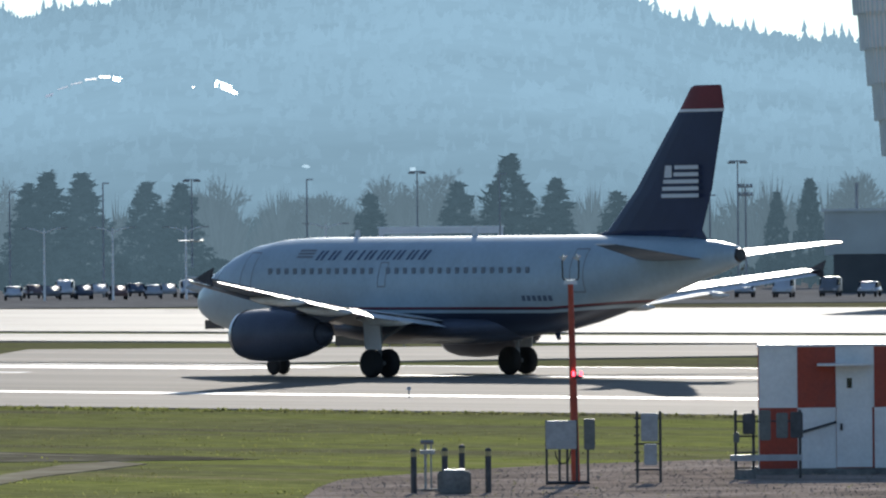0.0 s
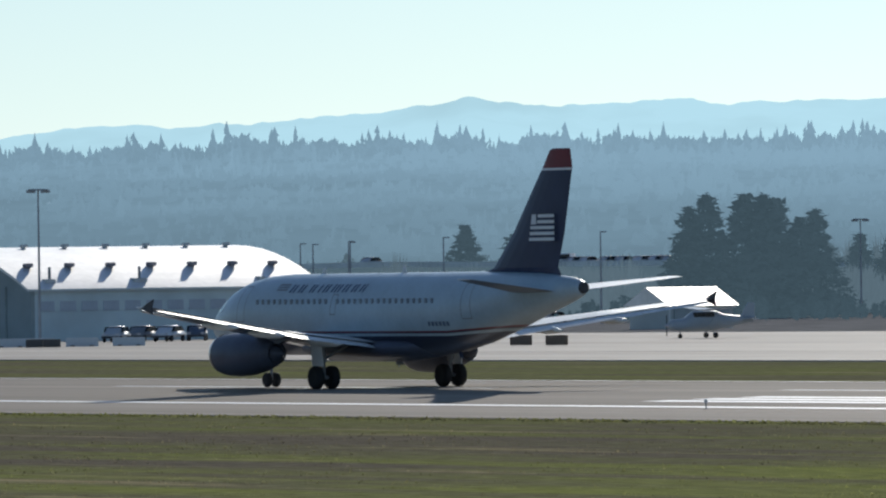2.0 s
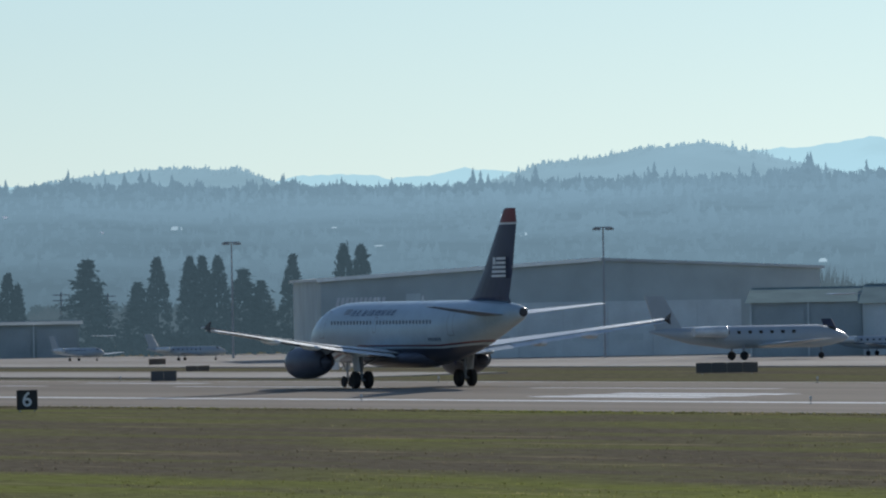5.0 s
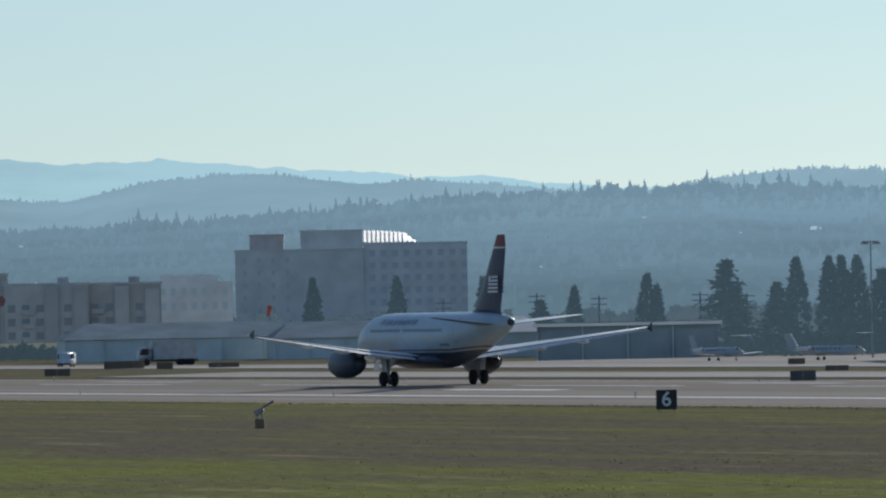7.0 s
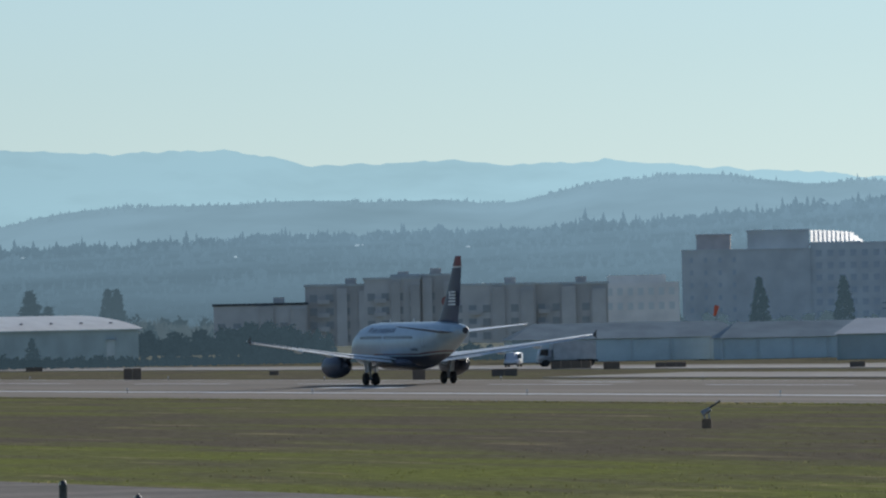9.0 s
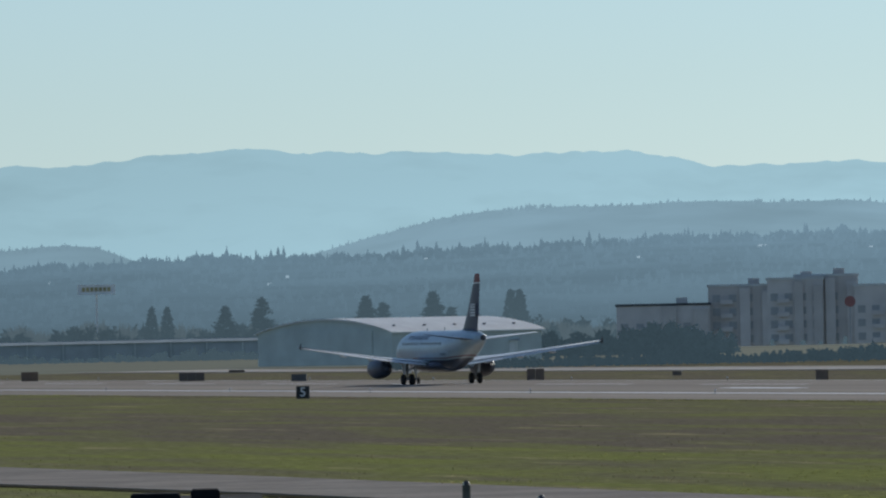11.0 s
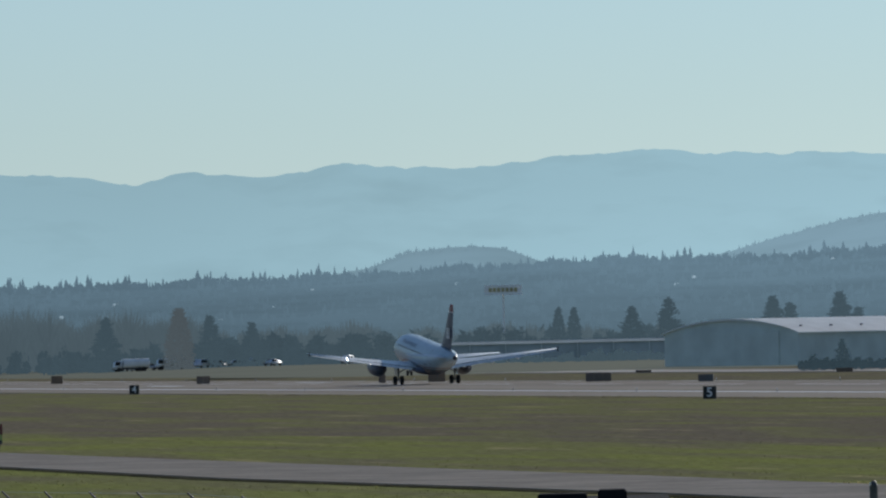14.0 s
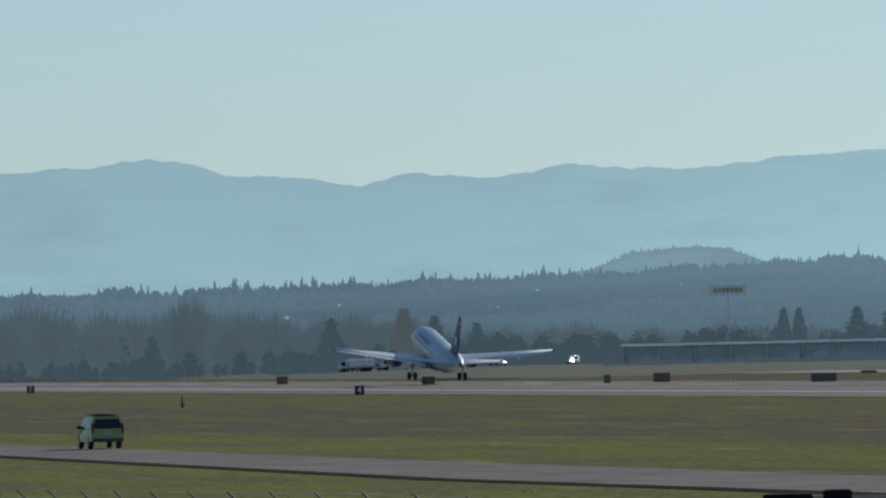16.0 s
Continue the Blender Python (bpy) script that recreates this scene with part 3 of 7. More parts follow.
NAVY = material("navy_paint", (0.024, 0.038, 0.09), 0.4, spread=0.08, scale=1.0, spec=0.5)
NAVY_DARK = material("engine_navy_paint", (0.085, 0.1, 0.14), 0.4, spread=0.1, scale=1.0, spec=0.3)
RED = material("red_paint", (0.2, 0.022, 0.03), 0.45, spread=0.08, scale=1.0)
WHITE = material("white_paint", (0.75, 0.75, 0.75), 0.35, spread=0.05, scale=1.0)
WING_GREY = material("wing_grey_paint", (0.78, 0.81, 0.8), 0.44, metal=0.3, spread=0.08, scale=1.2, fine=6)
# underside grey, darkened for the shade beneath a wing
WING_UNDER_SHADE = material("wing_underside_grey", (0.17, 0.21, 0.26), 0.5, spread=0.1, scale=1.2)
BARE = material("bare_aluminium", (0.6, 0.6, 0.61), 0.3, metal=0.9, spread=0.06)
DARK_METAL = material("dark_steel", (0.08, 0.08, 0.085), 0.45, metal=0.6, spread=0.15)
STRUT = material("gear_grey_paint", (0.3, 0.31, 0.32), 0.45, spread=0.12)
TAIL_WHITE = material("tail_white_paint", (0.66, 0.7, 0.72), 0.38, spread=0.06, scale=1.2)
RUBBER = material("tyre_rubber", (0.015, 0.015, 0.016), 0.8, spread=0.15)
GLASS_DARK = material("dark_cabin_glass", (0.01, 0.013, 0.02), 0.12, spread=0.05)
FADED_NAVY = material("faded_navy_paint", (0.15, 0.185, 0.25), 0.45, spread=0.08, scale=1.0)
LETTER_NAVY = material("letter_navy_paint", (0.09, 0.125, 0.2), 0.45, spread=0.08, scale=1.0)
FENCE_GREY = material("fence_dark_grey", (0.03, 0.034, 0.05), 0.45, spread=0.1, scale=1.0)
CABIN_GLASS = material("cabin_glass", (0.18, 0.225, 0.28), 0.25, spread=0.1)
FRAME_GREY = material("door_outline_grey", (0.25, 0.26, 0.28), 0.5, spread=0.05)


def oval(x, top, bottom, half, n=36):
    c, h = (top + bottom) / 2, (top - bottom) / 2
    return [(x, half * math.sin(2 * math.pi * i / n), c + h * math.cos(2 * math.pi * i / n)) for i in range(n)]


BODY = [(16.1, 3.16, 3.0, 0.08), (15.95, 3.45, 2.7, 0.38), (15.5, 3.82, 2.38, 0.75), (14.8, 4.25, 2.1, 1.1), (14.0, 4.68, 1.9, 1.4), (13.0, 5.14, 1.76, 1.68), (11.8, 5.5, 1.68, 1.87), (10.2, 5.72, 1.65, 1.96), (8.5, 5.79, 1.65, 1.975), (4, 5.79, 1.65, 1.975), (0, 5.79, 1.65, 1.975), (-5.2, 5.79, 1.65, 1.975), (-7.0, 5.79, 1.82, 1.95), (-9.0, 5.79, 2.2, 1.85), (-11.0, 5.77, 2.7, 1.66), (-13.0, 5.72, 3.25, 1.38), (-15.0, 5.62, 3.8, 1.0), (-16.6, 5.48, 4.22, 0.68), (-17.5, 5.32, 4.5, 0.42), (-17.73, 5.2, 4.62, 0.3)]


def body_half(x, z):
    """How far the skin stands from the middle at x and height z."""
    xs = [b[0] for b in BODY][::-1]
    top, bot, half = (np.interp(x, xs, [b[k] for b in BODY][::-1]) for k in (1, 2, 3))
    s = (z - (top + bot) / 2) / ((top - bot) / 2)
    return half * math.sqrt(max(0.0, 1 - s * s))


def foil(chord, thick, n=9):
    """Upper then lower outline of a wing section, nose at 0, as (back, up)."""
    ts = [(1 - math.cos(math.pi * i / n)) / 2 for i in range(n + 1)]
    prof = lambda t: 5 * thick * (0.2969 * t ** 0.5 - 0.126 * t - 0.3516 * t * t + 0.2843 * t ** 3 - 0.1015 * t ** 4)
    return [(t * chord, prof(t) * chord) for t in ts] + [(t * chord, -0.7 * prof(t) * chord) for t in reversed(ts[1:-1])]


def surface(stations, upright=False):
    """A wing or fin through stations (out, front x, chord, height, thickness)."""
    bm = bmesh.new()
    rings = []
    for out, x, chord, z, thick in stations:
        f = foil(chord, thick)
        rings.append([(x - u, w, z) if upright else (x - u, out, z + w) for u, w in f])
    return loft(bm, rings)


def patch(x0, x1, z0, z1, side, lean=0.0, lift=0.012, nz=3):
    """A thin painted patch that lies on the side of the body."""
    bm = bmesh.new()
    grid = []
    for j in range(nz + 1):
        z = z0 + (z1 - z0) * j / nz
        row = []
        for x in (x0, x1):
            xx = x + lean * (z - z0)
            row.append(bm.verts.new((xx, side * (body_half(xx, z) + lift), z)))
        grid.append(row)
    for a, b in zip(grid, grid[1:]):
        bm.faces.new((a[0], a[1], b[1], b[0]))
    bmesh.ops.recalc_face_normals(bm, faces=bm.faces)
    return bm


def tyre(bm, r, w, y, x=0.0):
    """A tyre with rounded shoulders about the y axis, standing on z 0."""
    prof = [(-w / 2, r * 0.55), (-w / 2, r * 0.82), (-w * 0.4, r * 0.94), (-w * 0.22, r), (w * 0.22, r), (w * 0.4, r * 0.94), (w / 2, r * 0.82), (w / 2, r * 0.55)]
    n = 24
    return loft(bm, [[(x + q * math.cos(2 * math.pi * i / n), y + o, r + q * math.sin(2 * math.pi * i / n)) for i in range(n)] for o, q in prof])


def hub(bm, r, w, y, x=0.0, h=None):
    h = r if h is None else h
    return rod(bm, (x, y - w / 2, h), (x, y + w / 2, h), r * 0.56, seg=16)


def shade_underside(ob):
    """The underside grey of a wing is darkened to stand in for its shade."""
    ob.data.materials.append(WING_UNDER_SHADE)
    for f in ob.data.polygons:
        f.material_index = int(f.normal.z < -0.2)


def make_airliner():
    plane = empty("airliner", pose(0, 0, 0), "white and navy twin-engine jet airliner rolling for take-off", "airplane")
    paint = livery()
    bm = loft(bmesh.new(), [oval(x, t, b, h) for x, t, b, h in BODY])
    body = part("fuselage", bm, paint, plane, "white fuselage with navy belly and red line", smooth=True)
    # belly fairing between the wings
    bm = loft(bmesh.new(), [oval(x, t, b, h, 24) for x, t, b, h in ((6.4, 2.6, 1.9, 0.4), (5.4, 2.6, 1.5, 1.7), (3.5, 2.6, 1.32, 2.1), (-2.0, 2.6, 1.32, 2.1), (-4.0, 2.6, 1.5, 1.8), (-5.6, 2.6, 1.85, 0.5))])
    part("belly_fairing", bm, NAVY_DARK, plane, smooth=True)
    for z in (4.95,):
        bm = rod(bmesh.new(), (-17.6, 0, 4.92), (-17.86, 0, 4.93), 0.33, 0.26, seg=18)
        part("exhaust_outlet", bm, DARK_METAL, plane, "dark tail exhaust ring")
    # cabin windows, doors and painted shapes
    for side in (1, -1):
        first = None
        for i in range(31):
            x = 9.3 - i * 0.545
            if i in (13,):
                continue
            y = side * (body_half(x, 4.33) + 0.004)
            m = pose(x, y, 4.33, 0, 0, 0 if side > 0 else 180)
            if first is None:
                bm = box(bmesh.new(), 0.25, 0.02, 0.36, 0, 0, -0.18, bevel=0.009)
                first = part("cabin_window", bm, CABIN_GLASS, body, m=m)
            else:
                again(first, m)
        for x, w, z0, h in ((10.9, 0.82, 3.35, 1.85), (-9.9, 0.78, 3.45, 1.8), (2.0, 0.52, 3.7, 1.05)):
            door = None
            for a, b, c, e in ((x - w / 2, x - w / 2 + 0.045, z0, z0 + h), (x + w / 2 - 0.045, x + w / 2, z0, z0 + h), (x - w / 2, x + w / 2, z0, z0 + 0.05), (x - w / 2, x + w / 2, z0 + h - 0.05, z0 + h)):
                bm = patch(a, b, c, e, side, nz=8)
                part("door_outline", bm, FRAME_GREY, body)
        # airline name: two words of plain slanted navy bars
        x = 6.6
        for w in (0.66, 0.56, 0.0, 0.7, 0.3, 0.66, 0.9, 0.7, 0.62, 0.56):
            for k in range(round(w / 0.3)):
                part("name_block", patch(x - 0.3 * k - 0.17, x - 0.3 * k, 4.84, 5.24, side, -0.32, nz=4), LETTER_NAVY, body, "navy slanted lettering bar")
            x -= w + (0.14 if w else 0.34)
        for k in range(3):
            part("emblem_bar", patch(6.85, 7.9, 4.95 + 0.13 * k, 5.03 + 0.13 * k, side), FRAME_GREY, body, "grey emblem bar")
        for k in range(6):
            part("registration_bar", patch(-6.9 - 0.3 * k, -6.7 - 0.3 * k, 3.12, 3.34, side), FADED_NAVY, body, "dark registration bar")
    # cockpit windows
    for side in (1, -1):
        for x0, x1, z0, z1 in ((14.55, 15.05, 3.72, 4.06), (13.95, 14.5, 3.8, 4.36), (13.35, 13.9, 3.9, 4.4)):
            part("cockpit_window", patch(x0, x1, z0, z1, side, -0.35), GLASS_DARK, body)
    # fin
    fin = part("tail_fin", surface([(0, -8.2, 7.66, 5.55, 0.03), (0, -9.88, 5.68, 5.95, 0.09), (0, -11.62, 4.54, 7.6, 0.1), (0, -14.06, 2.78, 10.55, 0.1), (0, -14.2, 2.68, 10.7, 0.1)], True), NAVY, plane, "navy tail fin")
    part("fin_tip", surface([(0, -14.3, 2.62, 10.8, 0.1), (0, -14.95, 1.82, 11.68, 0.09), (0, -15.2, 1.5, 11.76, 0.05)], True), RED, fin, "red fin tip")
    part("fin_band", surface([(0, -14.18, 2.71, 10.69, 0.102), (0, -14.32, 2.62, 10.81, 0.102)], True), WHITE, fin, "white band")
    for side in (1, -1):
        for k in range(5):
            z = 7.25 + 0.285 * k
            x0 = -15.6
            x1 = -13.4 - (0.06 * k)
            if k >= 3:
                x1 -= 0.55
            bm = slab(bmesh.new(), [(x0, z), (x0, z + 0.16), (x1, z + 0.16), (x1, z)], side * 0.235, side * 0.25, "y")
            part("flag_stripe", bm, WHITE, fin, "white flag stripe")
        bm = slab(bmesh.new(), [(-14.02, 8.06), (-14.02, 8.55), (-13.65, 8.55), (-13.57, 8.06)], side * 0.235, side * 0.25, "y")
        part("flag_canton", bm, WHITE, fin)
    # wings, stabilisers
    for side, tag in ((1, "left"), (-1, "right")):
        wing = part("wing", surface([(side * 0.6, 5.3, 7.0, 2.25, 0.13), (side * 1.9, 4.6, 6.3, 2.3, 0.125), (side * 6.4, 2.25, 3.75, 2.84, 0.095), (side * 11.5, -0.45, 2.55, 3.5, 0.08), (side * 16.75, -3.25, 1.45, 4.22, 0.075)]), WING_GREY, plane, "pale grey swept wing", smooth=True)
        shade_underside(wing)
        fence = [(-3.9, 4.2), (-4.45, 4.42), (-5.02, 4.62), (-4.85, 4.2), (-4.95, 3.86), (-4.45, 4.0)]
        part("wingtip_fence", slab(bmesh.new(), fence, side * 16.74, side * 16.8, "y"), FENCE_GREY, wing, "dark wingtip fence")
        part("slat", surface([(side * 2.4, 4.55, 0.8, 2.22, 0.3), (side * 6.4, 2.47, 0.62, 2.74, 0.3), (side * 16.2, -2.72, 0.42, 4.04, 0.3)]), BARE, wing, "bare metal leading-edge slat")
        for a, b in ((2.3, 6.35), (6.42, 12.9), (12.96, 16.4)):
            st = []
            for yy in (a, b):
                te = np.interp(yy, [1.9, 6.4, 16.75], [-1.7, -1.7, -4.85])
                zz = np.interp(yy, [1.9, 6.4, 16.75], [2.3, 2.82, 4.2])
                ch = 1.1 if yy < 6.4 else np.interp(yy, [6.4, 16.4], [1.0, 0.5])
                st.append((side * yy, te + 0.3, ch, zz - 0.05, 0.07))
            bm = surface(st)
            for v in bm.verts:
                yy = abs(v.co.y)
                te = np.interp(yy, [1.9, 6.4, 16.75], [-1.7, -1.7, -4.85])
                v.co.z -= max(0.0, te + 0.3 - v.co.x) * (0.23 if a < 12.9 else 0.2)
            part("flap", bm, WING_GREY, wing, "lowered flap")
        for yy in (4.6, 8.3, 11.6):
            te = float(np.interp(yy, [1.9, 6.4, 16.75], [-1.7, -1.7, -4.85]))
            zz = float(np.interp(yy, [1.9, 6.4, 16.75], [2.3, 2.82, 4.2]))
            rings = [[(te + q, side * yy + r * math.cos(a), zz - dz + 1.3 * r * math.sin(a)) for a in [2 * math.pi * i / 10 for i in range(10)]] for q, r, dz in ((2.2, 0.04, 0.18), (1.5, 0.13, 0.24), (0.2, 0.16, 0.3), (-0.7, 0.12, 0.33), (-1.3, 0.03, 0.33))]
            part("flap_track_fairing", loft(bmesh.new(), rings), WING_GREY, wing, smooth=True)
        tail = part("stabiliser", surface([(side * 0.4, -12.4, 3.9, 4.75, 0.1), (side * 0.9, -12.7, 3.6, 4.8, 0.1), (side * 6.2, -15.95, 1.3, 5.4, 0.075)]), TAIL_WHITE, plane, "white tail stabiliser", smooth=True)
        shade_underside(tail)
        # engine
        ey, ez = side * 5.75, 1.76
        eng = part("engine_nacelle", loft(bmesh.new(), [[(x, ey + r * math.cos(2 * math.pi * i / 28), ez + dz + r * math.sin(2 * math.pi * i / 28)) for i in range(28)] for x, r, dz in ((5.45, 0.76, 0.0), (6.2, 0.8, 0.02), (6.34, 0.88, 0.03), (6.2, 0.97, 0.02), (5.7, 1.06, 0), (4.7, 1.1, 0), (3.6, 1.06, 0.02), (2.55, 0.92, 0.05), (1.85, 0.74, 0.07), (1.3, 0.57, 0.08), (1.26, 0.52, 0.08), (1.8, 0.46, 0.07))]), NAVY_DARK, plane, "dark navy engine nacelle", smooth=True)
        part("inlet_lip", loft(bmesh.new(), [[(x, ey + r * math.cos(2 * math.pi * i / 28), ez + 0.025 + r * math.sin(2 * math.pi * i / 28)) for i in range(28)] for x, r in ((5.9, 0.79), (6.25, 0.815), (6.355, 0.885), (6.25, 0.968), (6.02, 1.03))], caps=False), BARE, eng, "polished inlet lip", smooth=True)
        part("exhaust_cone", loft(bmesh.new(), [[(x, ey + r * math.cos(2 * math.pi * i / 18), ez + 0.06 + r * math.sin(2 * math.pi * i / 18)) for i in range(18)] for x, r in ((1.7, 0.5), (1.32, 0.48), (1.05, 0.31), (0.65, 0.05))]), NAVY_DARK, eng, smooth=True)
        part("fan", rod(bmesh.new(), (5.55, ey, ez), (5.65, ey, ez), 0.77, seg=24), DARK_METAL, eng)
        bm = slab(bmesh.new(), [(5.3, 2.6), (4.2, 2.98), (2.2, 2.9), (-0.4, 2.68), (0.9, 2.3), (2.0, 2.3), (3.9, 2.55)], ey - 0.16, ey + 0.16, "y")
        part("pylon", bm, NAVY_DARK, plane)
        # main gear
        gy = side * 3.795
        gear = part("main_gear", rod(rod(bmesh.new(), (0, gy, 1.35), (0.1, gy * 1.02, 2.7), 0.16), (0, gy, 1.5), (0.0, gy * 0.55, 2.3), 0.07), STRUT, plane, "grey landing gear leg")
        part("gear_door", box(bmesh.new(), 1.0, 0.05, 1.5, 0, gy + side * 0.34, 1.15, pose(0, 0, 0, side * -6, 0, 0)), WHITE, gear, "white gear door")
        # the sliding lower leg, which runs out as the wings take the weight
        leg = part("sliding_leg", rod(bmesh.new(), (0, gy, 0.58), (0.05, gy, 2.1), 0.1), STRUT, plane, "polished sliding leg with axle")
        part("axle", rod(bmesh.new(), (0, gy - 0.5, 0.58), (0, gy + 0.5, 0.58), 0.09), STRUT, leg)
        for o in (-0.46, 0.46):
            part("wheel", tyre(bmesh.new(), 0.585, 0.43, gy + o), RUBBER, leg, "black tyre", smooth=True)
            part("wheel_rim", hub(bmesh.new(), 0.585, 0.4, gy + o), STRUT, leg)
    # nose gear
    gear = part("nose_gear", rod(rod(bmesh.new(), (11.04, 0, 0.38), (11.04, 0, 1.9), 0.08), (11.04, 0, 1.0), (12.2, 0, 1.85), 0.05), STRUT, plane, "grey nose gear leg")
    for o in (-0.26, 0.26):
        part("wheel", tyre(bmesh.new(), 0.38, 0.23, o, 11.04), RUBBER, gear, "black tyre", smooth=True)
        part("wheel_rim", hub(bmesh.new(), 0.38, 0.2, o, 11.04), STRUT, gear)
    for s in (-1, 1):
        part("gear_door", box(bmesh.new(), 1.3, 0.04, 0.6, 12.2, s * 0.42, 1.2), WHITE, gear, "white nose gear door")
    # aerials
    for x, z0, z1 in ((6.0, 5.77, 6.1), (-1.5, 5.77, 6.15)):
        part("blade_aerial", slab(bmesh.new(), [(x, z0), (x - 0.12, z1), (x - 0.32, z1), (x - 0.38, z0)], -0.02, 0.02, "y"), WHITE, body)
    part("blade_aerial", slab(bmesh.new(), [(-6.6, 1.8), (-6.75, 1.5), (-6.95, 1.5), (-6.9, 1.85)], -0.02, 0.02, "y"), NAVY, body)
    return plane


airliner = make_airliner()
ROLL = [(0.0, 278.85), (0.5, 302.84), (1.0, 327.23), (1.5, 352.21), (2.0, 377.62), (2.5, 403.46), (3.0, 430.11), (3.5, 457.77), (4.0, 486.31), (4.5, 515.51), (5.0, 545.16), (5.5, 575.09), (6.0, 605.16), (6.5, 635.44), (7.0, 666.09), (7.5, 697.25), (8.0, 728.95), (8.5, 761.24), (9.0, 794.13), (9.5, 827.64), (10.0, 861.67), (10.5, 896.11), (11.0, 931.02), (11.5, 966.44), (12.0, 1002.42), (12.5, 1038.97), (13.0, 1076.09), (13.5, 1113.69), (14.0, 1151.64), (14.5, 1189.89), (15.0, 1228.38), (15.5, 1267.20), (16.0, 1306.55)]
# seconds, height, nose-up angle, and how far the main legs have run out
LIFT = [(0, 0, 0, 0), (13.0, 0, 0, 0), (13.5, 0.03, 1.8, 0.03), (14.0, 0.1, 5.2, 0.1), (14.5, 0.24, 7.6, 0.24), (15.0, 0.4, 9.0, 0.4), (15.5, 0.58, 9.6, 0.52), (16.0, 1.2, 10.3, 0.55)]
BANK = [(0, 0), (14.5, 0), (16.0, 1.7)]
RUNWAY_MIDDLE = 242.8



# ---- airfield furniture ----
BLACK = material("black_sign_face", (0.012, 0.012, 0.014), 0.5, spread=0.1)
SIGN_BACK = material("weathered_sign_back", (0.085, 0.085, 0.085), 0.6, spread=0.2, scale=40, coords="World", other=(0.2, 0.13, 0.08))
GALV = material("galvanised_steel", (0.35, 0.36, 0.37), 0.45, metal=0.7, spread=0.15, scale=0.5)
POLE_GREY = material("weathered_pole", (0.36, 0.39, 0.42), 0.55, spread=0.15)
CONE_RED = material("wind_cone_cloth", (0.85, 0.16, 0.08), 0.8, spread=0.08, scale=0.5)
MAST_RED = material("red_mast_paint", (0.42, 0.06, 0.03), 0.5, spread=0.15, scale=0.4)
SHED_RED = material("checker_red_paint", (0.38, 0.055, 0.025), 0.55, spread=0.12, scale=0.5, other=(0.3, 0.05, 0.03))
SHED_WHITE = material("checker_white_paint", (0.8, 0.81, 0.8), 0.5, spread=0.05, scale=0.8, other=(0.7, 0.71, 0.7))
CABINET = material("cabinet_grey_paint", (0.4, 0.42, 0.44), 0.5, spread=0.1, scale=0.4)
CABINET_DARK = material("dark_meter_box", (0.16, 0.175, 0.17), 0.5, spread=0.15, scale=0.4)
TRAILER_DARK = material("matt_dark_tarpaulin", (0.02, 0.021, 0.024), 0.95, spread=0.15, spec=0.05)
STRAW = material("dry_straw_soil", (0.42, 0.38, 0.28), 0.95, spread=0.2, scale=2, fine=2.0, coords="World", spec=0.0, other=(0.28, 0.24, 0.17))
TRODDEN = material("trodden_grass", (0.25, 0.23, 0.165), 0.95, spread=0.25, scale=4, fine=1.5, coords="World", spec=0.0)
DITCH_SHADE = material("damp_soil", (0.08, 0.075, 0.05), 0.95, spread=0.25, scale=2, fine=3.0, coords="World", spec=0.0)
BOLLARD = material("bollard_grey", (0.07, 0.075, 0.085), 0.5, spread=0.2, scale=0.3)
BAND = material("yellow_band", (0.5, 0.42, 0.2), 0.5)
CEMENT = material("concrete_block", (0.22, 0.22, 0.21), 0.85, spread=0.2, scale=0.4, bump=0.4)
LAMP_RED = lamp_material("red_obstruction_light", (1.0, 0.05, 0.08), 6.0)
LAMP_WHITE = lamp_material("headlamp_white", (0.88, 0.92, 1.0), 90.0)
LENS = material("clear_lens", (0.6, 0.6, 0.6), 0.35)


def text_mesh(chars, size):
    """Characters of the built-in font as a mesh, upright in the x-z plane and centred."""
    cu = bpy.data.curves.new("numeral", "FONT")
    cu.body, cu.size, cu.align_x, cu.align_y, cu.extrude, cu.offset = chars, size, "CENTER", "CENTER", 0.004, 0.015
    ob = bpy.data.objects.new("numeral", cu)
    scene.collection.objects.link(ob)
    me = bpy.data.meshes.new_from_object(ob)
    bpy.data.objects.remove(ob)
    me.transform(pose(0, 0, 0, 90, 0, 0))
    return me


def distance_sign(x, y, digit, turn):
    s = empty("distance_sign", pose(x, y, -0.12, 0, 0, turn), f"black distance sign with a white number {digit} beside the runway", "sign", "runway distance signs")
    part("panel", box(bmesh.new(), 1.18, 0.3, 1.12, 0, 0, 0.1, bevel=0.03), BLACK, s)
    me = text_mesh(digit, 1.15)
    me.materials.append(WHITE)
    o = new("numeral", me)
    o.parent, o.matrix_basis = s, pose(0.0, -0.158, 0.66)
    for sx in (-0.42, 0.42):
        part("leg", rod(bmesh.new(), (sx, 0, -0.1), (sx, 0, 0.16), 0.04), GALV, s)
    return s


for x, y, digit, turn in ((-470.4, 185.5, "6", 64), (-766.6, 187.2, "5", 70), (-1069.6, 189.1, "4", 72), (-1345, 187.0, "3", 60)):
    distance_sign(x, y, digit, turn)

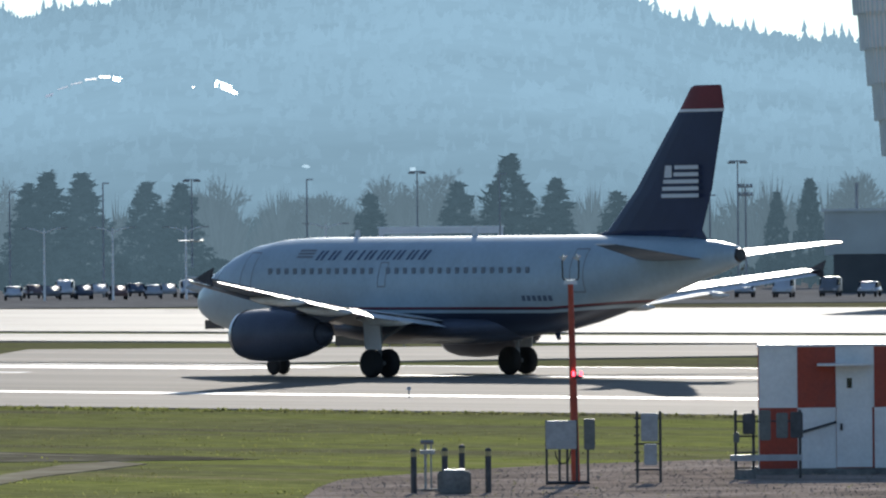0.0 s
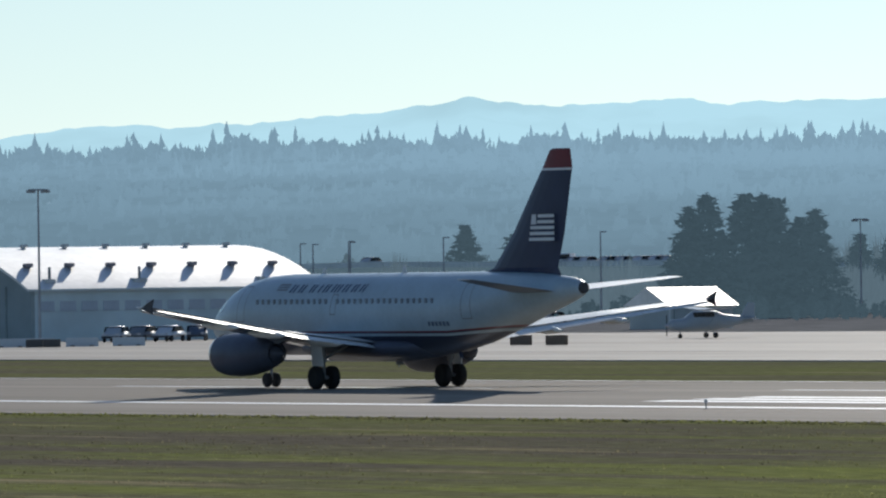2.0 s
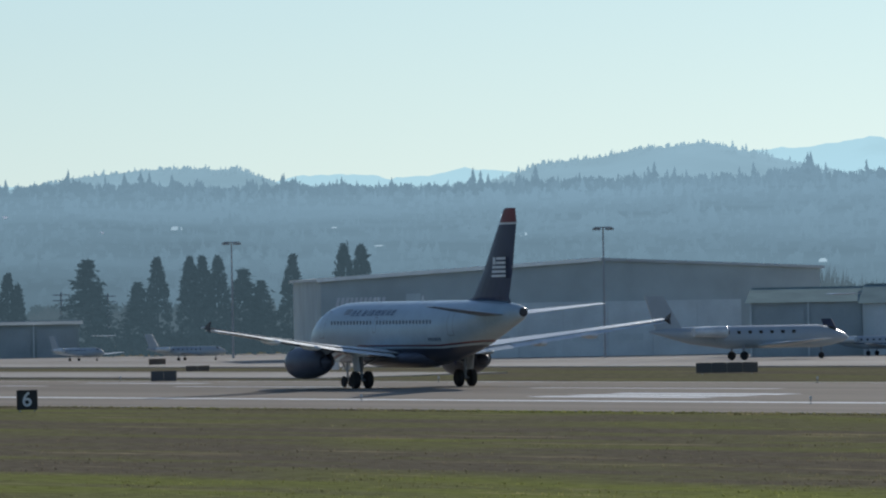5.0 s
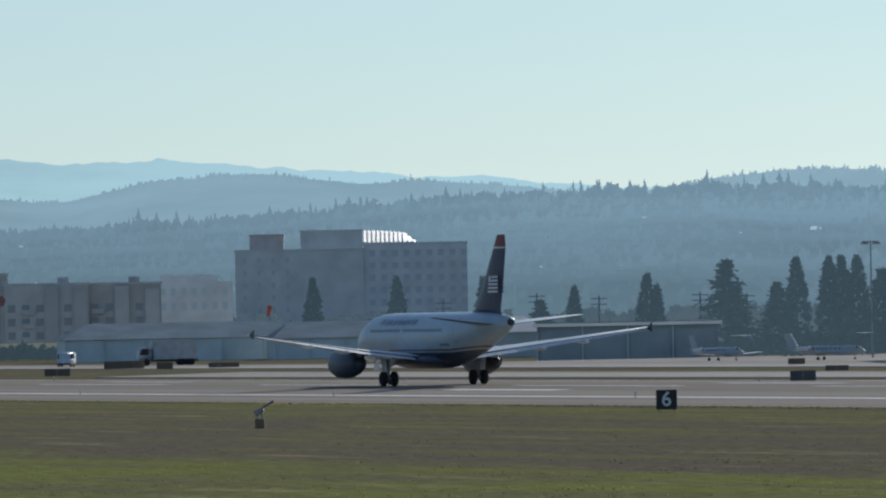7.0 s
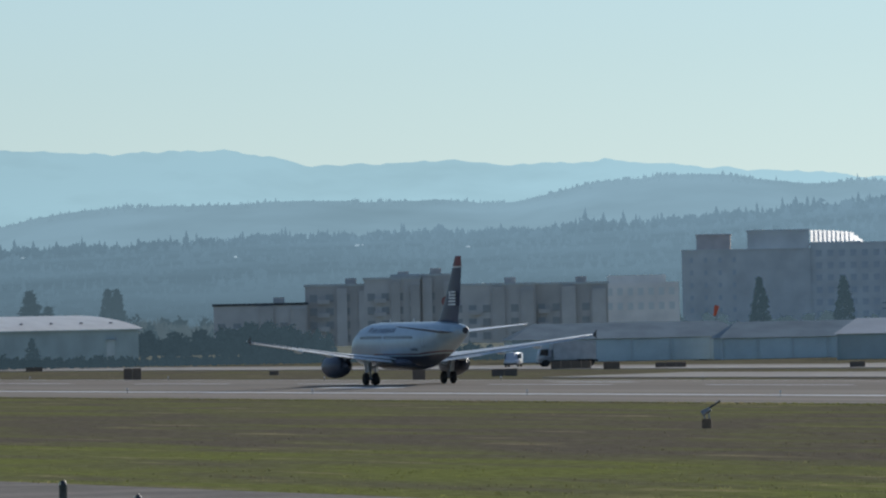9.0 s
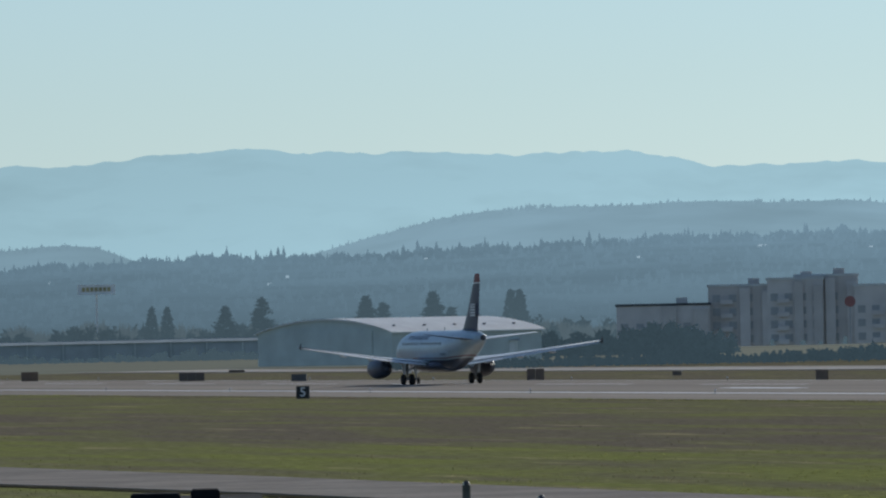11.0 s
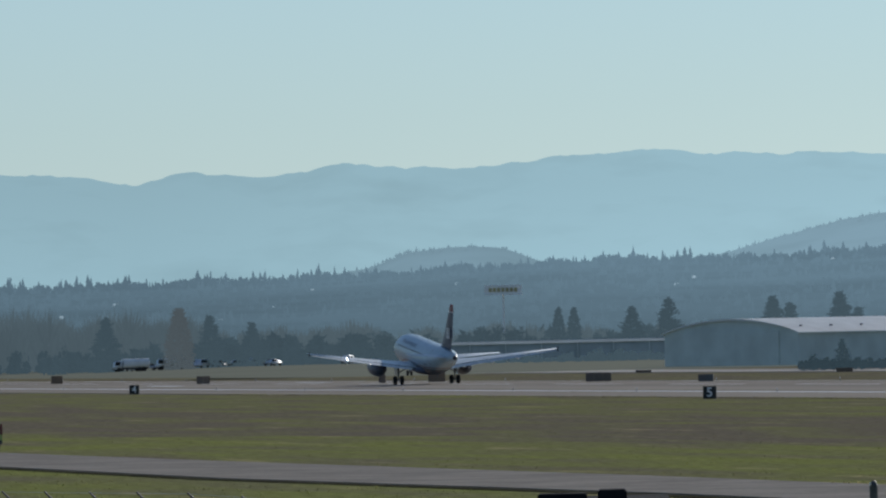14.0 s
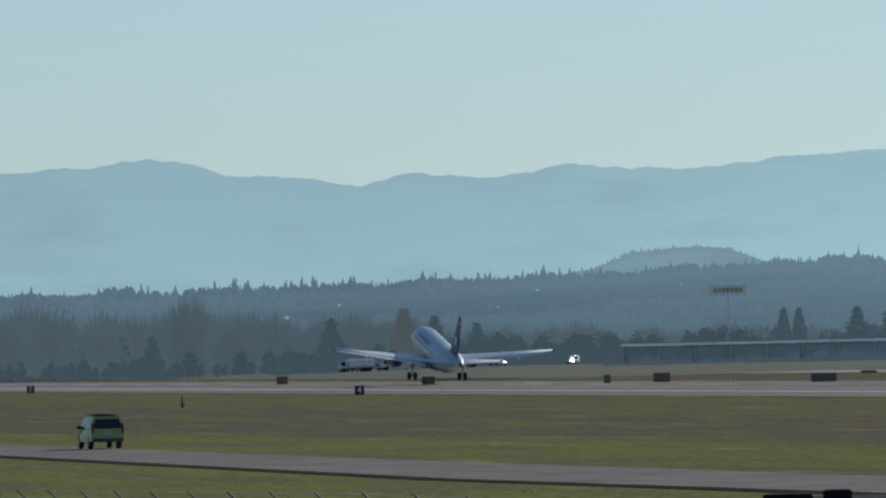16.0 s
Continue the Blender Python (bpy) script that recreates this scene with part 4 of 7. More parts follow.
# taxiway boards: bearing, range, width, height
BOARDS = [(49.29, 485, 1.0, 0.7), (49.58, 482, 1.8, 0.7), (50.46, 584, 1.3, 0.7), (52.22, 609, 1.5, 0.8), (56.17, 706, 1.8, 0.9), (56.4, 711, 1.8, 0.9), (57.11, 566, 1.9, 0.9), (59.47, 757, 3.0, 0.8), (62.06, 660, 2.8, 0.9), (63.98, 672, 4.7, 0.9), (65.68, 849, 1.8, 0.8), (67.38, 787, 2.1, 0.6), (67.6, 686, 2.0, 0.9), (67.64, 890, 1.7, 0.7), (70.12, 966, 1.7, 0.7), (71.32, 1035, 3.6, 0.7)]
BOARDS += [(71.7, 1021, 1.9, 0.9), (71.96, 1051, 4.8, 1.0), (72.39, 926, 2.7, 0.9), (72.94, 899, 1.3, 1.1), (73.87, 1036, 1.1, 0.6), (74.78, 1003, 2.0, 1.4), (75.41, 1264, 2.4, 0.7), (76.3, 1087, 1.9, 1.0), (76.7, 1399, 2.5, 0.5), (76.99, 1147, 3.3, 1.2), (78.03, 1242, 2.4, 1.4), (78.38, 1244, 1.0, 1.3), (79.53, 1337, 2.0, 1.3), (80.47, 1479, 1.9, 1.4)]
for k, (b, r, w, h) in enumerate(BOARDS):
    s = empty("taxiway_sign", pose(*bearing(b, r, -0.12), 0, 0, b + (k * 7) % 23 - 11), "dark weathered back of a low taxiway sign on grass", "sign", "taxiway signs")
    n = max(1, round(w / 1.3))
    for i in range(n):
        cx = (i - (n - 1) / 2) * w / n
        part("panel", box(bmesh.new(), w / n - 0.03, 0.28, h - 0.12, cx, 0, 0.12, bevel=0.02), SIGN_BACK, s)
    for sx in (-w * 0.4, w * 0.4):
        part("leg", rod(bmesh.new(), (sx, 0, -0.05), (sx, 0, 0.2), 0.035), GALV, s)


def edge_light(proto=None):
    s = empty("runway_edge_light", pose(0, 0, 0), "small white-lensed runway edge light", "light", "runway edge lights")
    part("stem", rod(bmesh.new(), (0, 0, -0.1), (0, 0, 0.3), 0.03, seg=6), GALV, s)
    part("lens", rod(bmesh.new(), (0, 0, 0.28), (0, 0, 0.42), 0.09, 0.06, seg=8), LENS, s)
    part("base_plate", rod(bmesh.new(), (0, 0, -0.12), (0, 0, 0.02), 0.15, seg=10), GALV, s)
    return s


light = edge_light()
light.matrix_basis = pose(-252, 217.4, -0.24)
for k in range(1, 24):
    copy_thing(light, pose(-252 - 61 * k, 217.4, -0.24))
for k in range(0, 24):
    copy_thing(light, pose(-282 - 61 * k, 263.4, -0.07))

# aiming lamp and small weather mast in the near grass
s = empty("wind_sensor", pose(-438, 150, -0.12, 0, 0, 68), "small grey sensor head on a squat plinth in grass", "sensor")
part("plinth", box(bmesh.new(), 0.5, 0.45, 0.5, 0, 0, 0, bevel=0.03), SIGN_BACK, s)
part("yoke", rod(rod(bmesh.new(), (-0.12, 0, 0.5), (-0.1, 0, 0.9), 0.04), (0.14, 0, 0.5), (0.1, 0, 0.9), 0.04), GALV, s)
head = part("sensor_head", rod(bmesh.new(), (-0.25, 0, 0.75), (0.2, 0, 1.0), 0.16, 0.12, seg=14), GALV, s)
part("arm", rod(bmesh.new(), (-0.15, 0, 0.86), (0.72, 0, 1.42), 0.05), BOLLARD, s)
s = empty("low_shrub", pose(-902, 141, -0.12), "small dry shrub in the grass", "shrub")
bm = bmesh.new()
rng = random.Random(8)
for k in range(46):
    a, u = rng.random() * 6.28, rng.random()
    rod(bm, (0, 0, 0.0), (math.cos(a) * u * 0.5, math.sin(a) * u * 0.5, 0.5 + 1.2 * rng.random() * (1.1 - u)), 0.02, 0.005, seg=3, caps=False)
part("twigs", bm, material("dry_twigs", (0.05, 0.045, 0.03), 0.9), s)


# orange wind cone above the far sheds
s = empty("wind_cone", pose(*bearing(71.02, 1290, -0.12), 0, 0, 70), "orange-red wind cone hanging slack from a thin pole", "windsock")
part("pole", rod(bmesh.new(), (0, 0, 0), (0, 0, 7.6), 0.09, 0.05, seg=8), GALV, s)
part("cone", rod(bmesh.new(), (0.1, 0, 7.5), (-0.25, 0, 6.0), 0.36, 0.2, seg=12), CONE_RED, s)

# ---- lamp posts ----
LAMP_PALE = material("pale_lamp_paint", (0.85, 0.86, 0.86), 0.4, spread=0.05)
def lamp_post(h, style):
    """s: one arm; d: two curved arms; m: mast with a flat crown; f: floodlight frame."""
    words = {"s": "dark single-arm parking lot lamp post", "d": "pale lamp post with two curved arms", "m": "tall grey mast with a flat ring of floodlights", "f": "dark pole with a double row of floodlights"}
    s = empty("street_lamp" if style in "sd" else "floodlight_mast", pose(0, 0, 0), words[style], "lamp", "airport lamp posts")
    mat = LAMP_PALE if style == "d" else POLE_GREY
    part("pole", rod(bmesh.new(), (0, 0, 0), (0, 0, h), 0.13, 0.07, seg=8), mat, s)
    if style == "s":
        part("lamp_head", box(bmesh.new(), 0.75, 0.32, 0.14, 0.32, 0, h - 0.05, bevel=0.03), POLE_GREY, s)
    elif style == "d":
        for sx in (-1, 1):
            bm = bmesh.new()
            pts = [(sx * 0.1, 0, h - 0.5), (sx * 0.9, 0, h - 0.12), (sx * 1.7, 0, h)]
            for a, b in zip(pts, pts[1:]):
                rod(bm, a, b, 0.05, seg=6)
            part("arm", bm, mat, s)
            part("lamp_head", box(bmesh.new(), 0.7, 0.3, 0.13, sx * 2.0, 0, h - 0.06, bevel=0.03), GALV, s)
    elif style == "m":
        part("crown", rod(bmesh.new(), (0, 0, h - 0.12), (0, 0, h), 0.9, seg=14), POLE_GREY, s)
        for k in range(6):
            a = k * math.pi / 3
            part("floodlight", box(bmesh.new(), 0.42, 0.3, 0.24, math.cos(a) * 0.85, math.sin(a) * 0.85, h - 0.34, bevel=0.03), GALV, s)
    else:
        for z in (h - 0.1, h - 1.0):
            part("crossbar", box(bmesh.new(), 1.6, 0.12, 0.12, 0, 0, z), POLE_GREY, s)
            for k in range(4):
                part("floodlight", box(bmesh.new(), 0.3, 0.25, 0.3, -0.6 + 0.4 * k, -0.1, z + 0.1, bevel=0.02), POLE_GREY, s)
    return s


LAMPS = [(51.17, 12.1, 950, "s"), (49.86, 12.3, 950, "s"), (48.62, 12.7, 950, "s"), (51.77, 11.3, 950, "s"), (47.27, 10.2, 950, "s"), (51.55, 7.3, 900, "d"), (51.11, 7.3, 900, "d"), (50.64, 7.3, 900, "d"), (49.74, 7.5, 900, "d"), (50.6, 13.2, 1050, "m"), (49.15, 13.9, 1050, "m"), (47.09, 13.9, 950, "m"), (47.04, 11.1, 950, "f"), (54.21, 11.7, 1050, "m"), (52.72, 11.1, 1000, "s"), (52.46, 11.5, 1000, "s"), (53.25, 10.9, 1000, "s"), (51.9, 12.6, 1000, "m")]
LAMPS += [(57.5, 9.6, 1000, "s"), (56.89, 9.9, 1000, "s"), (55.88, 10.3, 1000, "s"), (57.73, 9.5, 1050, "s"), (59.49, 13.8, 790, "m"), (57.81, 9.6, 1050, "s"), (57.49, 9.7, 1050, "s"), (62.17, 13.4, 1000, "m"), (61.6, 13.2, 1100, "m"), (60.39, 13.4, 1100, "m"), (59.96, 12.4, 1000, "s"), (67.15, 12.8, 980, "m"), (64.76, 12.9, 880, "m")]
for b, h, r, style in LAMPS:
    s = lamp_post(h + 0.03, style)
    s.matrix_basis = pose(*bearing(b, r, -0.05), 0, 0, b)

# power poles behind the low hangars
for b, r, h in ((69.3, 1260, 8.5), (68.9, 1260, 8.0), (68.25, 1270, 8.3), (67.95, 1270, 8.0), (69.9, 1260, 7.8)):
    s = empty("power_pole", pose(*bearing(b, r, -0.12), 0, 0, b + 12), "dark wooden power pole with crossarms", "utility pole", "power poles")
    part("pole", rod(bmesh.new(), (0, 0, 0), (0, 0, h), 0.17, 0.11), POLE_GREY, s)
    for z in (h - 0.5, h - 1.3):
        part("crossarm", box(bmesh.new(), 2.4, 0.12, 0.14, 0, 0, z), POLE_GREY, s)

# ---- equipment shed in red and white squares, and its yard ----
PAD = [(-151.2, 127.3), (-158, 133.5), (-162.6, 138.1), (-166.5, 145.1), (-168.4, 150.5), (-168.3, 157.1), (-164.8, 158.9), (-134.7, 158.9), (-130, 118), (-145.4, 118)]
sheet("gravel_pad", PAD, -0.085, DIRT, "brown gravel pad round the equipment shed", "gravel")
SHED = bearing(46.35, 214, -0.08)
shed = empty("equipment_shed", pose(*SHED, 0, 0, 46.2), "small equipment shed painted in red and white squares", "shed")
W, D, HT = 4.6, 2.6, 3.06
part("body", box(bmesh.new(), W - 0.04, D - 0.04, HT - 0.1, 0, D / 2, 0.1), SHED_WHITE, shed)
part("plinth", box(bmesh.new(), W + 0.5, D + 0.5, 0.24, 0, D / 2, -0.1), CEMENT, shed)
for i in range(5):
    for j in range(2):
        x, z = -W / 2 + W / 10 + i * W / 5, 0.14 + j * (HT - 0.14) / 2
        red = (i + j) % 2 == 0
        bm = box(bmesh.new(), W / 5 - 0.006, 0.02, (HT - 0.14) / 2 - 0.006, x, -0.012, z)
        part("panel", bm, SHED_RED if red else SHED_WHITE, shed, "red square panel" if red else "white square panel")
for i in range(3):
    for j in range(2):
        y, z = D / 6 + i * D / 3, 0.14 + j * (HT - 0.14) / 2
        red = (i + j) % 2 == 1
        part("panel", box(bmesh.new(), 0.02, D / 3 - 0.006, (HT - 0.14) / 2 - 0.006, -W / 2 - 0.012, y, z), SHED_RED if red else SHED_WHITE, shed)
part("roof", box(bmesh.new(), W + 0.08, D + 0.12, 0.06, 0, D / 2, HT, bevel=0.01), WHITE, shed, "flat white roof")
door = part("door", box(bmesh.new(), 0.86, 0.04, 2.22, -0.02, -0.05, 0.16, bevel=0.008), SHED_WHITE, shed, "white steel door")
part("door_window", box(bmesh.new(), 0.12, 0.02, 0.24, -0.13, -0.075, 2.06), GLASS_DARK, door)
part("door_handle", box(bmesh.new(), 0.06, 0.06, 0.16, -0.33, -0.09, 1.05), DARK_METAL, door)
part("hinge_rod", rod(bmesh.new(), (-0.45, -0.1, 1.25), (-1.5, -0.1, 0.95), 0.03), DARK_METAL, shed)
part("canopy", box(bmesh.new(), 1.3, 0.75, 0.06, -0.25, -0.4, 2.6, bevel=0.01), WHITE, shed, "white door canopy")
part("step", box(bmesh.new(), 1.0, 0.5, 0.14, -0.02, -0.28, -0.04), CEMENT, shed)

# meters and pipe frame beside the shed
s = empty("meter_rack", pose(*bearing(46.95, 210.5, -0.08), 0, 0, 46.2), "steel pipe rack with grey electrical boxes", "electrical rack")
for x in (-0.62, -0.2, 0.9):
    part("post", rod(bmesh.new(), (x, 0, 0), (x, 0, 1.62), 0.035), DARK_METAL, s)
for z in (0.25, 0.62, 1.0, 1.35):
    part("rail", rod(bmesh.new(), (-0.65, 0, z), (-0.1 if z < 1.3 else 0.9, 0, z), 0.02), DARK_METAL, s)
for x, z, w, h in ((-0.3, 1.05, 0.3, 0.5), (0.08, 0.9, 0.26, 0.72), (0.48, 0.95, 0.28, 0.6), (0.82, 0.95, 0.3, 0.62), (-0.6, 0.85, 0.14, 0.24)):
    part("electrical_box", box(bmesh.new(), w, 0.2, h, x, -0.08, z, bevel=0.02), CABINET_DARK if w < 0.3 else BOLLARD, s)
part("base_beam", box(bmesh.new(), 1.7, 0.3, 0.14, 0.1, 0, 0.42), CABINET, s)
part("footing", box(bmesh.new(), 0.5, 0.4, 0.3, -0.4, 0, -0.08), CEMENT, s)

# antenna mast
s = empty("antenna_mast", pose(*bearing(48.162, 208, -0.08), 0, 0, 48), "red painted mast with antenna loop and red warning lights", "antenna mast")
part("pole", rod(bmesh.new(), (0.05, 0, 0), (-0.03, 0, 4.65), 0.105, 0.065, seg=12), MAST_RED, s)
part("cap", rod(bmesh.new(), (-0.03, 0, 4.64), (-0.03, 0, 4.75), 0.16, 0.13, seg=12), WHITE, s)
bm = bmesh.new()
for a, b in (((-0.21, 0, 4.78), (-0.22, 0, 5.2)), ((0.16, 0, 4.78), (0.17, 0, 5.2)), ((-0.21, 0, 4.78), (-0.1, 0, 4.7)), ((0.16, 0, 4.78), (0.05, 0, 4.7))):
    rod(bm, a, b, 0.02, seg=6)
part("antenna_loop", bm, DARK_METAL, s)
bm = bmesh.new()
for sx in (-0.18, 0.14):
    for a in (60, 100, 140):
        rod(bm, (sx, 0, 5.2), (sx + 0.14 * math.cos(radians(a)), 0.0, 5.2 + 0.14 * math.sin(radians(a))), 0.02, seg=5)
part("antenna_tips", bm, BARE, s)
for sx in (0.02, 0.2):
    part("warning_light", rod(bmesh.new(), (sx, -0.12, 2.5), (sx, -0.12, 2.61), 0.035, 0.03, seg=10), LAMP_RED, s)
part("light_bracket", rod(bmesh.new(), (0, -0.1, 2.47), (0.22, -0.12, 2.47), 0.03), DARK_METAL, s)

s = empty("control_cabinet", pose(*bearing(48.235, 207, -0.08), 0, 0, 48), "grey electrical cabinet on steel legs beside the mast", "electrical cabinet")
part("cabinet_body", box(bmesh.new(), 0.72, 0.3, 0.66, -0.02, 0, 0.82, bevel=0.02), CABINET, s)
part("side_box", box(bmesh.new(), 0.26, 0.24, 0.72, 0.64, 0, 0.8, bevel=0.02), CABINET_DARK, s)
for x, y in ((-0.36, 0), (0.34, 0), (0.6, 0.05), (-0.06, 0.05), (0.12, 0.02)):
    part("leg", rod(bmesh.new(), (x, y, 0), (x, y, 1.5 if abs(x) > 0.3 else 0.85), 0.028), DARK_METAL, s)
part("foot_rail", rod(bmesh.new(), (-0.38, 0, 0.04), (0.62, 0, 0.04), 0.04), DARK_METAL, s)
bm = bmesh.new()
for k in range(8):
    a0, a1 = math.pi + math.pi * k / 8, math.pi + math.pi * (k + 1) / 8
    rod(bm, (0.02 + 0.18 * math.cos(a0), -0.05, 0.78 + 0.3 * math.sin(a0)), (0.02 + 0.18 * math.cos(a1), -0.05, 0.78 + 0.3 * math.sin(a1)), 0.015, seg=5)
part("cable", bm, BLACK, s)

s = empty("junction_frame", pose(*bearing(47.68, 208, -0.08), 0, 0, 48), "narrow steel frame with two grey junction boxes", "electrical rack")
for x in (-0.26, 0.28):
    part("post", rod(bmesh.new(), (x, 0, 0), (x, 0, 1.66), 0.032), DARK_METAL, s)
for k in range(7):
    part("bracket", rod(bmesh.new(), (-0.33, 0, 0.3 + 0.2 * k), (-0.2, 0, 0.3 + 0.2 * k), 0.022), DARK_METAL, s)
for k in range(3):
    part("rail", rod(bmesh.new(), (-0.28, 0, 0.3 + 0.6 * k), (0.3, 0, 0.3 + 0.6 * k), 0.022), DARK_METAL, s)
part("junction_box", box(bmesh.new(), 0.4, 0.18, 0.66, 0.03, -0.05, 0.96, bevel=0.02), CABINET, s)
part("junction_box", box(bmesh.new(), 0.3, 0.18, 0.5, 0.05, -0.05, 0.4, bevel=0.02), CABINET, s)

for k, (b, h) in enumerate(((49.19, 1.0), (48.99, 1.0), (48.88, 1.03), (48.71, 1.0))):
    rr = (201, 201.5, 203, 201)[k]
    s = empty("bollard", pose(*bearing(b, rr, -0.1)), "dark steel bollard with a pale band near its top", "bollard", "bollards by the shed")
    part("post", rod(bmesh.new(), (0, 0, 0), (0, 0, h), 0.07, seg=12), BOLLARD, s)
    part("band", rod(bmesh.new(), (0, 0, h - 0.16), (0, 0, h - 0.05), 0.073, seg=12), BAND, s)
    part("cap", rod(bmesh.new(), (0, 0, h), (0, 0, h + 0.03), 0.07, 0.03, seg=12), BOLLARD, s)
s = empty("valve_block", pose(*bearing(48.93, 200.5, -0.1), 0, 0, 49), "grey concrete valve block", "concrete block")
part("block", box(bmesh.new(), 0.76, 0.6, 0.52, 0, 0, 0, bevel=0.04), CEMENT, s)
part("lid", box(bmesh.new(), 0.5, 0.4, 0.04, 0, 0, 0.52), GALV, s)
s = empty("standpipe", pose(*bearing(49.1, 203, -0.1), 0, 0, 49), "thin grey standpipe with a small valve head", "pipe")
part("riser", rod(rod(bmesh.new(), (-0.05, 0, 0), (-0.05, 0, 1.15), 0.03), (0.08, 0, 0), (0.08, 0, 1.1), 0.02), GALV, s)
part("valve_head", rod(bmesh.new(), (-0.16, 0, 1.12), (0.14, 0, 1.12), 0.05), GALV, s)
part("collar", box(bmesh.new(), 0.34, 0.16, 0.1, 0, 0, 0.85), GALV, s)
part("foot", box(bmesh.new(), 0.5, 0.3, 0.06, 0, 0, 0), CEMENT, s)

# dirt tracks across the near grass: dark trodden soil with a pale dry wheel line beside it
BARE_TRACK = [(-204.7, 152.2), (-193.3, 152.2), (-185.1, 151.6), (-180.4, 150.4), (-182.4, 147.4), (-185.0, 145.0), (-188.0, 146.2), (-192.0, 147.6), (-204.0, 149.0)]
DRY_TRACK = [(-162.6, 123.5), (-170.6, 133.0), (-180.9, 144.3), (-182.1, 146.8), (-179.3, 145.7), (-171.8, 136.2), (-160.8, 124.5)]
sheet("dirt_track", BARE_TRACK, -0.1, TRODDEN, "dark trodden wheel track in the grass", "track")
sheet("dirt_track", DRY_TRACK, -0.094, STRAW, "pale dry wheel track in the grass", "track")
sheet("dirt_track", [(-203, 150.9), (-194, 151.2), (-187.5, 150.6), (-187.5, 150.2), (-194, 150.7), (-203, 150.3)], -0.094, STRAW, "thin pale wheel line along the dark track", "track")

# ---- service road, fence and posts ----
sheet("service_road", [(-200, 78), (-200, 86.5), (-353, 84), (-433, 81), (-575, 77.5), (-1000, 66), (-1000, 56), (-508, 69), (-377, 70.5), (-315, 75)], -0.07, ROAD, "narrow grey asphalt service road", "road")

# the shade of a ditch along its near side, painted as a flat strip
sheet("road_ditch", [(-200, 77.6), (-315, 74.6), (-377, 70.2), (-508, 68.6), (-508, 67.6), (-377, 69.2), (-315, 73.4), (-200, 76.2)], -0.09, DITCH_SHADE, "flat dark strip along the road edge standing in for ditch shade", "ditch")

fence = empty("perimeter_fence", pose(0, 0, 0), "chain-link perimeter fence with barbed-wire outriggers", "fence")
FENCE = [(-83.6 - 3.2 * k, 17.9, 4.0 - 0.033 * max(0, k - 4)) for k in range(18)]
bm = bmesh.new()
for k, (x, y, top) in enumerate(FENCE):
    part("post", rod(bmesh.new(), (x, y, -0.12), (x, y, top - 0.28), 0.03, seg=8), FENCE_GREY, fence)
    part("outrigger", rod(bmesh.new(), (x, y, top - 0.3), (x - 0.06, y - 0.28, top), 0.022, 0.012, seg=6), FENCE_GREY, fence)
    if k:
        px, py, ptop = FENCE[k - 1]
        for u in (0.2, 0.6, 0.95):
            rod(bm, (px - 0.06 * u, py - 0.28 * u, ptop - 0.3 + 0.3 * u), (x - 0.06 * u, y - 0.28 * u, top - 0.3 + 0.3 * u), 0.0025, seg=3, caps=False)
        rod(bm, (px, py, ptop - 0.32), (x, y, top - 0.32), 0.012, seg=6)
part("wire", bm, GALV, fence)
for b, h in ((75.24, 2.62), (74.76, 2.3), (76.45, 2.35)):
    s = empty("gate_post", pose(*bearing(b, 180, -0.12)), "dark steel gate post with a rounded cap", "post", "gate posts")
    part("post", rod(bmesh.new(), (0, 0, 0), (0, 0, h), 0.085, seg=14), BOLLARD, s)
    part("cap", rod(rod(bmesh.new(), (0, 0, h), (0, 0, h + 0.06), 0.085, 0.06, seg=14), (0, 0, h + 0.06), (0, 0, h + 0.1), 0.06, 0.02, seg=14), BOLLARD, s)
    part("reflector", box(bmesh.new(), 0.05, 0.03, 0.06, 0.05, -0.08, h + 0.0), LENS, s)
s = empty("equipment_trailer", pose(*bearing(76.97, 110, -0.12), 0, 0, 77), "flat dark roof of a low equipment trailer beyond the fence", "trailer")
part("body", box(bmesh.new(), 1.75, 4.2, 3.15, 0, 2.2, 0.55, bevel=0.06), TRAILER_DARK, s)
part("roof_box", box(bmesh.new(), 0.62, 0.8, 0.1, -0.52, 1.2, 3.69, bevel=0.02), TRAILER_DARK, s)
part("roof_box", box(bmesh.new(), 0.36, 0.8, 0.14, 0.1, 1.2, 3.69, bevel=0.02), TRAILER_DARK, s)
for x in (-0.8, 0.8):
    part("wheel", tyre(bmesh.new(), 0.34, 0.22, 2.2), RUBBER, s, m=pose(x, 2.2, 0, 0, 0, 90) @ pose(0, -2.2, 0))

# ---- buildings ----
ROOF_WHITE = material("white_metal_roof", (0.84, 0.83, 0.8), 0.46, metal=0.75, spread=0.05, scale=3, fine=1.5)
ROOF_PALE = material("pale_grey_roof", (0.6, 0.62, 0.61), 0.5, spread=0.08, scale=4)
ROOF_DARK = material("dark_roof", (0.12, 0.13, 0.135), 0.8, spec=0.0, spread=0.12, scale=4)
WALL_BLUE = material("blue_grey_cladding", (0.7, 0.79, 0.78), 0.6, spread=0.08, scale=4)
WALL_PALE = material("pale_cladding", (0.68, 0.73, 0.71), 0.6, spread=0.08, scale=4)
WALL_SLATE = material("slate_cladding", (0.52, 0.57, 0.55), 0.6, spread=0.08, scale=4)
WALL_TAN = material("tan_stucco", (0.9, 0.86, 0.8), 0.8, spread=0.08, scale=5)
WALL_STONE = material("grey_beige_stucco", (0.92, 0.89, 0.84), 0.8, spread=0.08, scale=5)
DOOR_GREY = material("hangar_door_grey", (0.74, 0.78, 0.76), 0.6, spread=0.08, scale=3)
GABLE_DARK = material("dark_grey_green_cladding", (0.38, 0.44, 0.43), 0.7, spread=0.1, scale=4)
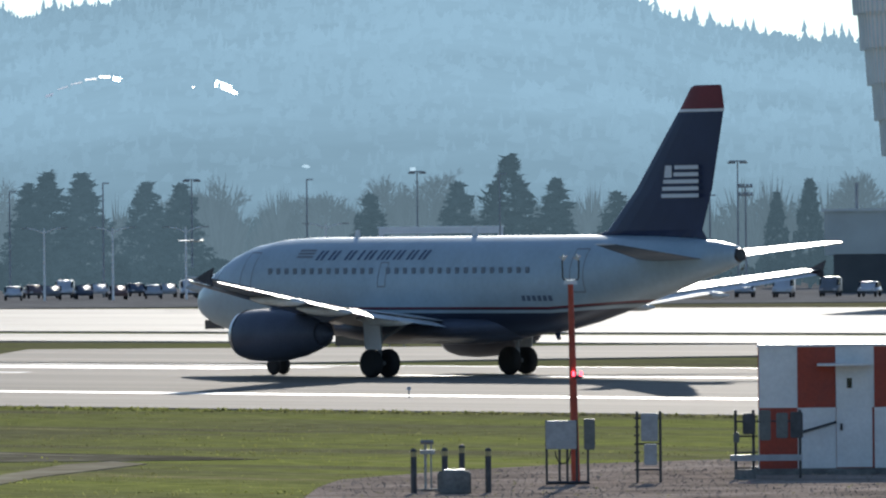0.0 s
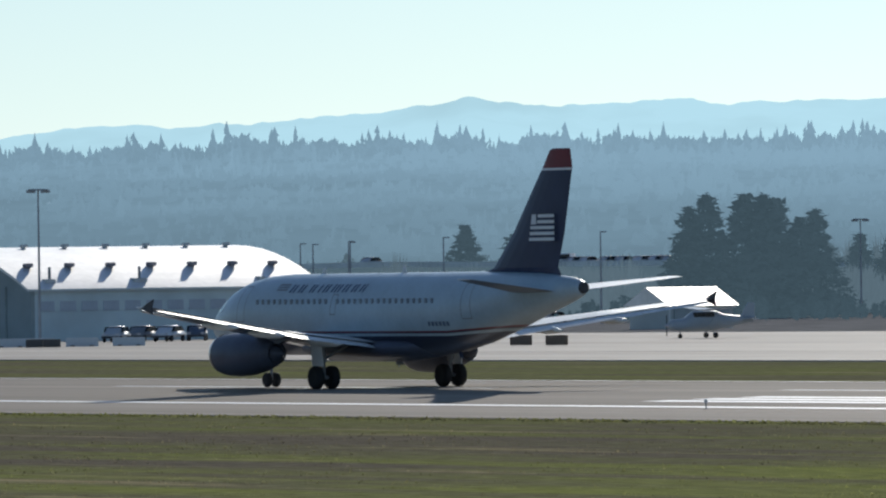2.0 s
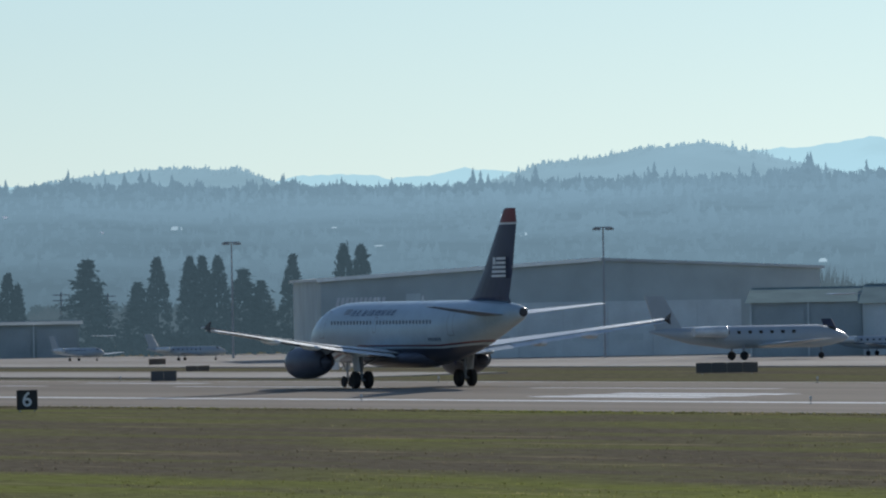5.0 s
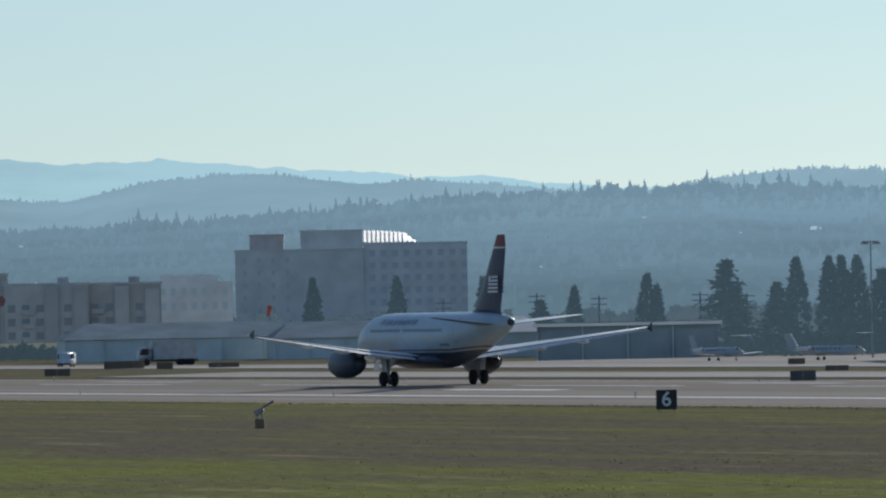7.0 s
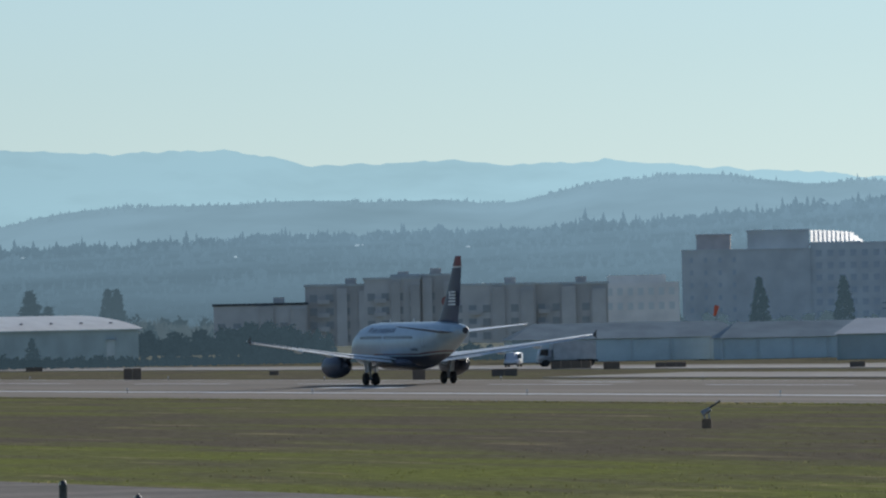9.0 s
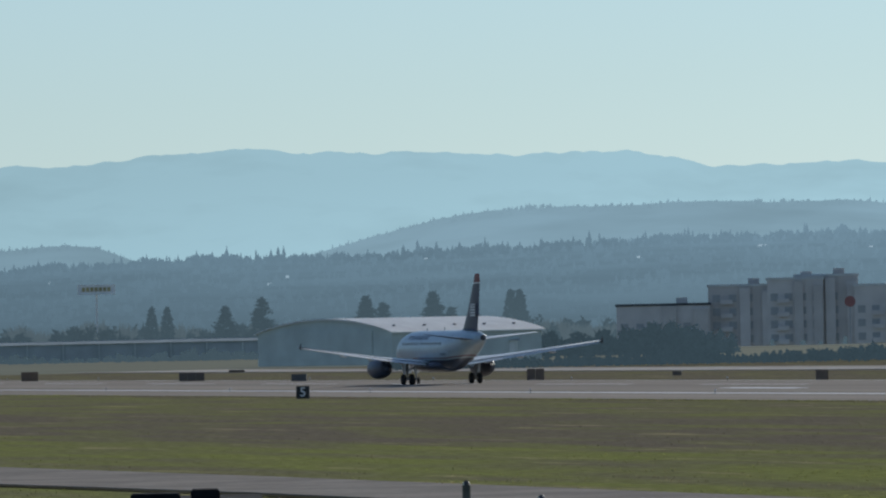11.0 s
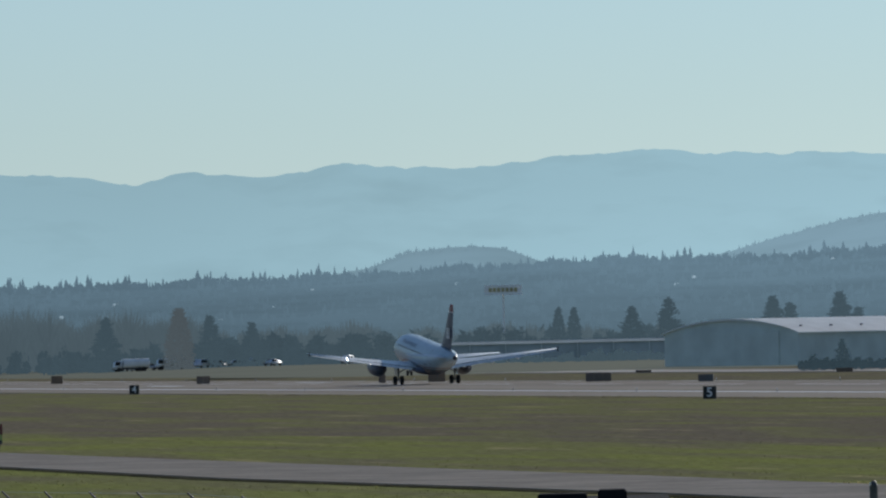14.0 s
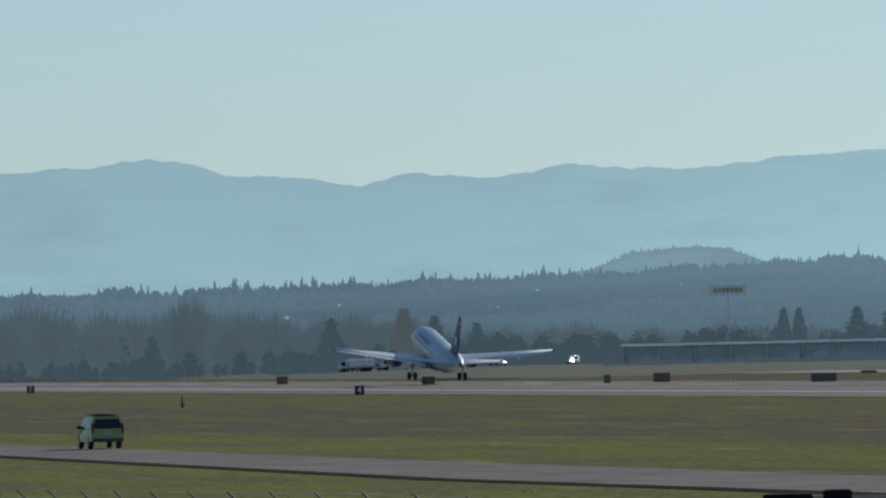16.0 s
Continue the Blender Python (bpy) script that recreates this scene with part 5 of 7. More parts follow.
ROOF_TEAL = material("weathered_teal_roof", (0.34, 0.4, 0.42), 0.85, spec=0.0, spread=0.1, scale=4)
HOTEL_GLASS = material("hotel_window_glass", (0.74, 0.74, 0.73), 0.4, spread=0.1)
GREEN_ROOF = material("blue_green_roof", (0.3, 0.39, 0.38), 0.9, spec=0.0, spread=0.08, scale=3)
WINDOW = material("window_glass", (0.52, 0.57, 0.62), 0.4, spread=0.1)
MAROON = material("dark_red_sign_face", (0.34, 0.15, 0.14), 0.7, spread=0.1, scale=3)
GABLE = material("grey_green_cladding", (0.52, 0.6, 0.58), 0.7, spread=0.08, scale=4)
FLAT_A = material("grey_flats_stucco", (0.64, 0.61, 0.58), 0.8, spread=0.08, scale=5)
FLAT_B = material("grey_brown_flats_stucco", (0.56, 0.53, 0.5), 0.8, spread=0.08, scale=5)
FLAT_GLASS = material("flats_window_glass", (0.37, 0.38, 0.38), 0.4, spread=0.1)
BRICK_RED = material("red_brown_cladding", (0.74, 0.63, 0.57), 0.7, spread=0.1, scale=3)


SKYLIGHT_WHITE = material("white_painted_skylight", (0.86, 0.85, 0.8), 0.52, metal=0.8, spread=0.04, scale=3)
VENT = material("dark_vent_metal", (0.27, 0.25, 0.27), 0.5, spread=0.1)


def house_at(b, r, turn, name, label, category="building", group=""):
    return empty(name, pose(*bearing(b, r, -0.1), 0, 0, b + turn), label, category, group)


def windows(parent, xs, zs, y, w, h, mat=None, side=None):
    """Rows of windows set proud by a frame's depth, one object each."""
    first = None
    for z in zs:
        for x in xs:
            m = pose(x, y, z) if side is None else pose(side, x, z, 0, 0, 90)
            if first is None:
                first = part("window", box(box(bmesh.new(), w, 0.06, h, 0, 0, 0), w + 0.16, 0.1, 0.07, 0, 0, -0.08), mat or WINDOW, parent, m=m)
            else:
                again(first, m, parent)


def bow(u, round_off=0.15):
    """Height of the roof's curve at u from 0 to 1 round the arch."""
    return round_off * math.sin(math.pi * u) ** 0.85 + (1 - round_off) * (1 - math.cos(math.pi * u) ** 2)


def arch_hangar(b, r, turn, width, length, eave, rise, label, vents, wall, roof, gable_mat, size=1.0, lights=True, round_off=0.15, vent_rows=((0.8, 1.0), (0.55, 0.5))):
    """A hangar with an arched roof; its gable end faces local -y, its long right side +x; the origin is the corner between."""
    s = house_at(b, r, turn, "arched_hangar", label, "hangar")
    n = 20
    arch = [(-width / 2 - (width / 2 + 0.5) * math.cos(math.pi * i / n), eave + rise * bow(i / n, round_off)) for i in range(n + 1)]
    inner = [(-width / 2 - (width / 2) * math.cos(math.pi * i / n), eave + (rise - 0.35) * bow(i / n, round_off)) for i in range(n + 1)]
    part("roof", slab(bmesh.new(), arch + inner[::-1], -0.6, length + 0.6, "y"), roof, s, "curved metal roof")
    gable = [(-width, 0)] + inner + [(0, 0)]
    part("gable_wall", slab(bmesh.new(), gable, 0, 0.4, "y"), gable_mat, s)
    part("gable_wall", slab(bmesh.new(), gable, length - 0.4, length, "y"), wall, s)
    for x in (-0.3, -width):
        part("side_wall", box(bmesh.new(), 0.3, length - 0.8, eave, x + 0.15, length / 2, 0), wall, s)
    part("hangar_door", box(bmesh.new(), width * 0.72, 0.2, eave * 1.05, -width / 2, -0.12, 0.02), gable_mat, s, "grey sliding hangar door")
    part("eave_gutter", box(bmesh.new(), 0.4, length + 1.0, 0.22, 0.3, length / 2, eave - 0.2), WALL_PALE, s)
    k = max(5, int(length / 2.4))
    if lights:
        windows(s, [length * (i + 0.7) / (k + 0.4) for i in range(k)], [eave * 0.6], 0, 1.7, 0.85, side=0.03)
    for i in range(vents):
        y = length * (i + 0.5) / vents
        for frac, grown in vent_rows:
            k = grown * size
            x = -width / 2 - (width / 2) * math.cos(math.pi * frac)
            z = eave + rise * bow(frac, round_off)
            v = part("roof_vent", rod(bmesh.new(), (-0.1, 0, -0.3), (0.15 * k, 0, 0.5 * k), 0.42 * k, seg=10), VENT if frac > 0.6 else ROOF_PALE, s, m=pose(x, y, z))
            part("vent_cowl", box(bmesh.new(), k, 1.1 * k, 0.5 * k, 0.2 * k, 0, 0.2 * k, bevel=0.05), VENT if frac > 0.6 else ROOF_PALE, v)
    return s


# the glaring white hangar
hangar_a = arch_hangar(59.55, 831, 0, 31.5, 31.5, 4.95, 4.0, "large old hangar with a glaring white arched roof", 7, WALL_BLUE, ROOF_WHITE, GABLE_DARK, 0.72, True, 0.0, ((0.755, 1.0), (0.56, 0.8)))
hangar_a.matrix_basis = pose(-716, 421, -0.1)
# plant standing on the lower roof near the eave
for y, w in ((2.6, 1.1), (12.4, 1.5), (25.9, 0.8)):
    unit = part("roof_unit", box(bmesh.new(), 1.2, w, 0.9, -1.3, y, 5.0, bevel=0.06), ROOF_PALE, hangar_a, "pale rooftop unit")
    part("duct", box(bmesh.new(), 0.7, 2.2 * w, 0.35, -0.8, y + 0.6 * w, 5.0, bevel=0.05), GALV, unit)
    if w > 1:
        part("flue", rod(bmesh.new(), (-1.3, y + 0.2, 5.8), (-1.3, y + 0.2, 7.0), 0.14, seg=8), GALV, unit)
# the pale-roofed hangar far down the field
arch_hangar(75.7, 1562, -42, 32, 40, 5.9, 2.6, "grey hangar with a low arched pale roof", 5, GABLE, ROOF_PALE, GABLE, 0.45, False)


DOOR_DARK = material("dark_door_grey", (0.4, 0.45, 0.45), 0.6, spread=0.08, scale=3)


def gable_shed(b, r, turn, w, d, eave, ridge_h, wall, roof, label, name="hangar_shed", bays=4, hip=0.0):
    """A long shed, its long side towards -y, ridge along x; the origin is the middle of its front."""
    s = house_at(b, r, turn, name, label, "hangar", "low hangar sheds")
    part("front_wall", box(bmesh.new(), w, 0.3, eave, 0, 0.15, 0), wall, s)
    part("back_wall", box(bmesh.new(), w, 0.3, eave, 0, d - 0.15, 0), wall, s)
    for sx in (-1, 1):
        if hip:
            part("end_wall", box(bmesh.new(), 0.3, d - 0.6, eave, sx * (w / 2 - 0.15), d / 2, 0), wall, s)
        else:
            part("end_wall", slab(bmesh.new(), [(0.3, 0), (d - 0.3, 0), (d - 0.3, eave), (d / 2, ridge_h - 0.1), (0.3, eave)], sx * w / 2, sx * (w / 2 - 0.3), "x"), wall, s)
    o = 0.5
    bm = bmesh.new()
    v = [bm.verts.new(p) for p in ((-w / 2 - o, -o, eave), (w / 2 + o, -o, eave), (w / 2 + o, d + o, eave), (-w / 2 - o, d + o, eave), (-w / 2 - o + hip, d / 2, ridge_h), (w / 2 + o - hip, d / 2, ridge_h))]
    for f in ((0, 1, 5, 4), (2, 3, 4, 5), (1, 2, 5), (3, 0, 4), (3, 2, 1, 0)):
        bm.faces.new([v[i] for i in f])
    part("roof", bm, roof, s)
    if name != "hut" and not hip:
        part("ridge_cap", box(bmesh.new(), w - 2 * hip + 0.6, 0.5, 0.1, 0, d / 2, ridge_h - 0.03), roof, s)
    for i in range(bays):
        x = -w / 2 + w * (i + 0.5) / bays
        part("hangar_door", box(bmesh.new(), w / bays * 0.86, 0.12, eave * 0.86, x, -0.07, 0.02), WALL_BLUE if wall is WALL_BLUE else WALL_SLATE if wall is GABLE else WALL_PALE if wall is WALL_STONE else DOOR_GREY if wall is WALL_PALE else DOOR_DARK, s)
        part("door_post", box(bmesh.new(), 0.16, 0.16, eave, -w / 2 + w * i / bays, -0.09, 0), WALL_PALE, s)
    return s


gable_shed(71.57, 1235, 5, 33, 16, 3.15, 5.35, WALL_BLUE, ROOF_TEAL, "long low hangar with blue doors and a pale hipped roof", bays=6, hip=4)
gable_shed(70.42, 1215, 5, 24, 16, 2.9, 5.1, WALL_BLUE, ROOF_TEAL, "long low hangar with blue doors and a pale hipped roof", bays=5, hip=3)
gable_shed(69.75, 1150, 0, 20, 14, 3.3, 5.3, GABLE, ROOF_PALE, "low grey workshop with a pale hipped roof", bays=3, hip=3)
gable_shed(68.72, 1060, 0, 21.5, 14, 4.0, 4.4, GABLE_DARK, ROOF_TEAL, "low grey workshop with wide openings", bays=4)
gable_shed(62.64, 848, -4, 13.5, 14, 5.0, 6.8, WALL_PALE, GREEN_ROOF, "low pale-walled workshop with a dark green roof", bays=1)
gable_shed(61.83, 856, -4, 12, 14, 4.7, 5.3, WALL_SLATE, ROOF_DARK, "low grey-walled workshop with a dark roof", bays=3)
gable_shed(63.45, 850, -4, 11, 14, 5.2, 6.6, DOOR_DARK, GREEN_ROOF, "dark open-fronted hall with a green roof", bays=2)
gable_shed(61.63, 905, 72, 16, 8, 5.0, 7.1, WALL_PALE, GREEN_ROOF, "small gabled hall with a blue-green roof", bays=2)
gable_shed(61.0, 915, 4, 17, 14, 4.9, 7.0, WALL_SLATE, GREEN_ROOF, "low hall with a blue-green roof", bays=2)
gable_shed(55.24, 900, 50, 10.0, 5.2, 2.35, 4.25, WALL_SLATE, ROOF_WHITE, "small dark hut with a sunlit white roof", name="hut", bays=1)
gable_shed(77.35, 1800, 0, 58, 16, 3.5, 4.1, GABLE_DARK, ROOF_TEAL, "long low grey terminal behind shrubs", bays=8).location.z = land(77.35, 1800)
gable_shed(75.75, 1720, 0, 22, 16, 4.6, 5.6, GABLE, ROOF_PALE, "low grey hall beside the arched hangar", bays=3)
gable_shed(75.05, 1585, 10, 9, 12, 4.0, 5.0, WALL_PALE, ROOF_PALE, "pale annex of the arched hangar", bays=1)

# wide slate hangar with a shallow gable towards the field
s = house_at(64.75, 905, 6, "wide_hangar", "wide slate-grey hangar with a shallow white-edged gable", "hangar")
half_l, half_r, eave, apex, depth = 29.0, 22.0, 8.1, 9.75, 40.0
outline = [(-half_l, 0), (-half_l, eave), (0, apex), (half_r, eave + 0.5), (half_r, 0)]
part("front_wall", slab(bmesh.new(), outline, 0, 0.4, "y"), WALL_SLATE, s)
part("back_wall", slab(bmesh.new(), outline, depth - 0.4, depth, "y"), WALL_SLATE, s)
for x in (-half_l, half_r - 0.4):
    part("side_wall", box(bmesh.new(), 0.4, depth - 0.8, eave, x + 0.2, depth / 2, 0), WALL_SLATE, s)
part("roof", slab(bmesh.new(), [(-half_l - 0.4, eave), (0, apex), (half_r + 0.4, eave + 0.5), (half_r + 0.4, eave + 0.78), (0, apex + 0.28), (-half_l - 0.4, eave + 0.28)], -0.4, depth + 0.4, "y"), ROOF_PALE, s)
part("fascia", slab(bmesh.new(), [(-half_l - 0.4, eave - 0.05), (-0.5, apex - 0.05), (-0.5, apex + 0.34), (-half_l - 0.4, eave + 0.34)], -0.52, -0.42, "y"), ROOF_WHITE, s, "white roof edge")
for i in range(6):
    part("hangar_door", box(bmesh.new(), 4.52, 0.14, 5.6, -11.2 + 4.55 * i, -0.08, 0.02), DOOR_GREY, s, "grey sliding hangar door")
    part("door_light", box(bmesh.new(), 2.6, 0.05, 0.7, -11.2 + 4.55 * i, -0.16, 1.6), WALL_PALE, s)
part("wall_board", box(bmesh.new(), 1.5, 0.08, 0.85, -19.6, -0.05, 5.9), WALL_PALE, s, "white wall board")
for i in range(11):
    bm = box(bmesh.new(), 0.3, 0.08, 0.95, -27.4 + 0.46 * i, -0.05, 5.5)
    box(bm, 0.36, 0.085, 0.16, -27.37 + 0.46 * i, -0.05, 5.5 + 0.4 * (i % 3))
    for v in bm.verts:
        v.co.x += (v.co.z - 5.5) * 0.25
    part("name_block", bm, WHITE, s, "white slanted letter block")

# big pale hotel on the skyline
s = house_at(70.41, 2250, 0, "hotel_tower", "large grey-beige hotel with stepped roof and a white skylight", "building")
for name, x, y, w, d, h, mat in (("main_block", -16.2, 10, 32.4, 20, 22.8, WALL_TAN), ("east_block", 13.1, 11, 26.2, 20, 24.0, WALL_STONE), ("penthouse", -24.4, 10, 8.6, 10, 26.7, BRICK_RED), ("lift_tower", -8.0, 8, 15.6, 12, 27.5, WALL_TAN)):
    blk = part(name, box(bmesh.new(), w, d, h, x, y, 0), mat, s)
    part("parapet", box(box(bmesh.new(), w + 0.4, d + 0.4, 0.4, x, y, h - 0.25), w - 0.2, d - 0.2, 0.1, x, y, h + 0.1), mat, blk)
windows(s, [2.2 + 2.9 * i for i in range(9)], [2.2 + 3.1 * k for k in range(7)], 0.96, 1.5, 1.5, HOTEL_GLASS)
windows(s, [-30 + 3.6 * i for i in range(4)], [4 + 3.15 * k for k in range(6)], -0.05, 0.8, 1.1, HOTEL_GLASS)
bm = bmesh.new()
for k in range(12):
    x0, x1 = 0.2 + 1.1 * k, 1.3 + 1.1 * k
    back = 27.6 - 0.008 * k * k - max(0, k - 9) * 0.7
    v = [bm.verts.new(q) for q in ((x0, 1.2, 24.5), (x1, 1.2, 24.12), (x1, 16.0, back - 0.38), (x0, 16.0, back), (x0, 16.0, 24.0), (x1, 16.0, 24.0), (x0, 1.2, 24.0), (x1, 1.2, 24.0))]
    for f in ((0, 1, 2, 3), (3, 2, 5, 4), (6, 7, 1, 0), (6, 0, 3, 4), (7, 5, 2, 1)):
        bm.faces.new([v[i] for i in f])
part("skylight", bm, SKYLIGHT_WHITE, s, "white ridged skylight glaring in the sun")

# apartment rows
FLATS = [(73.95, 20.0, 10.4, 1, FLAT_A), (73.45, 14.0, 14.2, 4, FLAT_B), (73.1, 12.0, 15.4, 3, FLAT_A), (72.9, 13.5, 16.0, 5, FLAT_B), (72.45, 18.0, 13.7, 2, FLAT_A), (72.0, 19.0, 13.6, 4, FLAT_B)]
for b, w, h, back_by, mat in FLATS:
    s = house_at(b, 1900 + back_by, 0, "apartment_block", "grey-beige apartment block with rows of dark windows", "apartment block", "apartment blocks")
    part("wall", box(bmesh.new(), w, 14, h, 0, 7, 0), mat, s)
    part("roof", box(bmesh.new(), w + 0.5, 14.5, 0.5, 0, 7, h - 0.1), ROOF_DARK if h < 12 else ROOF_PALE, s)
    part("roof_unit", box(bmesh.new(), 2.4, 3, 1.2, w * 0.2, 6, h + 0.4), mat, s)
    for k in range(2):
        part("bay", box(bmesh.new(), w * 0.16, 0.9, h * (0.97 - 0.05 * k), w * (0.06 + 0.34 * k), -0.35, 0, bevel=0.05), FLAT_A if mat is FLAT_B else FLAT_B, s)
    n = int(w / 2.9)
    windows(s, [-w / 2 + w * (i + 0.5) / n for i in range(n)], [2.2 + 2.9 * k for k in range(int((h - 2.5) / 2.9))], -0.02, 1.6, 1.5, FLAT_GLASS)
    for k in range(int((h - 2.5) / 2.9)):
        part("balcony", box(bmesh.new(), 2.6, 1.0, 1.0, -w * 0.22, -0.5, 1.6 + 2.9 * k, bevel=0.03), FLAT_A, s)
s = house_at(71.5, 1980, 0, "office_block", "pale office building behind the hangars", "building")
part("wall", box(bmesh.new(), 17, 12, 14.0, 0, 6, 0), WALL_STONE, s)
part("upper_floor", box(bmesh.new(), 13, 10, 1.6, -1, 6, 14.0), WALL_STONE, s)
windows(s, [-7 + 2.3 * i for i in range(7)], [8.0, 11.2], -0.02, 1.2, 1.5, DOOR_GREY)
s = house_at(72.75, 1860, 0, "round_sign", "round dark red sign on the apartment wall", "sign")
part("disc", rod(bmesh.new(), (0, -0.1, 10.3), (0, 0.1, 10.3), 1.15, seg=24), MAROON, s)
part("post", rod(bmesh.new(), (0, 0.05, 0), (0, 0.05, 9.3), 0.12), POLE_GREY, s)

# billboard
s = house_at(77.59, 2000, 0, "billboard", "tall billboard on a single pole above the trees", "billboard")
part("pole", rod(bmesh.new(), (0, 0.4, 0), (0, 0.4, 16.2), 0.24, 0.2, seg=10), WALL_STONE, s)
part("panel", box(bmesh.new(), 8.4, 0.5, 2.0, 0, 0, 16.0), WALL_STONE, s)
for i in range(7):
    part("lettering_bar", box(bmesh.new(), 0.7, 0.05, 0.9, -2.9 + 0.95 * i, -0.28, 16.5), BAND, s)
part("catwalk", box(bmesh.new(), 8.6, 0.7, 0.12, 0, -0.4, 15.8), WALL_STONE, s)

# steel portal frames beyond the apron
for b, r, w, h in ((52.8, 1036, 13.2, 6.0), (49.0, 1000, 14.0, 7.2)):
    s = house_at(b, r, 0, "steel_portal", "pale steel portal frame over a vehicle yard", "steel frame", "portal frames")
    for sx in (-1, 1):
        part("column", box(bmesh.new(), 0.6, 0.6, h, sx * (w / 2 - 0.3), 0, 0, bevel=0.03), LAMP_PALE, s)
    part("beam", box(bmesh.new(), w - 1.2, 0.5, 0.65, 0, 0, h - 0.66), LAMP_PALE, s)
    part("roof_deck", box(bmesh.new(), w + 0.3, 5, 0.18, 0, 2.6, h), ROOF_WHITE, s)
    for i in range(6):
        part("ceiling_lamp", box(bmesh.new(), 0.7, 0.3, 0.15, -w * 0.4 + w * 0.16 * i, 1.0, h - 1.6), WHITE, s)

# round control tower with flared, ribbed tiers
s = house_at(45.81, 720, 0, "control_tower", "round tower with flared tiers of grey vertical ribs", "tower")
part("shaft", rod(bmesh.new(), (0, 0, 0), (0, 0, 14.5), 3.2, seg=32), WALL_PALE, s)
for k in range(6):
    z0, r0 = 12.4 + 2.85 * k, 4.35 + 0.55 * k
    tier = part("tier", loft(bmesh.new(), [[(rr * math.cos(2 * math.pi * i / 72), rr * math.sin(2 * math.pi * i / 72), z) for i in range(72)] for z, rr in ((z0, r0), (z0 + 2.85, r0 + 0.18))]), WALL_STONE, s)
    bm = bmesh.new()
    for i in range(72):
        a = 2 * math.pi * i / 72
        rod(bm, (r0 * math.cos(a), r0 * math.sin(a), z0 - 0.2), ((r0 + 0.2) * math.cos(a), (r0 + 0.2) * math.sin(a), z0 + 2.85), 0.11, seg=4)
    part("ribs", bm, WALL_BLUE, tier)
# flat service building near the tower
s = house_at(46.25, 900, 0, "service_building", "low grey flat-roofed service building", "building")
part("wall", box(bmesh.new(), 9, 8, 4.4, 0, 4, 3.9), WALL_SLATE, s)
part("base", box(bmesh.new(), 8, 8, 4.0, 0.4, 4, 0), ROOF_DARK, s)
part("roof", box(bmesh.new(), 9.6, 8.6, 0.3, 0, 4, 8.3), WALL_PALE, s)
part("chimney", rod(bmesh.new(), (-1.2, 2, 8.4), (-1.2, 2, 11.2), 0.18, seg=8), POLE_GREY, s)

# ---- parked aircraft and vehicles ----
CAR_PAINTS = [material("car_paint_" + n, c, 0.4, spread=0.05, metal=0.4) for n, c in (("white", (0.72, 0.74, 0.76)), ("grey", (0.24, 0.26, 0.28)), ("dark_blue", (0.12, 0.15, 0.2)), ("red", (0.2, 0.14, 0.14)), ("silver", (0.52, 0.55, 0.57)))]
JET_WHITE = material("parked_jet_white", (0.4, 0.45, 0.48), 0.35, spread=0.05)
TRUCK_GREY = material("weathered_truck_grey", (0.5, 0.52, 0.52), 0.6, spread=0.1, scale=1)
TRUCK_WHITE = material("truck_white", (0.75, 0.77, 0.78), 0.4, spread=0.08)


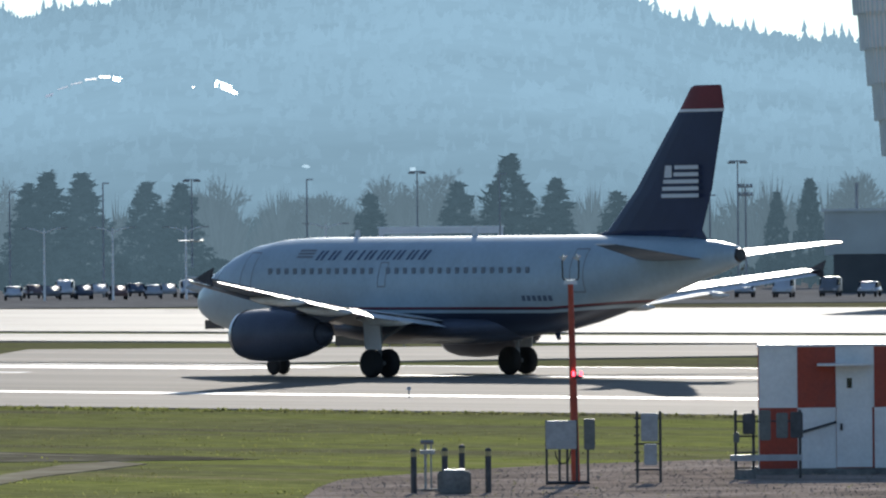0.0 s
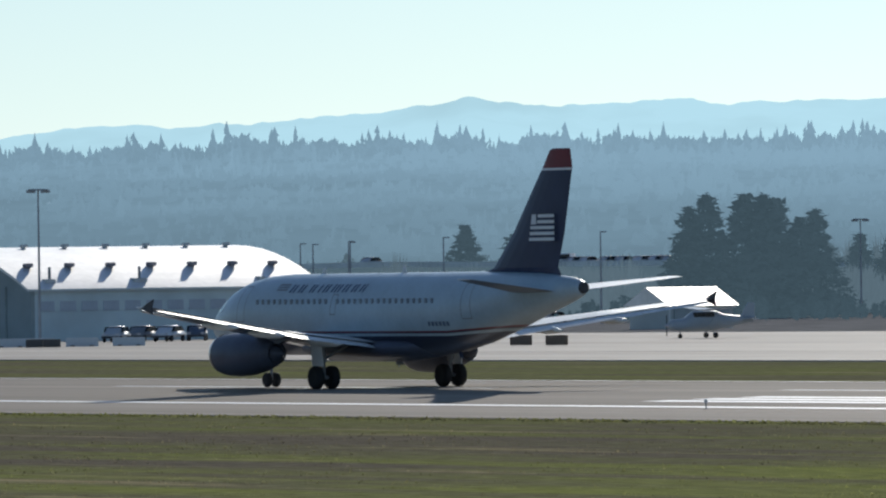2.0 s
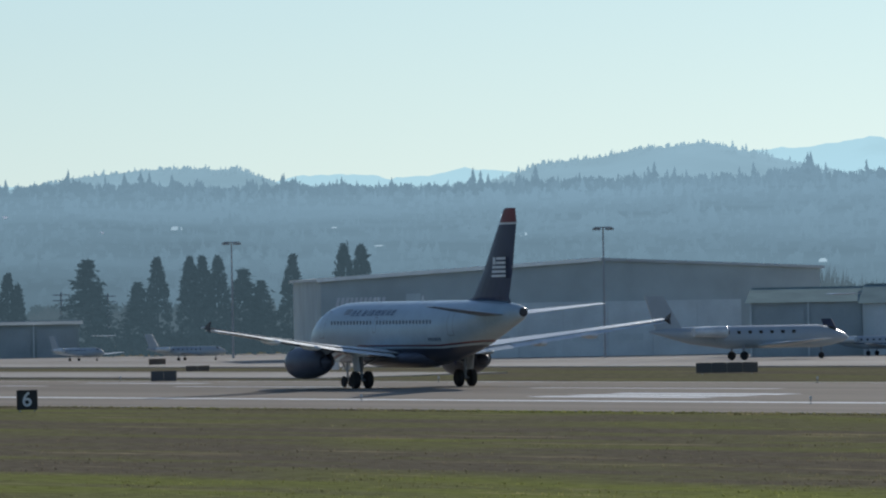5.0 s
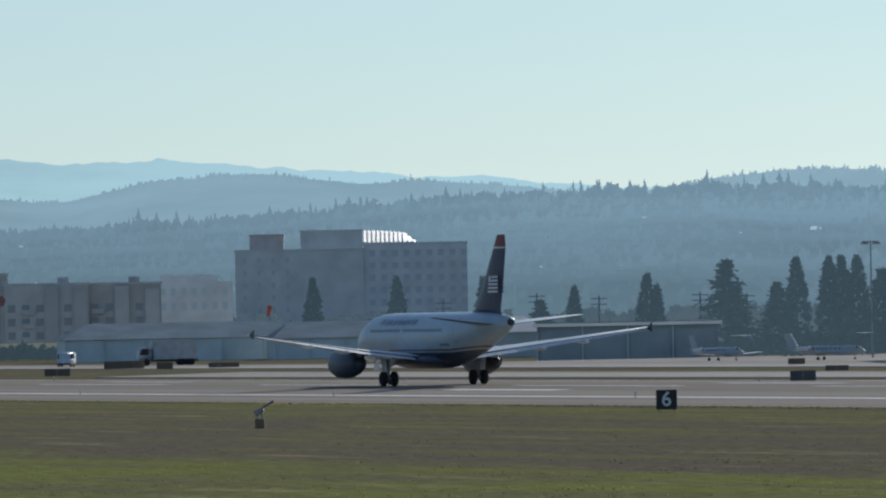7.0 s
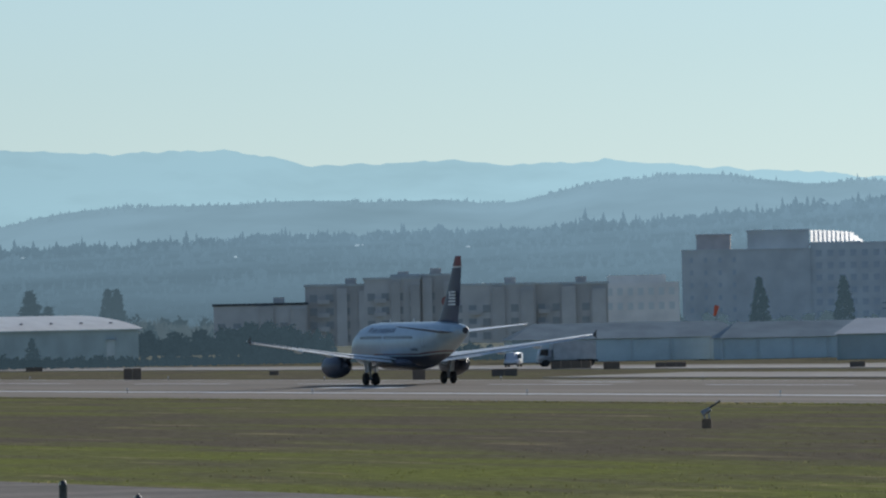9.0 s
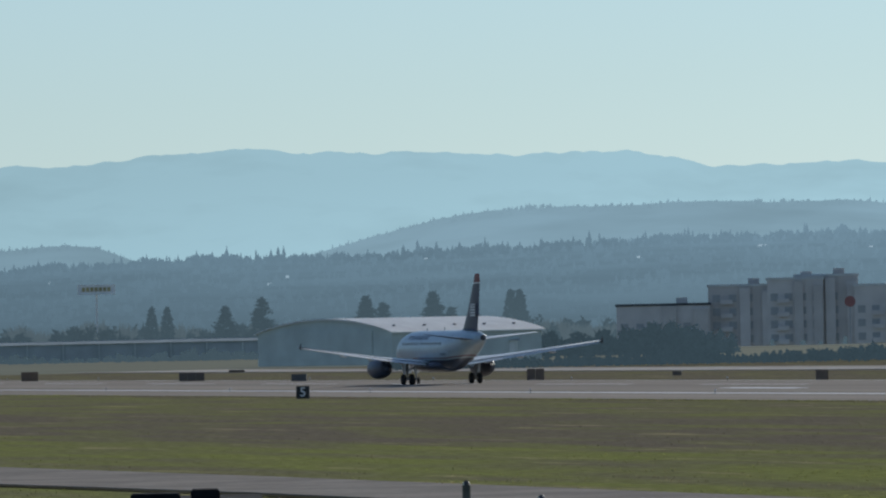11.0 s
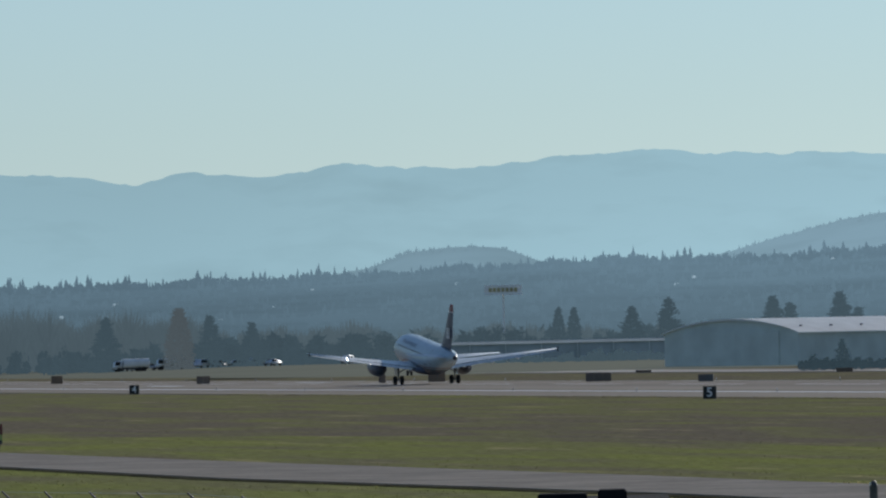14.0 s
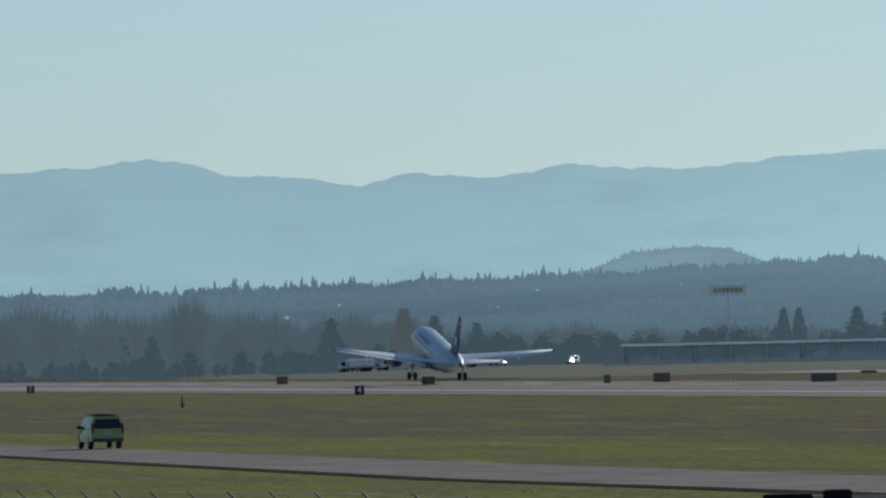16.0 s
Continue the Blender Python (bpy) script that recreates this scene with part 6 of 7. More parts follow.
def small_jet(name, length, span, label, stripe):
    """A parked jet with rear engines and a T tail; it faces local -x... nose at -length/2."""
    s = empty(name, pose(0, 0, 0), label, "airplane", "parked aircraft")
    r = length * 0.052
    zc = r * 2.0
    rings = []
    for u, k, dz in ((0, 0.05, -0.2), (0.03, 0.4, -0.12), (0.09, 0.8, -0.02), (0.16, 1, 0), (0.62, 1, 0), (0.8, 0.75, 0.2), (0.93, 0.35, 0.5), (1, 0.08, 0.6)):
        rings.append([(-length / 2 + u * length, r * k * math.cos(a), zc + r * dz + r * k * math.sin(a)) for a in [2 * math.pi * i / 20 for i in range(20)]])
    body = part("fuselage", loft(bmesh.new(), rings), JET_WHITE, s, "white fuselage", smooth=True)
    part("stripe", box(bmesh.new(), length * 0.5, 2.02 * r, r * 0.16, -length * 0.05, 0, zc - r * 0.25), stripe, body)
    for i in range(7):
        part("cabin_window", box(bmesh.new(), r * 0.28, 2.0 * r, r * 0.26, -length * 0.2 + i * length * 0.055, 0, zc + r * 0.3), GLASS_DARK, body)
    part("windscreen", box(bmesh.new(), r * 0.7, r * 1.15, r * 0.34, -length * 0.4, 0, zc + r * 0.42, pose(0, 0, 0, 0, -22, 0)), GLASS_DARK, body)
    for sy in (1, -1):
        w = [(sy * 0.3 * r, -length * 0.02, length * 0.17, zc - r * 0.8, 0.12), (sy * span / 2, length * 0.0 - span * 0.16, length * 0.07, zc - r * 0.8 + span * 0.035, 0.1)]
        bm = surface(w)
        part("wing", bm, WING_GREY, s)
        part("engine", rod(rod(bmesh.new(), (length * 0.16, sy * r * 1.65, zc + r * 0.5), (length * 0.32, sy * r * 1.65, zc + r * 0.5), r * 0.52, r * 0.4, seg=16), (length * 0.155, sy * r * 1.65, zc + r * 0.5), (length * 0.16, sy * r * 1.65, zc + r * 0.5), r * 0.46, r * 0.52, seg=16), WING_GREY, s)
        part("engine_strut", box(bmesh.new(), length * 0.08, r * 1.2, r * 0.15, length * 0.23, sy * r * 1.0, zc + r * 0.45), JET_WHITE, s)
        part("tailplane", surface([(0, -length * 0.42, length * 0.1, zc + r * 3.6, 0.1), (sy * span * 0.17, -length * 0.46, length * 0.05, zc + r * 3.65, 0.1)]), JET_WHITE, s)
        part("main_wheel", tyre(bmesh.new(), r * 0.38, r * 0.28, sy * r * 1.3, length * 0.06), RUBBER, s)
        part("gear_leg", rod(bmesh.new(), (length * 0.06, sy * r * 1.3, r * 0.3), (length * 0.06, sy * r * 1.2, zc - r * 0.7), r * 0.1), STRUT, s)
    fin = [(length * 0.33, zc + r * 0.5), (length * 0.43, zc + r * 3.7), (length * 0.52, zc + r * 3.7), (length * 0.46, zc + r * 0.4)]
    part("fin", slab(bmesh.new(), fin, -r * 0.12, r * 0.12, "y"), stripe, s)
    part("nose_wheel", tyre(bmesh.new(), r * 0.28, r * 0.2, 0, -length * 0.36), RUBBER, s)
    part("nose_leg", rod(bmesh.new(), (-length * 0.36, 0, r * 0.3), (-length * 0.36, 0, zc - r * 0.6), r * 0.08), STRUT, s)
    return s


for b, r, length, span, turn, stripe, label in ((67.45, 960, 10.0, 9.5, 150, JET_WHITE, "white twin-engined jet parked before the tall conifers"), (68.15, 985, 9.6, 9.6, 128, JET_WHITE, "small white business jet parked beyond the apron"), (63.83, 812, 20.0, 18.0, 205, JET_WHITE, "white regional jet parked by the wide hangar"), (49.9, 760, 20.0, 18.0, 10, CAR_PAINTS[2], "white and blue regional jet beside the portal frame"), (61.28, 800, 13.0, 13.0, 165, CAR_PAINTS[0], "slim white jet parked by the workshops"), (63.0, 840, 12.0, 12.0, 150, NAVY, "small white jet parked by the workshops")):
    j = small_jet("parked_jet", length, span, label, stripe)
    j.matrix_basis = pose(*bearing(b, r, -0.03 if r < 900 else -0.12), 0, 0, b + turn)


def light_plane():
    """A parked high-wing propeller plane, nose at -x."""
    s = empty("light_plane", pose(0, 0, 0), "small white high-wing propeller plane parked on the apron", "airplane", "parked aircraft")
    rings = []
    for x, w, lo, hi in ((-3.6, 0.25, 0.85, 1.35), (-3.3, 0.5, 0.7, 1.6), (-2.2, 0.58, 0.6, 1.7), (-1.4, 0.62, 0.58, 2.35), (0.6, 0.6, 0.62, 2.35), (1.6, 0.4, 0.85, 2.0), (4.2, 0.12, 1.35, 1.75)):
        rings.append([(x, w * math.cos(a), (lo + hi) / 2 + (hi - lo) / 2 * math.sin(a)) for a in [2 * math.pi * i / 16 for i in range(16)]])
    body = part("fuselage", loft(bmesh.new(), rings), JET_WHITE, s, "white fuselage", smooth=True)
    part("cabin_glass", box(bmesh.new(), 1.9, 1.16, 0.45, -0.5, 0, 1.75, bevel=0.05), GLASS_DARK, body)
    for sy in (1, -1):
        part("wing", surface([(sy * 0.3, 0.9, 1.55, 2.42, 0.12), (sy * 5.5, 0.75, 1.1, 2.62, 0.12)]), JET_WHITE, s)
        part("strut", rod(bmesh.new(), (-0.2, sy * 0.55, 0.9), (0.1, sy * 2.6, 2.42), 0.04, seg=6), JET_WHITE, s)
        part("tailplane", surface([(0, 4.3, 0.95, 1.6, 0.1), (sy * 1.7, 4.25, 0.7, 1.62, 0.1)]), JET_WHITE, s)
        part("main_wheel", tyre(bmesh.new(), 0.24, 0.18, sy * 1.2, 0.3), RUBBER, s)
        part("gear_leg", rod(bmesh.new(), (0.3, sy * 1.2, 0.25), (0.1, sy * 0.4, 0.75), 0.04, seg=6), STRUT, s)
    part("fin", slab(bmesh.new(), [(3.0, 1.8), (3.7, 3.0), (4.3, 3.0), (4.35, 1.6)], -0.05, 0.05, "y"), JET_WHITE, s)
    part("nose_wheel", tyre(bmesh.new(), 0.2, 0.15, 0, -2.5), RUBBER, s)
    part("nose_leg", rod(bmesh.new(), (-2.5, 0, 0.2), (-2.5, 0, 0.75), 0.04, seg=6), STRUT, s)
    prop = part("propeller", box(bmesh.new(), 0.05, 0.14, 1.8, -3.72, 0, 0.2), DARK_METAL, s)
    part("spinner", rod(bmesh.new(), (-3.6, 0, 1.1), (-3.95, 0, 1.1), 0.2, 0.04, seg=12), BARE, prop)
    return s


light_plane().matrix_basis = pose(*bearing(55.2, 765, -0.03), 0, 0, 55.2 + 20)


def car(kind, paint, label, headlamp=None, beam=0.3):
    """A parked car, van or truck, nose at -x."""
    s = empty({"car": "parked_car", "van": "parked_van", "truck": "box_truck", "tank": "tank_truck"}[kind], pose(0, 0, 0), label, "vehicle", "parked vehicles")
    if kind == "car":
        side = [(-2.2, 0.35), (-2.25, 0.72), (-1.3, 0.9), (-0.75, 1.42), (0.85, 1.45), (1.65, 0.98), (2.2, 0.9), (2.22, 0.38)]
        glass = [(-1.16, 0.92), (-0.68, 1.38), (0.82, 1.4), (1.45, 0.98)]
    elif kind == "van":
        side = [(-2.4, 0.35), (-2.42, 0.85), (-1.75, 1.05), (-1.25, 1.78), (-1.0, 1.88), (2.35, 1.9), (2.42, 0.4)]
        glass = [(-1.6, 1.1), (-1.16, 1.74), (0.9, 1.76), (0.9, 1.12)]
    else:
        side = [(-3.6, 0.5), (-3.62, 1.2), (-3.3, 2.3), (-1.9, 2.35), (-1.9, 0.5)]
        glass = [(-3.5, 1.35), (-3.28, 2.15), (-2.4, 2.15), (-2.4, 1.35)]
    bm = slab(bmesh.new(), side, -0.88, 0.88, "y")
    bmesh.ops.bevel(bm, geom=list(bm.edges), offset=0.24, segments=4, affect="EDGES", clamp_overlap=True)
    body = part("body", bm, paint, s, smooth=True)
    part("side_glass", slab(bmesh.new(), glass, -0.9, 0.9, "y"), GLASS_DARK, body)
    front = {"car": -2.25, "van": -2.42}.get(kind, -3.63)
    for sy in (-0.62, 0.62):
        # a lit lamp is made oversized to imitate its glare
        if headlamp and sy < 0:
            part("headlamp", rod(bmesh.new(), (front - 0.12, sy, 1.0), (front + 0.3, sy, 1.0), beam, beam * 0.6, seg=16), headlamp, body, "bright lamp enlarged to imitate glare")
        else:
            part("headlamp", box(bmesh.new(), 0.06, 0.32, 0.16, front, sy, 0.62 if kind in ("car", "van") else 0.8), LENS, body)
    part("bumper", box(bmesh.new(), 0.14, 1.7, 0.2, front, 0, 0.36), DARK_METAL, body)
    if kind == "truck":
        part("cargo_box", box(bmesh.new(), 5.4, 2.2, 2.3, 0.95, 0, 0.85, bevel=0.04), TRUCK_GREY, s, "weathered grey cargo box")
    if kind == "tank":
        part("tank", rod(bmesh.new(), (-1.6, 0, 1.75), (4.2, 0, 1.75), 0.95, seg=20), TRUCK_WHITE, s, "white cylindrical tank")
    if kind in ("truck", "tank"):
        part("chassis", box(bmesh.new(), 6.2, 0.9, 0.25, 0.9, 0, 0.55), DARK_METAL, s)
    axles = (-1.4, 1.35) if kind in ("car", "van") else (-2.7, 1.9, 3.0)
    for x in axles:
        for sy in (-0.78, 0.78):
            part("wheel", tyre(bmesh.new(), 0.33 if kind in ("car", "van") else 0.48, 0.22, sy, x), RUBBER, s)
    return s


PROTOS = {}
for kind, k, words in (("car", 0, "white parked car"), ("car", 1, "dark grey parked car"), ("car", 2, "dark blue parked car"), ("car", 3, "dark red parked car"), ("car", 4, "silver parked car"), ("van", 0, "white parked van"), ("van", 1, "dark grey parked van")):
    PROTOS[kind, k] = car(kind, CAR_PAINTS[k], words + " beyond the apron")
placed = set()


def park(kind, k, b, r, turn, z=-0.03):
    p = PROTOS[kind, k]
    m = pose(*bearing(b, r, z), 0, 0, b + turn)
    if (kind, k) in placed:
        copy_thing(p, m)
    else:
        p.matrix_basis = m
        placed.add((kind, k))


rng = random.Random(21)
kinds = list(PROTOS)
for i, b in enumerate((51.75, 51.5, 51.3, 51.08, 50.85, 50.62, 50.4, 50.15)):
    park(*kinds[i % 7], b, 905 + 6 * (i % 3), 90 + rng.choice((0, 180)) + rng.uniform(-6, 6))
for i, b in enumerate((51.62, 51.42, 51.2, 50.97, 50.76, 50.52, 50.3, 50.05, 49.9, 49.7, 49.45, 49.2, 48.9)):
    park(*kinds[(2 * i + 3) % 7], b, 935 + 7 * (i % 4), 88 + rng.choice((0, 180)) + rng.uniform(-14, 14))
for i, b in enumerate((47.3, 47.05, 46.8, 46.5, 46.25)):
    park(*kinds[(i + 3) % 7], b, 840 + 8 * (i % 2), 80 + rng.uniform(-8, 8))
for i, b in enumerate((53.95, 53.5, 53.2, 53.0, 52.86, 52.6, 52.46, 52.3)):
    park(*kinds[(2 * i + 1) % 7], b, 1000 + 5 * (i % 3), 85 + rng.uniform(-10, 10))
for i, b in enumerate((57.9, 57.45, 56.85, 56.2)):
    park(*kinds[(0, 4, 5, 4)[i]], b, 1010 + 9 * (i % 3), 20 + rng.uniform(-30, 30))
for i, b in enumerate((59.0, 58.83, 58.66, 58.48)):
    park(*kinds[(4, 1, 0, 2)[i]], b, 812 + 5 * (i % 2), 80 + rng.uniform(-15, 15))
for i, b in enumerate((62.45, 62.2, 61.9)):
    park(*kinds[(i + 5) % 7], b, 800 + 10 * i, 10 + rng.uniform(-30, 30))
for i, b in enumerate((55.97, 55.74, 55.52, 56.32, 57.36, 55.62, 55.83, 56.05, 56.14, 55.45, 56.22)):
    park(*kinds[(0, 4, 0, 5, 4)[i % 5]], b, 1218, 55 + rng.uniform(-15, 15), 6.57 if b < 56.2 else 6.62 + (b - 56.2) * 0.2)
for i in range(9):
    park(*kinds[(5, 0, 4, 0, 5, 1, 4)[i % 7]], 80.0 - 0.115 * i, 1876 + 4 * (i % 4), 30 + rng.uniform(-50, 50), land(80.0 - 0.115 * i, 1880))
for kind, b, r, turn, words in (("van", 72.33, 1120, 82, "white service van at the taxiway edge"), ("tank", 80.0, 1868, 20, "white tank truck far down the field"), ("tank", 79.72, 1862, 15, "white tank truck far down the field"), ("van", 62.66, 800, 12, "dark service van by the workshop")):
    t = car(kind, CAR_PAINTS[0] if "white" in words else CAR_PAINTS[1], words)
    t.matrix_basis = pose(*bearing(b, r, land(b, r)), 0, 0, b + turn)
box_truck = car("truck", CAR_PAINTS[4], "grey box truck driving slowly across the taxiway")
# vans made up to carry two bright lights, with lamps enlarged for glare
for b, r, beam in ((69.71, 1020, 0.5), (78.6, 1880, 0.2)):
    v = car("van", CAR_PAINTS[0], "white van added to carry one bright lamp facing the runway", LAMP_WHITE, beam)
    v.matrix_basis = pose(*bearing(b, r, land(b, r)), 0, 0, b + 75)

for b in (59.68, 59.5, 59.22, 58.92):
    s = empty("concrete_barrier", pose(*bearing(b, 765, -0.03), 0, 0, b), "low white concrete barrier at the apron edge", "barrier", "apron barriers")
    bm = loft(bmesh.new(), [[(x, -0.3, 0), (x, -0.2, 0.25), (x, -0.1, 0.75), (x, 0.1, 0.75), (x, 0.2, 0.25), (x, 0.3, 0)] for x in (-1.4, 1.4)])
    part("block", bm, RAIL, s)
    for x in (-0.8, 0.8):
        part("drain_slot", box(bmesh.new(), 0.4, 0.02, 0.08, x, -0.31, 0.02), BLACK, s)

# ---- the lime patrol car on the service road ----
LIME = material("lime_paint", (0.32, 0.38, 0.11), 0.3, spread=0.06, scale=1)
TAIL_RED = material("tail_lamp_red", (0.13, 0.02, 0.018), 0.3)
patrol = empty("patrol_car", pose(0, 0, 0), "lime-green airport sport utility vehicle driving on the service road", "car")
side = [(-2.55, 0.42), (-2.6, 0.98), (-2.45, 1.12), (-1.45, 1.2), (-0.75, 1.86), (-0.5, 1.95), (2.2, 1.97), (2.42, 1.8), (2.58, 1.18), (2.6, 0.45)]
bm = slab(bmesh.new(), side, -1.0, 1.0, "y")
for v in bm.verts:
    if v.co.z > 1.2:
        v.co.y *= 1 - 0.16 * (v.co.z - 1.15) / 0.7
bmesh.ops.bevel(bm, geom=list(bm.edges), offset=0.05, segments=2, affect="EDGES")
pbody = part("body", bm, LIME, patrol, "lime-green body")
bm = bmesh.new()
for sy in (-1, 1):
    pts = [(-1.2, 1.2), (-0.68, 1.72), (0.3, 1.74), (0.3, 1.2)], [(0.4, 1.2), (0.4, 1.74), (1.3, 1.74), (1.3, 1.2)], [(1.4, 1.2), (1.4, 1.72), (2.1, 1.7), (2.25, 1.2)]
    for q in pts:
        loft(bm, [[(u, sy * ((1 - 0.16 * (v - 1.15) / 0.7) + e), v) for u, v in q] for e in (-0.03, 0.012)])
part("side_windows", bm, GLASS_DARK, pbody)
bm = loft(bmesh.new(), [[(2.585 + e - (z - 1.15) * 0.28, y * (1 - 0.16 * (z - 1.15) / 0.7), z) for y, z in ((-0.88, 1.22), (0.88, 1.22), (0.86, 1.8), (-0.86, 1.8))] for e in (-0.03, 0.02)])
part("rear_window", bm, GLASS_DARK, pbody, "dark rear window")
for sy in (-1, 1):
    part("tail_lamp", box(bmesh.new(), 0.06, 0.16, 0.6, 2.56, sy * 0.91, 0.95), TAIL_RED, pbody)
    part("mirror", box(bmesh.new(), 0.16, 0.26, 0.2, -0.95, sy * 1.1, 1.2, bevel=0.03), BLACK, pbody)
    part("roof_rail", rod(bmesh.new(), (-0.3, sy * 0.72, 2.02), (2.0, sy * 0.72, 2.02), 0.035), BLACK, pbody)
    for x in (-1.6, 1.5):
        w = part("wheel", tyre(bmesh.new(), 0.39, 0.28, sy * 0.86, x), RUBBER, patrol)
        part("wheel_rim", hub(bmesh.new(), 0.39, 0.29, sy * 0.86, x), GALV, w)
part("rear_bumper", box(bmesh.new(), 0.2, 1.9, 0.22, 2.62, 0, 0.42, bevel=0.04), DARK_METAL, pbody)
part("number_plate", box(bmesh.new(), 0.03, 0.34, 0.16, 2.62, 0, 0.86), CABINET, pbody)
part("light_bar", box(bmesh.new(), 0.3, 1.2, 0.13, -0.1, 0, 1.96, bevel=0.03), GLASS_DARK, pbody, "dark roof light bar")
part("rear_light_bar", box(bmesh.new(), 0.2, 1.1, 0.1, 2.1, 0, 1.96, bevel=0.02), BLACK, pbody)

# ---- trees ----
# all the trees stand a kilometre or more away; their haze is painted-on glow
NEEDLES = haze_glow_material("distant_conifers", (0.018, 0.026, 0.024), (0.044, 0.074, 0.096), 0.7, 1.0, 1.6)
TWIGS = haze_glow_material("distant_bare_twigs", (0.022, 0.025, 0.027), (0.072, 0.11, 0.138), 0.85, 1.0, 1.3)
WOODS_BARE = haze_glow_material("far_bare_twigs", (0.018, 0.02, 0.022), (0.084, 0.124, 0.15), 0.92, 1.0, 1.0)
WOODS_BROWN = haze_glow_material("far_brown_twigs", (0.024, 0.02, 0.019), (0.082, 0.106, 0.122), 0.92, 1.0, 1.0)


def tuft(verts, faces, p, size, rng, flat=0.5):
    """A ragged clump: three crossed triangles."""
    for _ in range(3):
        n = len(verts)
        for _ in range(3):
            verts.append((p[0] + rng.gauss(0, size), p[1] + rng.gauss(0, size), p[2] + rng.gauss(0, size * flat)))
        faces.append((n, n + 1, n + 2))


def conifer(h, seed):
    rng = random.Random(seed)
    s = empty("conifer", pose(0, 0, 0), "dark fir tree with ragged drooping boughs", "tree", "conifers beyond the airfield")
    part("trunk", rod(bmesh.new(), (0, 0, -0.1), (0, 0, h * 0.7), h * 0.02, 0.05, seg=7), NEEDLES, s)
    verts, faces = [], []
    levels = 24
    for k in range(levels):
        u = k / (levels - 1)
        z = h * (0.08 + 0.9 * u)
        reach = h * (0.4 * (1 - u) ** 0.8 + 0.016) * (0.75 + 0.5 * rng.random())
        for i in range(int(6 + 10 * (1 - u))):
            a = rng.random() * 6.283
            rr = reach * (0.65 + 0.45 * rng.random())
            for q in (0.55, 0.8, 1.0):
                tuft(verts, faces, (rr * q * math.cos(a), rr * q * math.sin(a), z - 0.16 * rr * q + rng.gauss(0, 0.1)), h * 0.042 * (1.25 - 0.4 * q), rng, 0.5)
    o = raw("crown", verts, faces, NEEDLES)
    o.parent = s
    return s


def column_tree(h, seed):
    rng = random.Random(seed)
    s = empty("cypress", pose(0, 0, 0), "dark narrow cypress tree with a pointed top", "tree", "cypresses beyond the airfield")
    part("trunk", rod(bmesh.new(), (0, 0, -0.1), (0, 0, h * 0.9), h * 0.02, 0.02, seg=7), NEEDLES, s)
    verts, faces = [], []
    for k in range(620):
        u = rng.random()
        rad_ = h * 0.145 * math.sin(math.pi * min(1, (1 - u) * 0.62 + 0.03)) ** 0.9 * (0.6 + 0.45 * rng.random())
        a = rng.random() * 6.283
        tuft(verts, faces, (rad_ * math.cos(a), rad_ * math.sin(a), h * (0.05 + 0.95 * u)), h * 0.02, rng, 1.1)
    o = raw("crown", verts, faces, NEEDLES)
    o.parent = s
    return s


def bare_tree(h, seed):
    rng = random.Random(seed)
    s = empty("bare_tree", pose(0, 0, 0), "leafless grey-brown deciduous tree with fine twigs", "tree", "bare trees beyond the airfield")
    limbs, twigs, tf = bmesh.new(), [], []

    def grow(p, d, length, r, depth):
        q = p + d * length
        if depth < 3:
            rod(limbs, p, q, r, r * 0.65, seg=5, caps=False)
        else:
            side = d.cross(Vector((rng.gauss(0, 1), rng.gauss(0, 1), 0.1))).normalized() * max(r * 1.5, 0.06)
            n = len(twigs)
            twigs.extend([p - side, p + side, q])
            tf.append((n, n + 1, n + 2))
        if depth == 6:
            return
        for _ in range(4 if depth < 4 else 3):
            nd = (d + Vector((rng.gauss(0, 0.42), rng.gauss(0, 0.42), rng.gauss(0.12, 0.25)))).normalized()
            grow(p + d * length * (0.55 + 0.45 * rng.random()), nd, length * (0.62 + 0.2 * rng.random()), r * 0.55, depth + 1)

    grow(Vector((0, 0, -0.1)), Vector((0, 0, 1)), h * 0.3, h * 0.02, 0)
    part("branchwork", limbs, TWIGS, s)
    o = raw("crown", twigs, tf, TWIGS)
    o.parent = s
    return s


CONIFERS = [(47.87, 1200, 11.3), (48.26, 1150, 14.0), (48.56, 1150, 15.8), (48.89, 1200, 13.5), (49.45, 1200, 12.6), (50.67, 1180, 13.3), (50.89, 1150, 14.0), (51.3, 1180, 14.8), (51.52, 1150, 14.9), (51.65, 1150, 14.0), (53.08, 1150, 11.0), (53.56, 1100, 13.3), (53.62, 1150, 13.6), (54.01, 1200, 10.4), (54.21, 1200, 11.2), (54.5, 1150, 13.0), (54.6, 1080, 12.5), (54.76, 1150, 14.4), (54.84, 1090, 14.5), (54.95, 1080, 14.3), (55.19, 1080, 14.9), (55.31, 1080, 13.7)]
CONIFERS += [(56.31, 1400, 12.9), (56.44, 1400, 11.9), (56.75, 1400, 12.8), (66.96, 1150, 9.3), (67.08, 1150, 10.8), (67.75, 1130, 9.3), (68.08, 1150, 11.8), (69.28, 1200, 8.2), (75.31, 1750, 10.9), (75.43, 1750, 13.0), (75.75, 1880, 12.6), (75.86, 1880, 13.8), (76.53, 1880, 13.2), (76.77, 1880, 11.3), (79.21, 1880, 10.2), (79.48, 1880, 11.5), (80.15, 1880, 12.1), (81.3, 1880, 9.7)]
CONIFERS += [(75.42, 1500, 4.5)]
